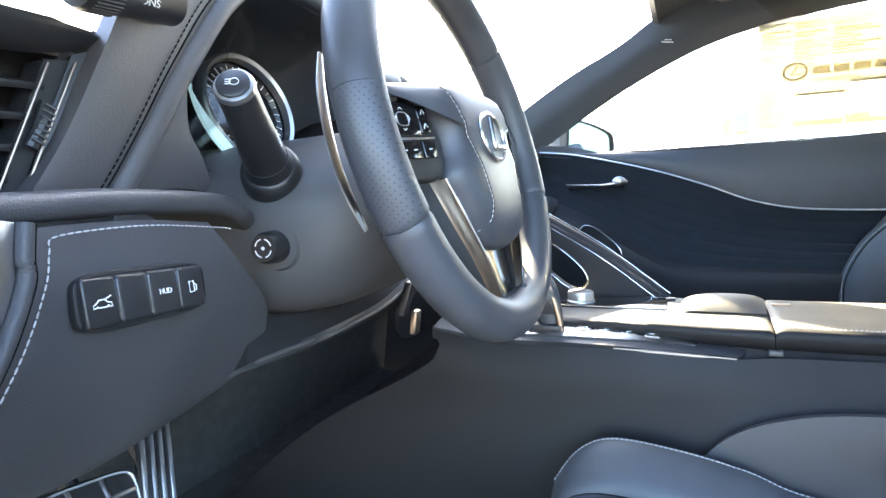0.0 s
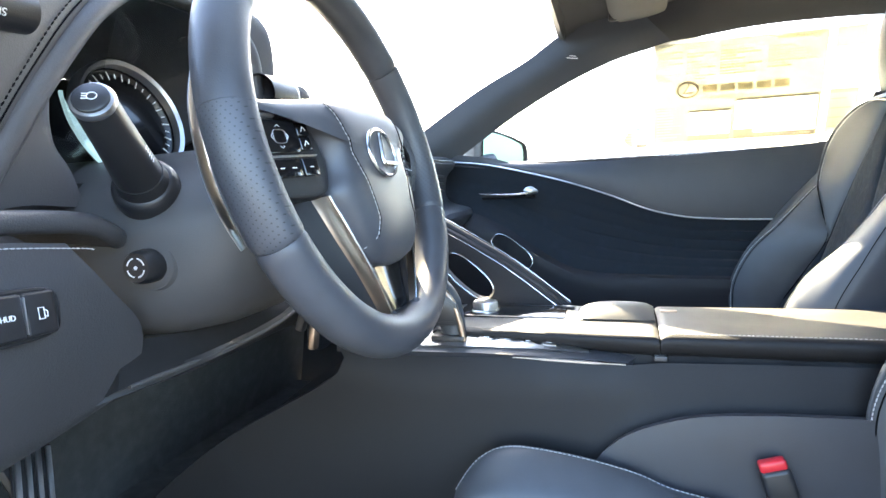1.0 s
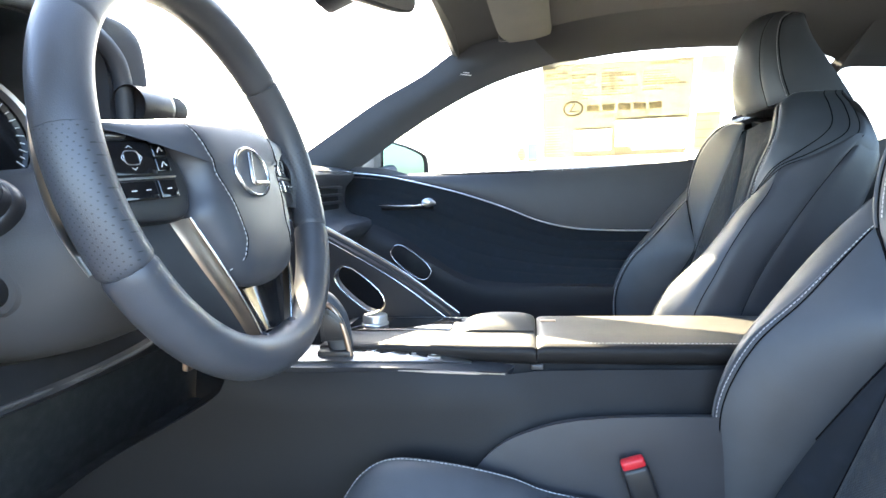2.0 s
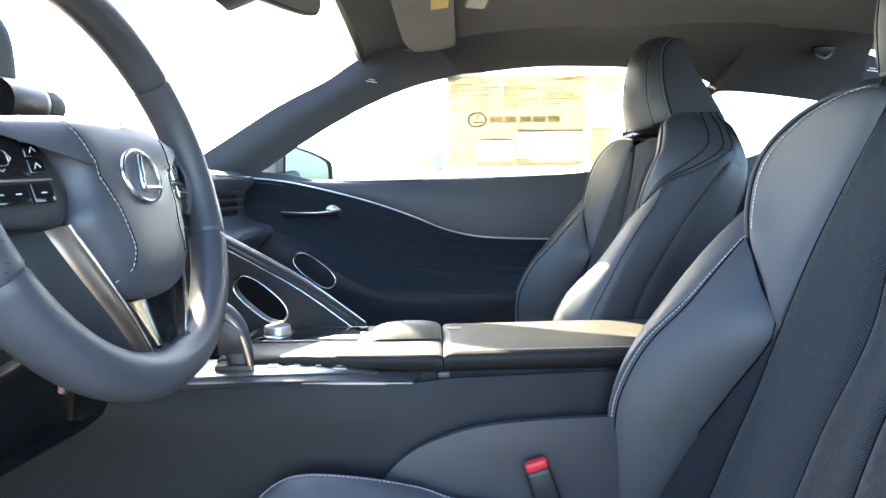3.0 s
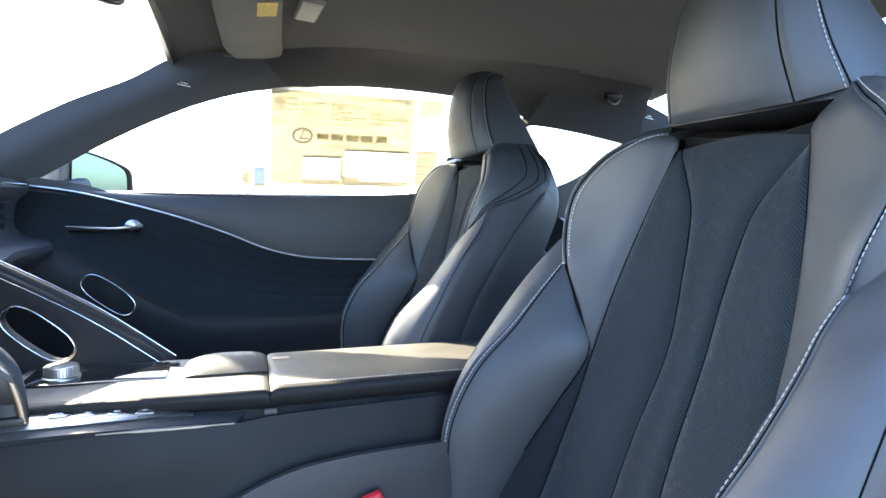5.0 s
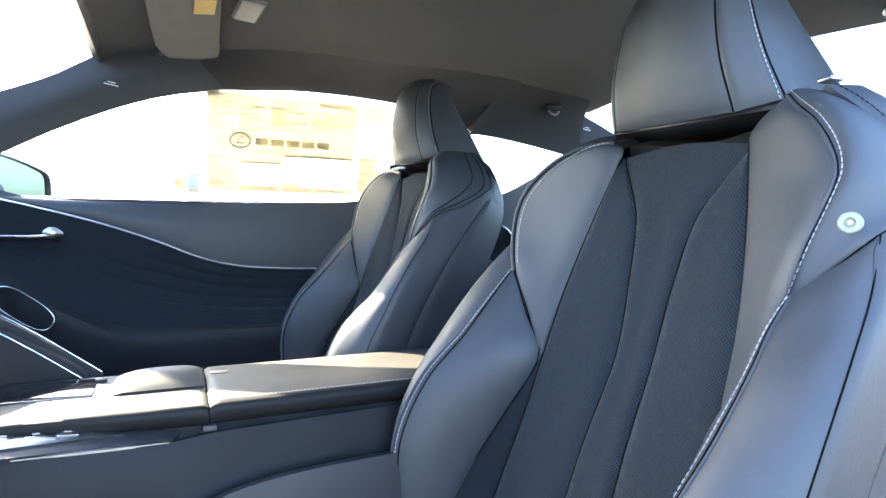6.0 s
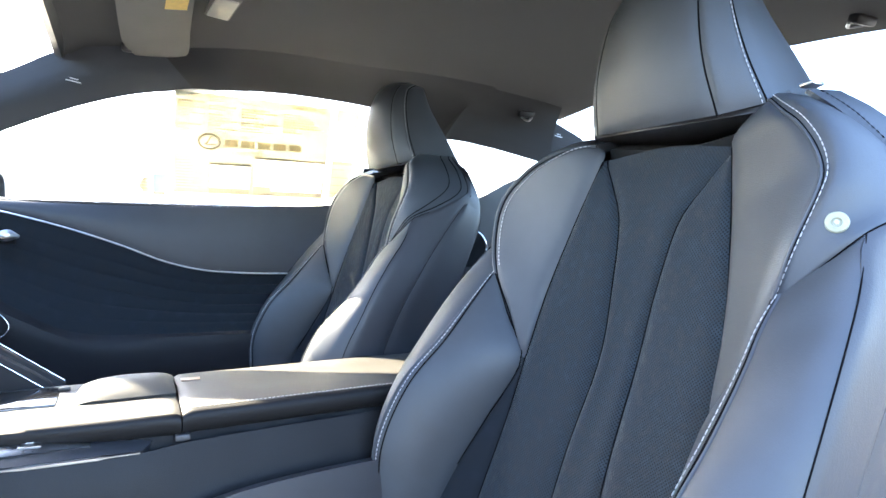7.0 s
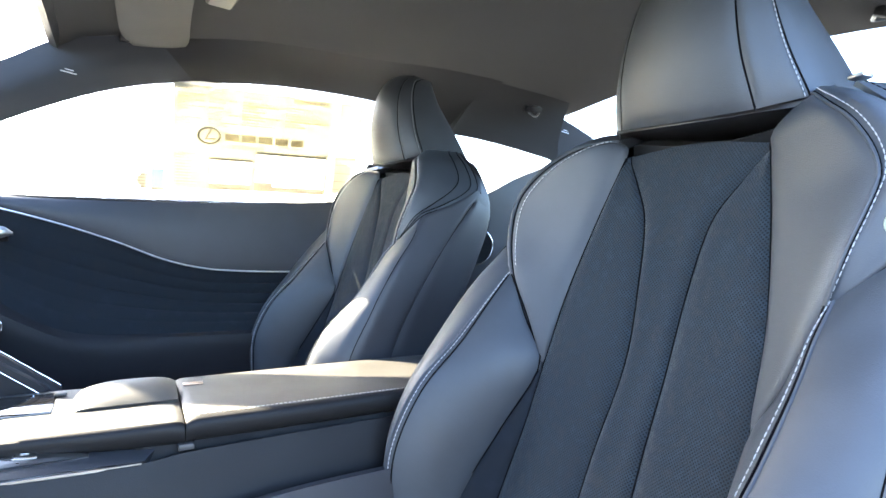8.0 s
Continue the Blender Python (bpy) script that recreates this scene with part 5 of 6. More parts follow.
    solid("hood_side", slab(pillow([[(p[0] - 0.004, p[1], p[2]) for p in right], [(-0.405, -0.60, 0.885), (-0.402, -0.575, 0.945), (-0.396, -0.565, 1.0), (-0.396, -0.515, 1.068), (-0.405, -0.455, 1.108)], hole], 14, 40, 0.002, (1, 0, 0)), 0.012), CHEEK, d)
    arch = [(-0.402, -0.50, 1.075), (-0.41, -0.45, 1.105), (-0.415, -0.39, 1.118), (-0.415, -0.33, 1.115), (-0.412, -0.275, 1.100), (-0.41, -0.245, 1.06), (-0.415, -0.240, 0.96)]
    deep = [(-0.60, -0.50, 1.02), (-0.61, -0.45, 1.045), (-0.62, -0.39, 1.055), (-0.62, -0.33, 1.05), (-0.61, -0.28, 1.03), (-0.60, -0.25, 0.99), (-0.58, -0.24, 0.93)]
    over = [(x - 0.01, y + (y + 0.39) * 0.12, z + 0.018) for x, y, z in arch]
    solid("hood_lip", tube(curve(arch, 60), 0.012, 12), DASH, d)
    solid("hood_top", slab(pillow([over, [(x - 0.1, y + (y + 0.39) * 0.15, z + 0.01) for x, y, z in arch], [(x, y, z + 0.012) for x, y, z in deep]], 10, 40, 0, (0, 0, 1)), 0.03), DASH, d, "black leather instrument hood")
    solid("hood_inside", slab(pillow([[(-0.60, -0.53, 0.86), (-0.60, -0.53, 1.04)], [(-0.60, -0.22, 0.86), (-0.60, -0.22, 1.04)]], 4, 4, 0, (1, 0, 0)), 0.01), VOID, d)
    solid("hood_inside", slab(pillow([[(-0.43, -0.56, 0.90), (-0.40, -0.552, 1.02), (-0.405, -0.50, 1.075)], [(-0.60, -0.53, 0.88), (-0.60, -0.53, 1.0), (-0.60, -0.50, 1.03)]], 6, 12, 0, (0, 1, 0)), 0.006), VOID, d)
    solid("hood_inside", slab(pillow([[(-0.42, -0.236, 0.88), (-0.415, -0.238, 0.97), (-0.41, -0.243, 1.06)], [(-0.62, -0.236, 0.88), (-0.62, -0.236, 0.97), (-0.60, -0.25, 1.0)]], 6, 12, 0, (0, -1, 0)), 0.006), VOID, d)
    # instruments
    dial = facing((-0.50, -0.380, 0.980), (1, -0.05, 0.28))
    face = solid("instrument_face", turned([(0.069, -0.010), (0.067, 0.0), (0, 0.0)], dial, 48), GLOSS_BLACK, d, "round dark instrument display")
    solid("instrument_ring", turned([(0.074, -0.004), (0.074, 0.012), (0.0715, 0.015), (0.067, 0.012), (0.066, 0.002)], dial, 64), ALU, face, "chrome instrument ring")
    for i in range(28):
        w = radians(-40 + i * 10)
        solid("dial_mark", box((0.006 if i % 2 else 0.010, 0.0012, 0.0006), dial @ pose(0.057 * math.cos(w), 0.057 * math.sin(w), 0.001, 0, 0, math.degrees(w)), 0), WHITE, face)
    # Sky reflected in the dial's bezel, put in as a weak glow.
    glow = bpy.data.materials.new("reflection_glow")
    glow.use_nodes = True
    lit = glow.node_tree.nodes["Principled BSDF"]
    lit.inputs["Base Color"].default_value = (0.35, 0.5, 0.55, 1)
    lit.inputs["Emission Color"].default_value = (0.55, 0.85, 0.85, 1)
    lit.inputs["Emission Strength"].default_value = 0.045
    rim_in, rim_out = [], []
    for i, w in enumerate(np.radians(np.linspace(168, 262, 24))):
        wide = 0.003 + 0.017 * math.sin(math.pi * i / 23)
        rim_out.append(dial @ Vector((0.094 * math.cos(w), 0.094 * math.sin(w), 0.020)))
        rim_in.append(dial @ Vector(((0.094 - wide) * math.cos(w), (0.094 - wide) * math.sin(w), 0.014)))
    solid("bezel_reflection", slab(pillow([rim_out, rim_in], 6, 30, 0.0, (1, 0, 0)), 0.004), glow, face, "pale bezel edge round the dial, sky reflection added as glow")
    solid("instrument_shroud", slab(pillow([[(-0.44, -0.53, 0.905), (-0.45, -0.39, 0.900), (-0.44, -0.24, 0.905)], [(-0.56, -0.52, 0.915), (-0.56, -0.39, 0.905), (-0.56, -0.24, 0.915)]], 6, 20, 0, (0, 0, 1)), 0.01), PLASTIC_DARK, d)
    solid("instrument_lens", slab(pillow([[(-0.445, -0.54, 0.915), (-0.428, -0.545, 0.97), (-0.415, -0.535, 1.03)], [(-0.50, -0.44, 0.905), (-0.47, -0.45, 0.99), (-0.44, -0.44, 1.085)]], 8, 12, 0.0, (1, -0.6, 0)), 0.002), LENS, d)
    # dials on both sides of the hood
    for k, y in ((-1, -0.632), (1, -0.228)):
        m = facing((-0.356 if k < 0 else -0.392, y, 1.032 if k < 0 else 1.020), (0.08, k, -0.06 if k < 0 else 0.02))
        stem = solid("mode_dial", turned(([(0.017, -0.02), (0.017, 0.028), (0.0180, 0.032)] if k < 0 else [(0.027, -0.03), (0.027, 0.022), (0.024, 0.032)]) + [(0.0185, 0.036), (0.0195, 0.040), (0.0195, 0.062), (0.018, 0.066), (0, 0.067)], m), PLASTIC_DARK, d, "black knurled rotary dial")
        for i in range(40):
            w = 2 * math.pi * i / 40
            solid("knurl", box((0.0012, 0.0012, 0.021), m @ pose(0.0195 * math.cos(w), 0.0195 * math.sin(w), 0.0505), 0), PLASTIC, stem)
        if k < 0:
            front = Vector((1, -0.1, -0.45)).normalized()
            lettering("dial_text", "SNOW", 0.008, facing(Vector((-0.356, -0.650, 1.031)) + front * 0.0182, front) @ pose(0, 0, 0, 0, 0, 180), WHITE, stem)
    # vent at the door end
    vent = solid("air_vent", box((0.06, 0.32, 0.145), pose(-0.446, -0.802, 0.9365), 0.003), VOID, d, "black air vent with satin edges")
    for i in range(4):
        z = 0.898 + i * 0.0212
        y = -0.741 + (z - 0.898) * 0.50
        solid("vent_slat", box((0.026, 0.15, 0.0055), pose(-0.392, y - 0.073, z, 0, 14, 0), 0.0018), PLASTIC_DARK, vent)
    for a, b in (((-0.376, -0.706, 0.975), (-0.378, -0.747, 0.889)), ((-0.376, -0.686, 0.978), (-0.379, -0.730, 0.888))):
        solid("vent_edge", tube(curve([a, b], 12), 0.0012, 8), BRONZE, vent, "satin metal vent edge")
    solid("vent_divider", box((0.014, 0.005, 0.085), pose(-0.388, -0.775, 0.932, 12, 0, 0), 0.001), PLASTIC_DARK, vent)
    solid("vent_channel", slab(pillow([[(-0.382, -0.705, 0.978), (-0.384, -0.747, 0.886)], [(-0.382, -0.687, 0.980), (-0.384, -0.731, 0.886)]], 5, 10, 0, (1, 0, 0)), 0.02), PLASTIC_DARK, vent)
    wheel = facing((-0.380, -0.7165, 0.932), (1, 0.1, 0)) @ pose(0, 0, 0, 0, 0, -25)
    solid("vent_wheel", tube([wheel @ Vector((0, y, 0.004 * math.cos(y * 70))) for y in np.linspace(-0.017, 0.017, 14)], 0.0045, 8), PLASTIC_DARK, vent)
    for i in range(7):
        solid("vent_wheel_rib", box((0.0085, 0.0014, 0.003), wheel @ pose(0, -0.0135 + i * 0.0045, 0.007), 0), PLASTIC, vent)
    solid("vent_surround", slab(pillow([[(-0.381, -0.685, 0.984), (-0.383, -0.707, 0.936), (-0.384, -0.729, 0.885)], [(-0.376, -0.655, 0.995), (-0.378, -0.688, 0.936), (-0.380, -0.712, 0.880)]], 6, 14, 0.001, (1, 0, 0)), 0.03), PLASTIC_DARK, vent)
    solid("vent_sill", box((0.05, 0.24, 0.012), pose(-0.386, -0.842, 0.880), 0.004), PLASTIC_DARK, vent)
    solid("vent_brow", slab(pillow([[(-0.385, -0.93, 1.017), (-0.392, -0.74, 1.010), (-0.396, -0.69, 1.009), (-0.398, -0.662, 1.000)], [(-0.346, -0.93, 1.010), (-0.358, -0.74, 1.003), (-0.366, -0.69, 1.003), (-0.376, -0.660, 0.998)], [(-0.352, -0.93, 0.985), (-0.362, -0.74, 0.988), (-0.370, -0.69, 0.992), (-0.378, -0.662, 0.995)], [(-0.372, -0.93, 0.974), (-0.377, -0.74, 0.979), (-0.381, -0.69, 0.985), (-0.386, -0.664, 0.992)]], 20, 30, 0.0, (1, 0, 0.4)), 0.012), PLASTIC_DARK, d, "black plastic brow over the vent")
    solid("hood_right_cheek", slab(pillow([[(-0.415, -0.33, 1.118), (-0.412, -0.275, 1.103), (-0.41, -0.245, 1.06), (-0.415, -0.24, 0.95)], [(-0.41, -0.31, 1.132), (-0.400, -0.235, 1.124), (-0.397, -0.212, 1.078), (-0.405, -0.210, 0.95)]], 8, 24, 0.003, (1, 0, 0)), 0.09), DASH, d)
    solid("dash_top_left", slab(pillow([[(-0.388, -0.90, 1.012), (-0.392, -0.76, 1.008), (-0.40, -0.68, 1.006)], [(-0.60, -0.80, 1.0), (-0.60, -0.7, 1.0), (-0.60, -0.6, 1.01)], [(-0.88, -0.68, 0.94), (-0.88, -0.6, 0.94), (-0.88, -0.5, 0.94)]], 10, 20, 0, (0, 0, 1)), 0.02), DASH, d)
    # passenger half and centre
    prof = [(-0.88, 0.935), (-0.62, 0.965), (-0.44, 0.960), (-0.375, 0.945), (-0.372, 0.925), (-0.395, 0.900), (-0.400, 0.850), (-0.380, 0.825), (-0.335, 0.812), (-0.320, 0.795), (-0.345, 0.760), (-0.42, 0.700), (-0.52, 0.62), (-0.62, 0.50)]
    short = prof[:8] + [(-0.385, 0.822), (-0.39, 0.818), (-0.40, 0.815), (-0.41, 0.813), (-0.42, 0.812), (-0.43, 0.812)]
    lines = [[(x + sh, y, z) for x, z in (short if y < 0.05 else prof)] for y, sh in ((-0.22, -0.06), (-0.12, -0.055), (0.0, -0.05), (0.25, -0.02), (0.45, -0.015), (0.60, -0.005), (0.64, -0.005))]
    solid("passenger_dash", slab(pillow(lines, 24, 80, 0.0, (1, 0, 1)), 0.02), DASH, d, "black leather passenger side of the dashboard")
    solid("dash_chrome", tube(curve([(-0.418, 0.0, 0.942), (-0.388, 0.25, 0.942), (-0.383, 0.45, 0.942), (-0.373, 0.635, 0.942)], 30), 0.0022, 8), CHROME, d, "thin chrome line")
    for i in range(3):
        solid("vent_slat", box((0.012, 0.14, 0.006), pose(-0.395, 0.50, 0.862 + i * 0.02, 0, 20, -3), 0.002), PLASTIC_DARK, d)
    solid("vent_hole", box((0.02, 0.16, 0.075), pose(-0.416, 0.50, 0.88, 0, 0, -3), 0.004), VOID, d)
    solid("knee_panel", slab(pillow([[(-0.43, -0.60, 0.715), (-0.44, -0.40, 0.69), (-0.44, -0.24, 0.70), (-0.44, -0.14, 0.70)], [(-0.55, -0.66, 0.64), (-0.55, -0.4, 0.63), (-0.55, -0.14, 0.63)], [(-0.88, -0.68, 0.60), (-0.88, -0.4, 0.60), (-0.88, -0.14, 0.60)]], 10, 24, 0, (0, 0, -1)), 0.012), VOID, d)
    solid("dash_end", slab(pillow([[(-0.19, -0.875, 0.89), (-0.19, -0.875, 0.78)], [(-0.45, -0.80, 0.95), (-0.45, -0.80, 0.66)], [(-0.88, -0.72, 0.93), (-0.88, -0.72, 0.6)]], 8, 8, 0, (0, -1, 0)), 0.01), PLASTIC, d)
    return d


dashboard()


# ---- centre console ----
def centre_console():
    c = thing("centre_console", (0.15, 0.0, 0.25), "black leather centre console with satin trim and padded lid", "centre console")
    wall_top = [(-0.36, -0.150, 0.640), (-0.25, -0.142, 0.622), (-0.10, -0.132, 0.622), (0.085, -0.112, 0.614), (0.14, -0.107, 0.618), (0.40, -0.105, 0.624), (0.75, -0.105, 0.63)]
    # Shade under the pads' overhang is put into the walls' dark colour.
    for k, mat in ((-1, CONSOLE_SHADE), (1, CONSOLE_SHADE)):
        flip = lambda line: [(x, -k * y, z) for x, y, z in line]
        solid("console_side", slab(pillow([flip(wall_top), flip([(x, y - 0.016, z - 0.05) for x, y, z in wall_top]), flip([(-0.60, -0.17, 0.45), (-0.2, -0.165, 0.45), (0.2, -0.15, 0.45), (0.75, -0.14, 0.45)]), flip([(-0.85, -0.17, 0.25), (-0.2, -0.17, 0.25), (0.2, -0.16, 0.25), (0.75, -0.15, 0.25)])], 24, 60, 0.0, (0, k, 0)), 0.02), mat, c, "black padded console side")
    # proud lower panel beside the seat
    rise = [(0.02, -0.172, 0.47), (0.069, -0.170, 0.524), (0.128, -0.168, 0.553), (0.205, -0.166, 0.569), (0.361, -0.164, 0.576), (0.70, -0.16, 0.577)]
    solid("side_panel", slab(pillow([rise, [(-0.02, -0.176, 0.40), (0.06, -0.176, 0.42), (0.2, -0.174, 0.43), (0.4, -0.17, 0.43), (0.70, -0.165, 0.43)], [(-0.05, -0.178, 0.26), (0.2, -0.176, 0.26), (0.70, -0.17, 0.26)]], 16, 50, 0.003, (0, -1, 0)), 0.015), LEATHER_SIDE, c, "dark grey moulded side panel")
    # deck beside the selector
    solid("selector_deck", slab(pillow([[(-0.36, -0.150, 0.644), (-0.25, -0.143, 0.630), (-0.10, -0.133, 0.628), (0.085, -0.112, 0.617)], [(-0.36, -0.09, 0.654), (-0.25, -0.082, 0.644), (-0.10, -0.082, 0.641), (0.10, -0.088, 0.623)]], 10, 40, 0.002, (0, 0, 1), 3), 0.02), LEATHER_SIDE, c)
    solid("deck_plate", slab(pillow([[(-0.245, -0.134, 0.6375), (-0.15, -0.127, 0.6365), (-0.05, -0.116, 0.6335), (0.030, -0.103, 0.6285)], [(-0.245, -0.086, 0.6490), (-0.15, -0.085, 0.6475), (-0.05, -0.086, 0.6430), (0.030, -0.098, 0.6295)]], 10, 40, 0.0015, (0, 0, 1), 3), 0.006), DECK_METAL, c, "grey satin metal plate with small keys")
    for i in range(4):
        tilt = Matrix.Translation((-0.125 + i * 0.032, -0.103 + i * 0.0012, 0.6436 - i * 0.0018)) @ pose(0, 0, 0, 13, 3, 6)
        solid("deck_key", box((0.022, 0.014, 0.0022), tilt, 0.0009), DECK_METAL, c, "small satin key")
        solid("deck_key_mark", box((0.008, 0.0016, 0.0006), tilt @ pose(0, 0, 0.0018), 0), WHITE, c)
    solid("trim_blade", tube(curve([(-0.08, -0.128, 0.623), (0.0, -0.122, 0.619), (0.082, -0.113, 0.6145)], 16), [0.0015] * 4 + [0.0026] * 8 + [0.0012] * 4, 6), ALU, c, "thin satin metal blade")
    # padded front block and lid
    def padded(name, x0, x1, rows, mat, label, taper=0.0):
        """A cushion across the console: rows of (y, z) from edge to edge."""
        thin = lambda x: taper * (x1 - x) / (x1 - x0)
        lines = [[(x, y * (1 - 0.10 * thin(x)), 0.658 - (0.658 - z) * (1 - thin(x) * (y < 0)) + dz) for x, dz in ((x0, -0.004), (x0 + 0.003, -0.0015), (x0 + 0.008, -0.0003), (x0 + 0.02, 0), (x0 + 0.045, 0), (x0 + 0.09, 0), ((x0 + x1) / 2, 0.001), (x1 - 0.09, 0), (x1 - 0.045, 0), (x1 - 0.02, 0), (x1 - 0.008, -0.0003), (x1 - 0.003, -0.0015), (x1, -0.004))] for y, z in rows]
        g, n = pillow(lines, 56, 70, 0.0, (0, 0, 1))
        low = int(np.argmin(g[:, 35, 1]))
        split = low + int(np.argmax(g[low:, 35, 1] > -0.0955 + 0.10 * 0.0955 * thin((x0 + x1) / 2)))
        # The skirt's side shade is put into its darker leather colour.
        solid(name + "_skirt", slab((g[:split + 1], n[:split + 1]), 0.008), CONSOLE_SHADE, c, "leather skirt below the sewn edge, side shade in its colour")
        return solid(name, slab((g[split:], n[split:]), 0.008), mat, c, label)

    rows = [(-0.090, 0.624), (-0.0985, 0.630), (-0.1025, 0.640), (-0.1030, 0.6475), (-0.1010, 0.6525), (-0.0965, 0.6550), (-0.085, 0.6565), (-0.05, 0.658), (0.0, 0.659), (0.05, 0.660), (0.085, 0.657), (0.100, 0.650), (0.105, 0.636), (0.098, 0.624)]
    padded("lid", 0.1300, 0.66, rows, PAD_LIT, "smooth black leather armrest lid")
    padded("front_block", -0.215, 0.1285, [(y, z - 0.002) for y, z in rows], PAD_LIT, "smooth black leather console block", 0.45)
    solid("stitching", stitches(curve([(0.138, -0.090, 0.6568), (0.40, -0.090, 0.6578), (0.655, -0.090, 0.6572)], 60), 0.0058, 0.004, 0.0007), THREAD, c, "pale thread stitching")
    solid("console_core", box((0.86, 0.19, 0.30), pose(0.31, 0, 0.478), 0.01), VOID, c)
    solid("lid_latch", box((0.018, 0.012, 0.008), pose(0.130, -0.100, 0.623), 0.002), PLASTIC, c, "small grey lid latch")
    solid("lid_badge", box((0.026, 0.012, 0.002), pose(0.150, 0.035, 0.661), 0.0006), BRONZE, c)
    hump = [[(x, y, z) for x, z in ((0.006, 0.656), (0.02, 0.668), (0.05, 0.675), (0.10, 0.675), (0.126, 0.670))] for y in (-0.022, 0.02, 0.055)]
    hump[0] = [(x, y - 0.006, min(z, 0.660)) for x, y, z in hump[0]]
    hump[2] = [(x, y + 0.008, min(z, 0.660)) for x, y, z in hump[2]]
    solid("palm_rest", slab(pillow(hump, 16, 20, 0.003, (0, 0, 1)), 0.012), PAD_LIT, c, "raised leather palm rest")
    solid("touch_pad", box((0.185, 0.085, 0.004), pose(-0.105, 0.018, 0.6580), 0.0015), GLOSS_BLACK, c, "gloss black panel with touch pad")
    solid("touch_key", box((0.014, 0.010, 0.004), pose(-0.008, 0.045, 0.662), 0.001), PLASTIC, c)
    solid("front_deck", slab(pillow([[(-0.36, -0.095, 0.640), (-0.3, -0.100, 0.638), (-0.216, -0.100, 0.640)], [(-0.36, 0.0, 0.646), (-0.3, 0.0, 0.644), (-0.216, 0.0, 0.646)], [(-0.36, 0.095, 0.640), (-0.3, 0.100, 0.638), (-0.216, 0.100, 0.640)]], 12, 12, 0.0, (0, 0, 1)), 0.03), GLOSS_BLACK, c, "gloss black front deck")
    k = pose(-0.152, 0.012, 0.659)
    knob = solid("rotary_knob", turned([(0.024, 0), (0.024, 0.003), (0.0215, 0.005), (0.0210, 0.016), (0.0200, 0.018), (0.016, 0.0186), (0, 0.0186)], k, 40), ALU, c, "satin metal rotary knob")
    for i in range(36):
        w = 2 * math.pi * i / 36
        solid("knurl", box((0.0012, 0.0012, 0.012), k @ pose(0.0212 * math.cos(w), 0.0212 * math.sin(w), 0.0105), 0), DECK_METAL, knob)
    # brace between console and dashboard, with an opening through it
    edge = [(-0.36, 0.870), (-0.28, 0.824), (-0.20, 0.779), (-0.12, 0.729), (-0.02, 0.652), (-0.10, 0.645), (-0.22, 0.640), (-0.34, 0.640), (-0.38, 0.70), (-0.39, 0.80)]
    mid = np.array((-0.200, 0.709))
    out = curve(edge, 96, True)
    ax = np.array((0.075, -0.065)) / np.linalg.norm((0.075, -0.065))
    ay = np.array((-ax[1], ax[0]))
    slot = np.array([mid + ax * a + ay * b for a, b in oval(0.056, 0.0245, 96, 2.8)])
    w = np.linspace(-math.pi, math.pi, 96, endpoint=False)
    def spoke(p):
        a = np.arctan2(p[:, 1] - mid[1], p[:, 0] - mid[0])
        r = np.linalg.norm(p - mid, axis=1)
        i = np.argsort(a)
        return np.interp(w, np.r_[a[i] - 2 * math.pi, a[i], a[i] + 2 * math.pi], np.tile(r[i], 3))
    ring = lambda rr, y: [(mid[0] + r * math.cos(q), y, mid[1] + r * math.sin(q)) for r, q in zip(rr, w)]
    ro, ri = spoke(out), spoke(slot)
    loops = [ring(ri + 0.003, 0.110), ring(ri, 0.106), ring(ri, 0.084), ring(ri + 0.003, 0.080), ring((ro + ri) / 2, 0.078), ring(ro - 0.003, 0.080), ring(ro, 0.084), ring(ro, 0.106), ring(ro - 0.003, 0.110)]
    v = [p for l in loops for p in l]
    f = [(i * 96 + j, i * 96 + (j + 1) % 96, ((i + 1) % 9) * 96 + (j + 1) % 96, ((i + 1) % 9) * 96 + j) for i in range(9) for j in range(96)]
    brace = solid("brace", (v, f), DOOR_LOW_SHADE, c, "black leather brace with an open slot")
    solid("slot_edge", tube(ring(ri - 0.0005, 0.081), 0.0011, 8, True), CHROME, brace, "chrome slot edge")
    line = np.array([(x, 0.086, z) for x, z in curve(edge[:5], 60)])
    solid("brace_line", tube(line + np.array([0.002, -0.006, -0.010]), 0.0010, 8), CHROME, brace, "thin chrome line")
    solid("brace_line", tube(line + np.array([0.008, 0.004, 0.010]), 0.0010, 8), CHROME, brace, "thin chrome line")
    solid("brace_back", tube(line + np.array([0.004, 0.012, -0.002]), 0.008, 10), DOOR_LOW_SHADE, brace)
    return c


centre_console()


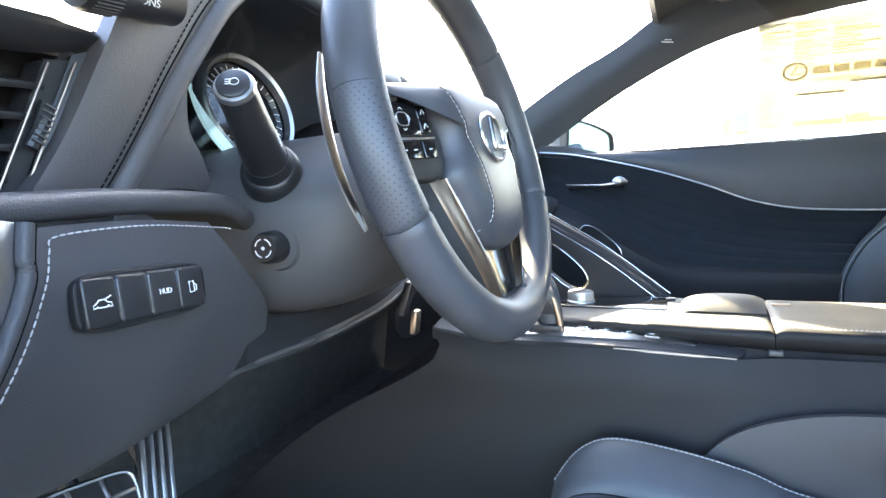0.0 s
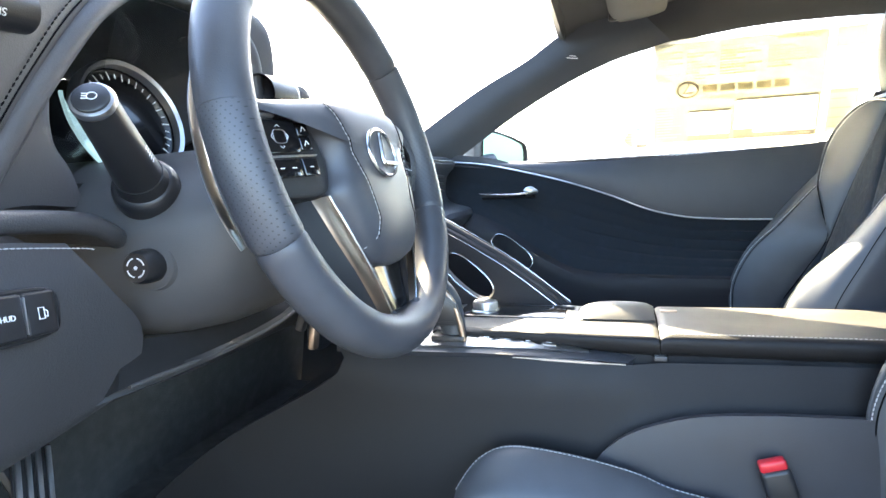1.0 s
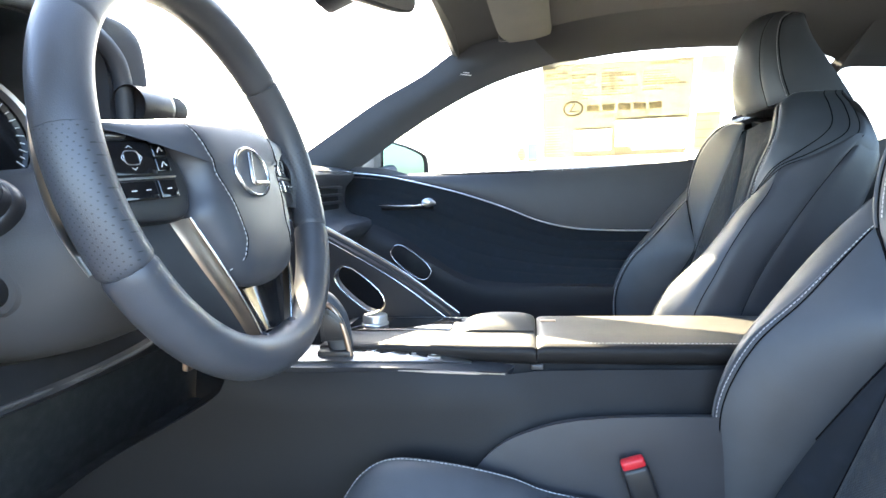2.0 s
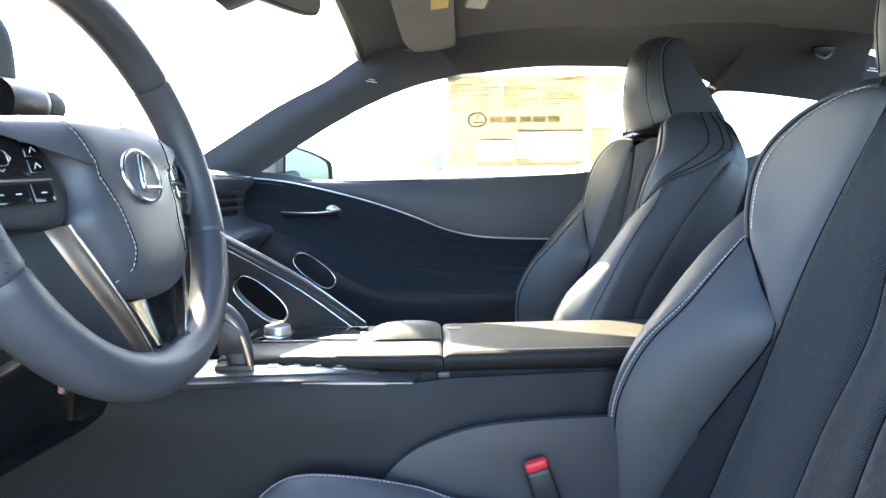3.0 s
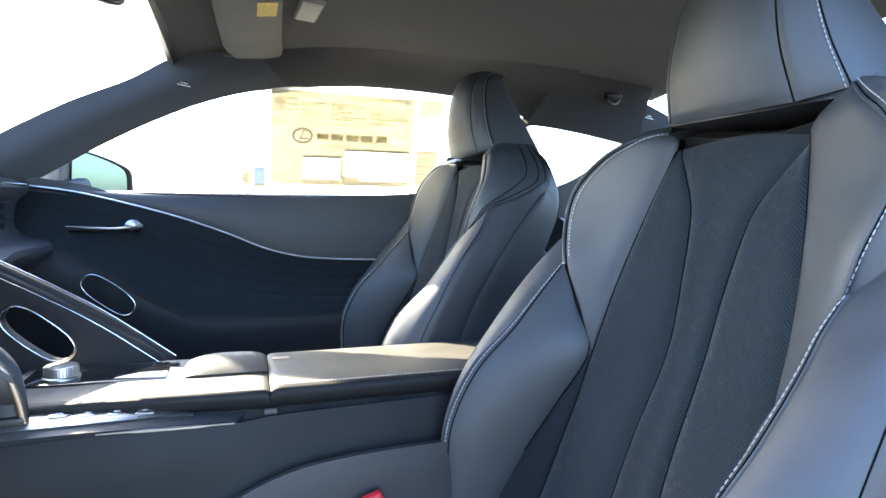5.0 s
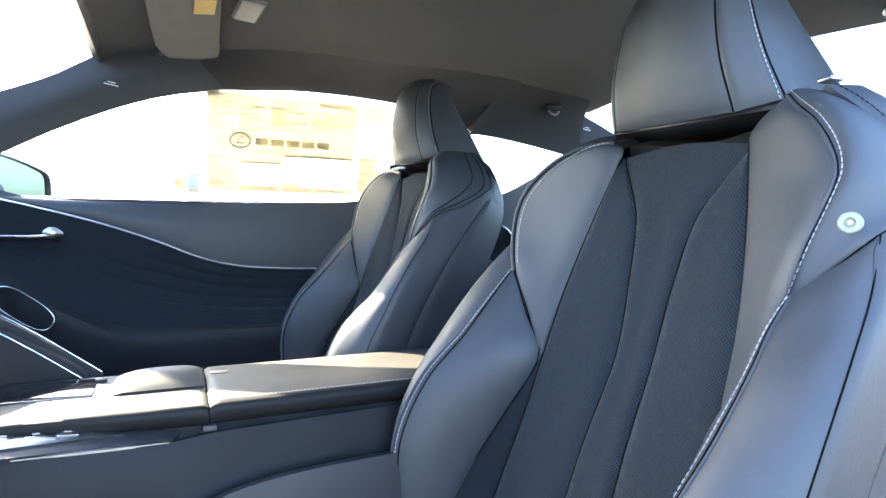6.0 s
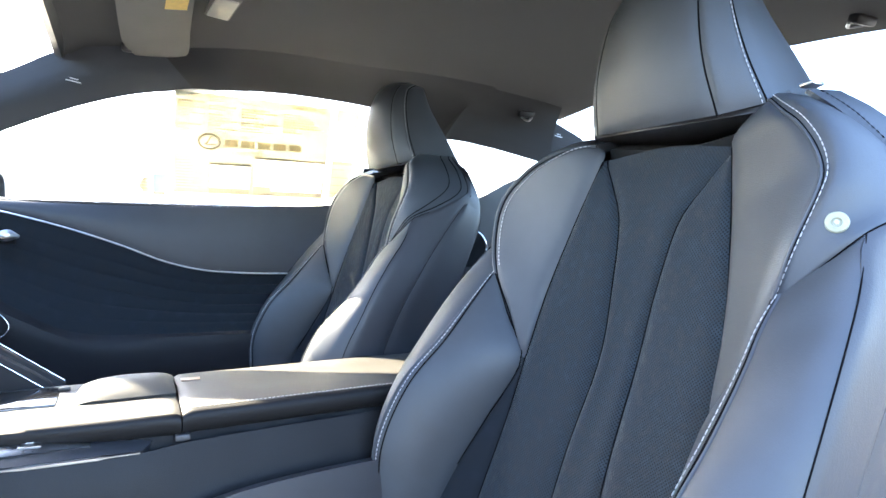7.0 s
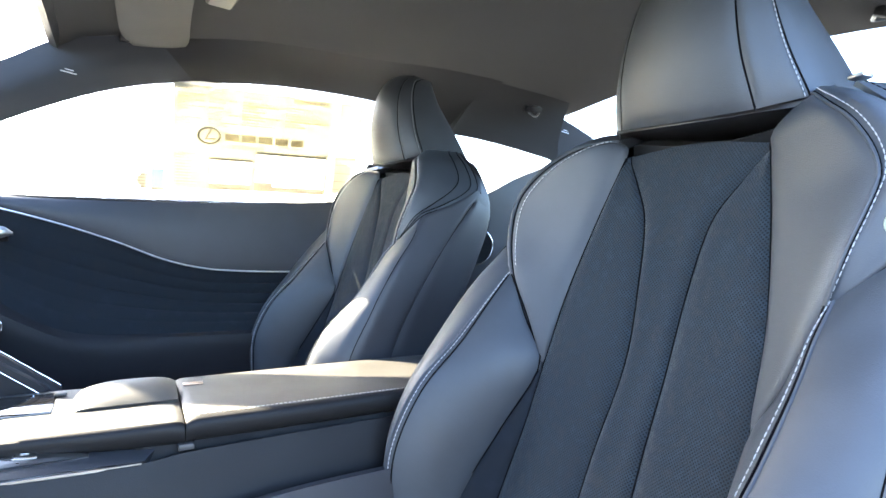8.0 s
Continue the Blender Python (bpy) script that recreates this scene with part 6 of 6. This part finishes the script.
def gear_selector():
    g = thing("gear_selector", (-0.185, -0.108, 0.64), "black leather gear selector with a satin metal arch", "gear selector")
    bar = curve([(-0.166, -0.100, 0.642), (-0.172, -0.100, 0.672), (-0.182, -0.100, 0.702), (-0.198, -0.100, 0.722), (-0.220, -0.100, 0.726)], 24)
    solid("selector_grip", tube(bar + np.array([-0.010, 0, 0]), np.r_[np.linspace(0.018, 0.024, 12), np.linspace(0.024, 0.021, 12)], 20, side=(0, 1, 0), flat=0.85), LEATHER, g, "black leather grip")
    solid("selector_arch", tube(bar + np.array([0.008, -0.015, -0.001]), 0.0048, 10, side=(0, 1, 0)), BRONZE, g, "satin metal arch")
    solid("selector_plate", prism([(-0.045, -0.03), (0.012, -0.03), (0.008, 0.02), (-0.02, 0.045), (-0.05, 0.05)], 0.006, facing((-0.172, -0.118, 0.686), (0.25, -1, 0)) @ Matrix.Scale(0.66, 4), 0.002), PLASTIC_DARK, g, "black side plate")
    solid("selector_inlay", prism([(-0.036, -0.02), (0.003, -0.02), (0.0, 0.015), (-0.022, 0.034), (-0.04, 0.038)], 0.003, facing((-0.1715, -0.1208, 0.686), (0.25, -1, 0)) @ Matrix.Scale(0.66, 4), 0.001), PLASTIC_DARK, g)
    solid("selector_foot", box((0.055, 0.04, 0.012), pose(-0.184, -0.102, 0.644), 0.004), PLASTIC_DARK, g)
    return g


gear_selector()


def belt_buckle(loc):
    b = thing("belt_buckle", loc, "black seat belt buckle with a red release button", "seat belt buckle", "belt buckles")
    m = Matrix.Translation(loc) @ pose(0, 0, 0, 0, -18, 0)
    solid("buckle_body", box((0.036, 0.022, 0.075), m @ pose(0, 0, -0.042), 0.006, 3), PLASTIC_DARK, b, "black plastic buckle body")
    solid("release_button", box((0.032, 0.016, 0.014), m @ pose(0, 0, 0.0), 0.004, 3), RED, b, "red release button")
    solid("buckle_stalk", box((0.024, 0.008, 0.16), m @ pose(0, 0, -0.15), 0.002), PLASTIC_DARK, b)
    return b


belt_buckle((0.255, -0.190, 0.520))


# ---- roof things ----
def sun_visor():
    v = thing("sun_visor", (0.11, 0.37, 1.255), "grey cloth sun visor folded up with a yellow label", "sun visor")
    g = pillow([[(0.046, 0.12, 1.246), (0.050, 0.34, 1.246), (0.057, 0.46, 1.244), (0.080, 0.530, 1.240)], [(0.105, 0.115, 1.252), (0.11, 0.34, 1.252), (0.115, 0.49, 1.247), (0.12, 0.535, 1.243)], [(0.160, 0.12, 1.260), (0.170, 0.34, 1.258), (0.178, 0.48, 1.253), (0.165, 0.530, 1.247)]], 14, 30, 0.006, (0, 0, -1), 3)
    solid("visor_board", slab(g, 0.014), VISOR, v, "grey cloth board")
    solid("warning_label", box((0.034, 0.075, 0.0012), Matrix.Translation((0.136, 0.160, 1.2485)) @ pose(0, 0, 0, 0, -8, 0), 0), YELLOW, v, "yellow printed label")
    solid("visor_hinge", tube(curve([(0.050, 0.125, 1.250), (0.050, 0.09, 1.266)], 6), 0.007, 10), PLASTIC_DARK, v)
    solid("visor_clip", box((0.02, 0.016, 0.02), pose(0.062, 0.500, 1.250), 0.004), PLASTIC_DARK, v, "black visor clip")
    return v


sun_visor()
lamp = thing("vanity_lamp", (0.213, 0.222, 1.278), "small pale roof lamp above the sun visor", "roof lamp")
solid("lamp_bezel", box((0.046, 0.105, 0.008), pose(0.213, 0.222, 1.276, -2, 3, 4), 0.003), VISOR, lamp)
solid("lamp_lens", box((0.038, 0.096, 0.006), pose(0.213, 0.222, 1.2725, -2, 3, 4), 0.003), LAMP_LENS, lamp, "pale plastic lamp lens")


def interior_mirror():
    m = thing("rear_view_mirror", (-0.10, -0.07, 1.19), "black frameless rear view mirror under the windscreen top", "rear view mirror")
    p = facing((-0.105, -0.085, 1.205), (0.86, -0.45, -0.12)) @ Matrix.Scale(0.88, 4)
    solid("mirror_housing", dome(oval(0.118, 0.034, 56, 4.5), [(0.75, -0.034), (0.92, -0.026), (1.0, -0.010), (1.0, 0.0), (0.97, 0.004)], p), PLASTIC_DARK, m, "black mirror housing")
    solid("mirror_glass", prism(oval(0.112, 0.030, 56, 4.5), 0.003, p @ pose(0, 0, 0.0055)), MIRROR, m, "mirror glass")
    solid("mirror_arm", tube(curve([(-0.125, -0.075, 1.212), (-0.145, -0.03, 1.222), (-0.165, 0.0, 1.226)], 10), 0.012, 10), PLASTIC_DARK, m)
    solid("mirror_foot", box((0.10, 0.07, 0.02), pose(-0.17, 0.0, 1.222, 0, -20, 0), 0.008), PLASTIC_DARK, m, "black sensor box")
    return m


interior_mirror()


def door_mirror():
    d = thing("door_mirror", (-0.29, 0.82, 0.93), "outside mirror on the passenger door", "door mirror")
    p = facing((-0.292, 0.855, 0.968), (0.90, -0.42, 0.0)) @ Matrix.Scale(1.36, 4)
    shape = curve([(-0.104, -0.040), (-0.102, 0.010), (-0.094, 0.044), (-0.060, 0.052), (0.02, 0.042), (0.084, 0.026), (0.102, 0.014), (0.106, -0.010), (0.104, -0.042), (0.090, -0.050), (0.0, -0.050), (-0.090, -0.048)], 72, True)
    solid("mirror_shell", dome([tuple(q) for q in shape], [(0.35, -0.085), (0.7, -0.07), (0.92, -0.04), (1.0, 0.0), (1.0, 0.012), (0.93, 0.014), (0.92, 0.004)], p), PLASTIC, d, "dark grey mirror shell")
    solid("mirror_glass", prism([(x * 0.76 + 0.012, y * 0.88) for x, y in shape], 0.003, p @ pose(0, 0, 0.0065)), LANDSCAPE_MIRROR, d, "mirror glass")
    solid("mirror_foot", tube(curve([(-0.30, 0.80, 0.945), (-0.33, 0.74, 0.935), (-0.36, 0.70, 0.93)], 8), 0.02, 12), PLASTIC_DARK, d)
    return d


door_mirror()


# ---- papers on the passenger's window ----
def on_glass(x, z, lift=0.0):
    s = math.sqrt(1 + 0.33 ** 2)
    return Matrix.Translation((x, glass_y(z) - 0.004 - lift / s, z - lift * 0.33 / s)) @ facing((0, 0, 0), (0, -1, -0.33))


def sheet(name, x0, x1, z0, z1, mat, parent, lift=0.0, thick=0.0004):
    h = (z1 - z0) * math.sqrt(1 + 0.33 ** 2)
    return solid(name, box((abs(x1 - x0), h, thick), on_glass((x0 + x1) / 2, (z0 + z1) / 2, lift), 0), mat, parent, smooth=False)


def border(x0, x1, z0, z1, parent, w=0.0018):
    """A thin printed border: four bars."""
    for a, b, c, d in ((x0, x1, z0, z0 + w), (x0, x1, z1 - w, z1), (x0, x0 + w, z0 + w, z1 - w), (x1 - w, x1, z0 + w, z1 - w)):
        sheet("print_border", a, b, c, d, PRINT_MARK, parent, 0.0010)


def window_sticker():
    p = thing("window_sticker", (0.34, 0.63, 0.96), "large printed price sheet stuck inside the side window", "window sticker")
    sheet("paper", 0.157, 0.535, 0.936, 1.200, PAPER, p)
    rnd = random.Random(4)
    # tinted fields, with white boxes left between them
    for x0, x1, z0, z1 in ((0.160, 0.527, 1.098, 1.190), (0.160, 0.230, 0.962, 1.098), (0.230, 0.527, 1.052, 1.098), (0.230, 0.240, 0.962, 1.052), (0.336, 0.346, 0.962, 1.052), (0.240, 0.336, 1.030, 1.052), (0.522, 0.527, 0.962, 1.052)):
        sheet("paper_field", x0, x1, z0, z1, PAPER_TAN, p, 0.0005)
    # fine print, as bars
    for i in range(13):
        z = 1.182 - i * 0.0062
        for x0, x1 in ((0.166, 0.226), (0.232, 0.300), (0.306, 0.400), (0.408, 0.520)):
            if x0 > 0.4 and i < 3:
                continue
            if rnd.random() < 0.8:
                e = x0 + (x1 - x0) * rnd.uniform(0.35, 0.98)
                sheet("print_bar", x0, e, z, z + (0.0026 if rnd.random() < 0.6 else 0.0042), PRINT_FINE, p, 0.0010)
    for i in range(11):
        z = 1.040 - i * 0.0068
        sheet("print_bar", 0.166, 0.168 + rnd.uniform(0.03, 0.058), z, z + 0.0026, PRINT_FINE, p, 0.0010)
    for x0, x1, z0, z1 in ((0.240, 0.336, 1.030, 1.035), (0.346, 0.522, 1.050, 1.056), (0.240, 0.336, 0.962, 0.976), (0.346, 0.522, 0.962, 0.974), (0.346, 0.390, 0.974, 0.984)):
        sheet("print_block", x0, x1, z0, z1, PRINT, p, 0.0010)
    for i in range(6):
        x = 0.354 + i * 0.027
        sheet("print_bar", x, x + 0.012 + 0.008 * rnd.random(), 0.998, 1.002, PRINT, p, 0.0010)
        sheet("print_bar", x, x + 0.014 + 0.008 * rnd.random(), 1.030 + 0.006 * (i % 2), 1.0335 + 0.006 * (i % 2), PRINT_FINE, p, 0.0010)
    for i in range(4):
        sheet("print_bar", 0.246, 0.300 + 0.03 * rnd.random(), 0.984 + i * 0.010, 0.9862 + i * 0.010, PRINT_FINE, p, 0.0010)
    border(0.1585, 0.5285, 0.9605, 1.1915, p)
    border(0.2385, 0.3375, 0.9605, 1.0365, p)
    border(0.3445, 0.5235, 0.9605, 1.0575, p)
    sheet("print_bar", 0.3455, 0.5225, 1.0085, 1.0105, PRINT_MARK, p, 0.0010)
    # emblem and word mark, as plain shapes
    for place, scale in (((0.236, 1.084), 1.0), ((0.505, 1.182), 0.36)):
        ring = on_glass(*place, 0.0012) @ Matrix.Scale(scale, 4)
        solid("badge_shape", tube([ring @ Vector((x, y, 0)) for x, y in oval(0.0235, 0.0185, 40)], 0.0025 * scale, 6, True), PRINT_MARK, p)
        solid("badge_shape", tube([ring @ Vector(q) for q in ((0.004, 0.014, 0), (-0.008, -0.007, 0), (0.014, -0.007, 0))], 0.0025 * scale, 6), PRINT_MARK, p)
    for i in range(5):
        sheet("mark_block", 0.271 + i * 0.039, 0.303 + i * 0.039, 1.0755, 1.0925, PRINT_MARK, p, 0.0012)
        sheet("mark_block", 0.425 + i * 0.0135, 0.436 + i * 0.0135, 1.179, 1.186, PRINT_MARK, p, 0.0012)
    lettering("price_text", "EXPERIENCE", 0.0135, on_glass(0.365, 1.0625, 0.0014) @ pose(-0.04, 0, 0), PRINT, p, 0.0002, True)
    lettering("economy_text", "19", 0.020, on_glass(0.488, 1.034, 0.0014), PRINT, p, 0.0002, True)
    return p


window_sticker()
second = thing("window_sticker", (0.58, 0.62, 0.98), "narrow printed sheet stuck inside the side window", "window sticker")
sheet("paper", 0.538, 0.612, 0.945, 1.200, PAPER, second)
for x0, x1, z0, z1 in ((0.545, 0.602, 1.150, 1.190), (0.545, 0.602, 0.966, 1.052)):
    sheet("paper_field", x0, x1, z0, z1, PAPER_TAN, second, 0.0005)
for i in range(10):
    sheet("print_bar", 0.549, 0.58 + 0.002 * (i * 7 % 9), 0.975 + i * 0.007, 0.9776 + i * 0.007, PRINT if i % 3 == 0 else PAPER_TAN, second, 0.0010)
    sheet("print_bar", 0.549, 0.575 + 0.003 * (i * 5 % 9), 1.068 + i * 0.0075, 1.0706 + i * 0.0075, PRINT_FINE, second, 0.0010)
sheet("print_block", 0.545, 0.602, 1.052, 1.060, PRINT, second, 0.0010)
border(0.5435, 0.6035, 0.9645, 1.0615, second)
border(0.5435, 0.6035, 1.0650, 1.1915, second)
decal = thing("window_decal", (0.11, 0.65, 0.95), "small blue and yellow square sticker on the side window", "sticker")
sheet("paper", 0.085, 0.143, 0.952, 1.002, PAPER, decal)
sheet("paper_field", 0.116, 0.143, 0.960, 1.002, PRINT_BLUE, decal, 0.0005)
sheet("paper_field", 0.116, 0.143, 0.952, 0.960, PRINT, decal, 0.0005)
for i, half in enumerate((0.008, 0.013, 0.015, 0.013, 0.008)):
    sheet("paper_field", 0.101 - half, 0.101 + half, 0.956 + i * 0.007, 0.963 + i * 0.007, PAPER_TAN, decal, 0.0005)
    sheet("print_bar", 0.101 - half, 0.101 + half * 0.2, 0.958 + i * 0.007, 0.9605 + i * 0.007, PRINT, decal, 0.0010)


# ---- belt guide on the driver's outer shoulder ----
def belt_guide(side, seat_y, dx):
    g = thing("belt_guide", (0.66 + dx, seat_y + side * 0.25, 0.95), "dark leather belt guide strap buttoned to the seat shoulder", "belt guide", "belt guides")
    y = lambda s: seat_y + side * s
    a = [(0.640 + dx, y(0.172), 1.041), (0.640 + dx, y(0.212), 1.006), (0.642 + dx, y(0.253), 0.954), (0.630 + dx, y(0.265), 0.914)]
    b = [(0.685 + dx, y(0.178), 1.044), (0.685 + dx, y(0.222), 1.010), (0.688 + dx, y(0.262), 0.960), (0.672 + dx, y(0.274), 0.918)]
    strap = pillow([a, b], 12, 40, 0.003, (0, side, 0.4), 4)
    part = solid("strap", slab(strap, 0.005), LEATHER, g, "dark leather strap")
    solid("stitching", stitches((strap[0] + strap[1] * 0.001)[2], 0.006, 0.004, 0.0006), THREAD_AND_GROOVE, part)
    if side > 0:
        return g
    solid("strap_clip", box((0.020, 0.014, 0.004), pose(0.650 + dx, y(0.170), 1.046, side * 10, 0, 0), 0.002), ALU, g, "chrome strap clip")
    m = facing((0.5755 + dx, y(0.2385), 0.9125), (-0.90, side * 0.40, 0.10))
    solid("snap_button", turned([(0.0088, -0.006), (0.0088, 0.0005), (0.0078, 0.0016), (0.0040, 0.0018), (0.003, -0.0004), (0.0, -0.0004)], m), BRASS, g, "pale round snap button")
    solid("button_pin", turned([(0.0016, -0.001), (0.0016, 0.0006), (0.0, 0.0010)], m, 16), ALU, g)
    return g


belt_guide(-1, YC, 0.0)
belt_guide(1, 0.388, -0.03)


# ---- rear of the cabin ----
def rear_seat(y):
    r = thing("rear_bucket", (1.1, y, 0.4), "black leather rear bucket seat in shade", "car seat", "rear seats")
    solid("cushion", slab(pillow([[(0.85, y - 0.2, 0.45), (1.2, y - 0.2, 0.42)], [(0.84, y, 0.44), (1.2, y, 0.40)], [(0.85, y + 0.2, 0.45), (1.2, y + 0.2, 0.42)]], 14, 16, 0.02, (0, 0, 1), 3), 0.12), LEATHER_SIDE, r)
    solid("backrest", slab(pillow([[(1.18, y - 0.21, 0.44), (1.30, y - 0.2, 0.86)], [(1.21, y, 0.42), (1.32, y, 0.88)], [(1.18, y + 0.21, 0.44), (1.30, y + 0.2, 0.86)]], 14, 16, 0.02, (-1, 0, 0), 3), 0.08), LEATHER_SIDE, r)
    return r


rear_seat(0.30)
rear_seat(-0.30)
speaker = thing("rear_speaker", (0.905, 0.52, 0.835), "round speaker with a thin chrome ring beside the rear seat", "speaker")
m = facing((0.905, 0.505, 0.835), (-0.25, -1, 0))
solid("speaker_cone", turned([(0.05, 0), (0.049, 0.004), (0, 0.002)], m), VOID, speaker)
solid("speaker_ring", tube([m @ Vector((0.052 * math.cos(w), 0.052 * math.sin(w), 0.004)) for w in np.linspace(0, 2 * math.pi, 40, endpoint=False)], 0.0022, 8, True), CHROME, speaker, "thin chrome ring")
def coat_hook(loc, turn):
    h = thing("coat_hook", loc, "small black folding coat hook under the roof", "coat hook", "coat hooks")
    m = Matrix.Translation(loc) @ pose(0, 0, 0, *turn)
    solid("hook_plate", box((0.05, 0.02, 0.018), m, 0.005), PLASTIC_DARK, h)
    solid("hook_arm", tube([m @ Vector(p) for p in curve([(-0.017, -0.008, -0.008), (0, -0.020, -0.015), (0.017, -0.008, -0.008)], 10)], 0.0032, 8), DECK_METAL, h, "small metal hook")


coat_hook((1.069, 0.480, 1.223), (25, 0, -8))
coat_hook((1.165, -0.342, 1.268), (-25, 0, 172))


# ---- pedals ----
def pedal(loc, wide, tall, ribs, name, label, roll=0):
    p = thing(name, loc, label, "pedal", "pedals")
    m = facing(loc, (0.86, -0.1, 0.5)) @ pose(0, 0, 0, 0, 0, roll)
    solid("pedal_plate", box((wide, tall, 0.010), m, 0.004), PLASTIC_DARK, p, "black rubber plate")
    for i in range(ribs):
        x = (i - (ribs - 1) / 2) * wide / ribs
        solid("pedal_rib", box((wide / ribs * 0.55, tall * 0.92, 0.006), m @ pose(x, 0, 0.007), 0.002), ALU, p, "brushed metal rib")
    if not ribs:
        # bright outline and two bars round rubber fields
        solid("pedal_outline", tube([m @ Vector((x, y, 0.006)) for x, y in oval(wide * 0.46, tall * 0.44, 48, 5)], 0.0022, 8, True), ALU, p, "brushed metal outline")
        for x in (-wide * 0.16, wide * 0.17):
            solid("pedal_bar", box((0.006, tall * 0.86, 0.004), m @ pose(x, 0, 0.006, 0, 0, 8), 0.001), ALU, p, "brushed metal bar")
        solid("pedal_bar", box((wide * 0.90, 0.006, 0.004), m @ pose(0, 0.002, 0.0065, 0, 0, 2), 0.001), ALU, p, "brushed metal bar")
    solid("pedal_arm", tube([Vector(loc) + Vector((-0.02, 0, 0)), Vector(loc) + Vector((-0.12, 0, 0.13))], 0.012, 8), PLASTIC_DARK, p)
    return p


pedal((-0.735, -0.388, 0.46), 0.055, 0.16, 4, "accelerator_pedal", "long ribbed metal accelerator pedal", -18)
pedal((-0.70, -0.515, 0.472), 0.13, 0.075, 0, "brake_pedal", "wide black rubber brake pedal with metal outline", -6)


# ---- small printed marks ----
for at_place, look_way, name in (((-0.0354, 0.5485, 1.1788), (0.139, -0.744, -0.654), "airbag_mark"), ((1.232, 0.5315, 1.183), (-0.02, -1, 0), "airbag_mark")):
    mark = thing(name, at_place, "small pale embossed marking on the dark pillar trim", "marking", "airbag marks")
    m = facing(at_place, look_way) @ pose(0, 0, 0, 0, 0, -8)
    solid("mark_line", box((0.016, 0.0022, 0.0008), m @ pose(0, 0.003, 0.001), 0), WHITE, mark)
    solid("mark_line", box((0.028, 0.0026, 0.0008), m @ pose(0, -0.003, 0.001), 0), WHITE, mark)
note = thing("window_note", (0.08, 0.64, 1.045), "single line of small print on the side window", "sticker")
for i in range(6):
    sheet("print_bar", 0.048 + i * 0.0145, 0.060 + i * 0.0145, 1.0435, 1.0465, PRINT, note)
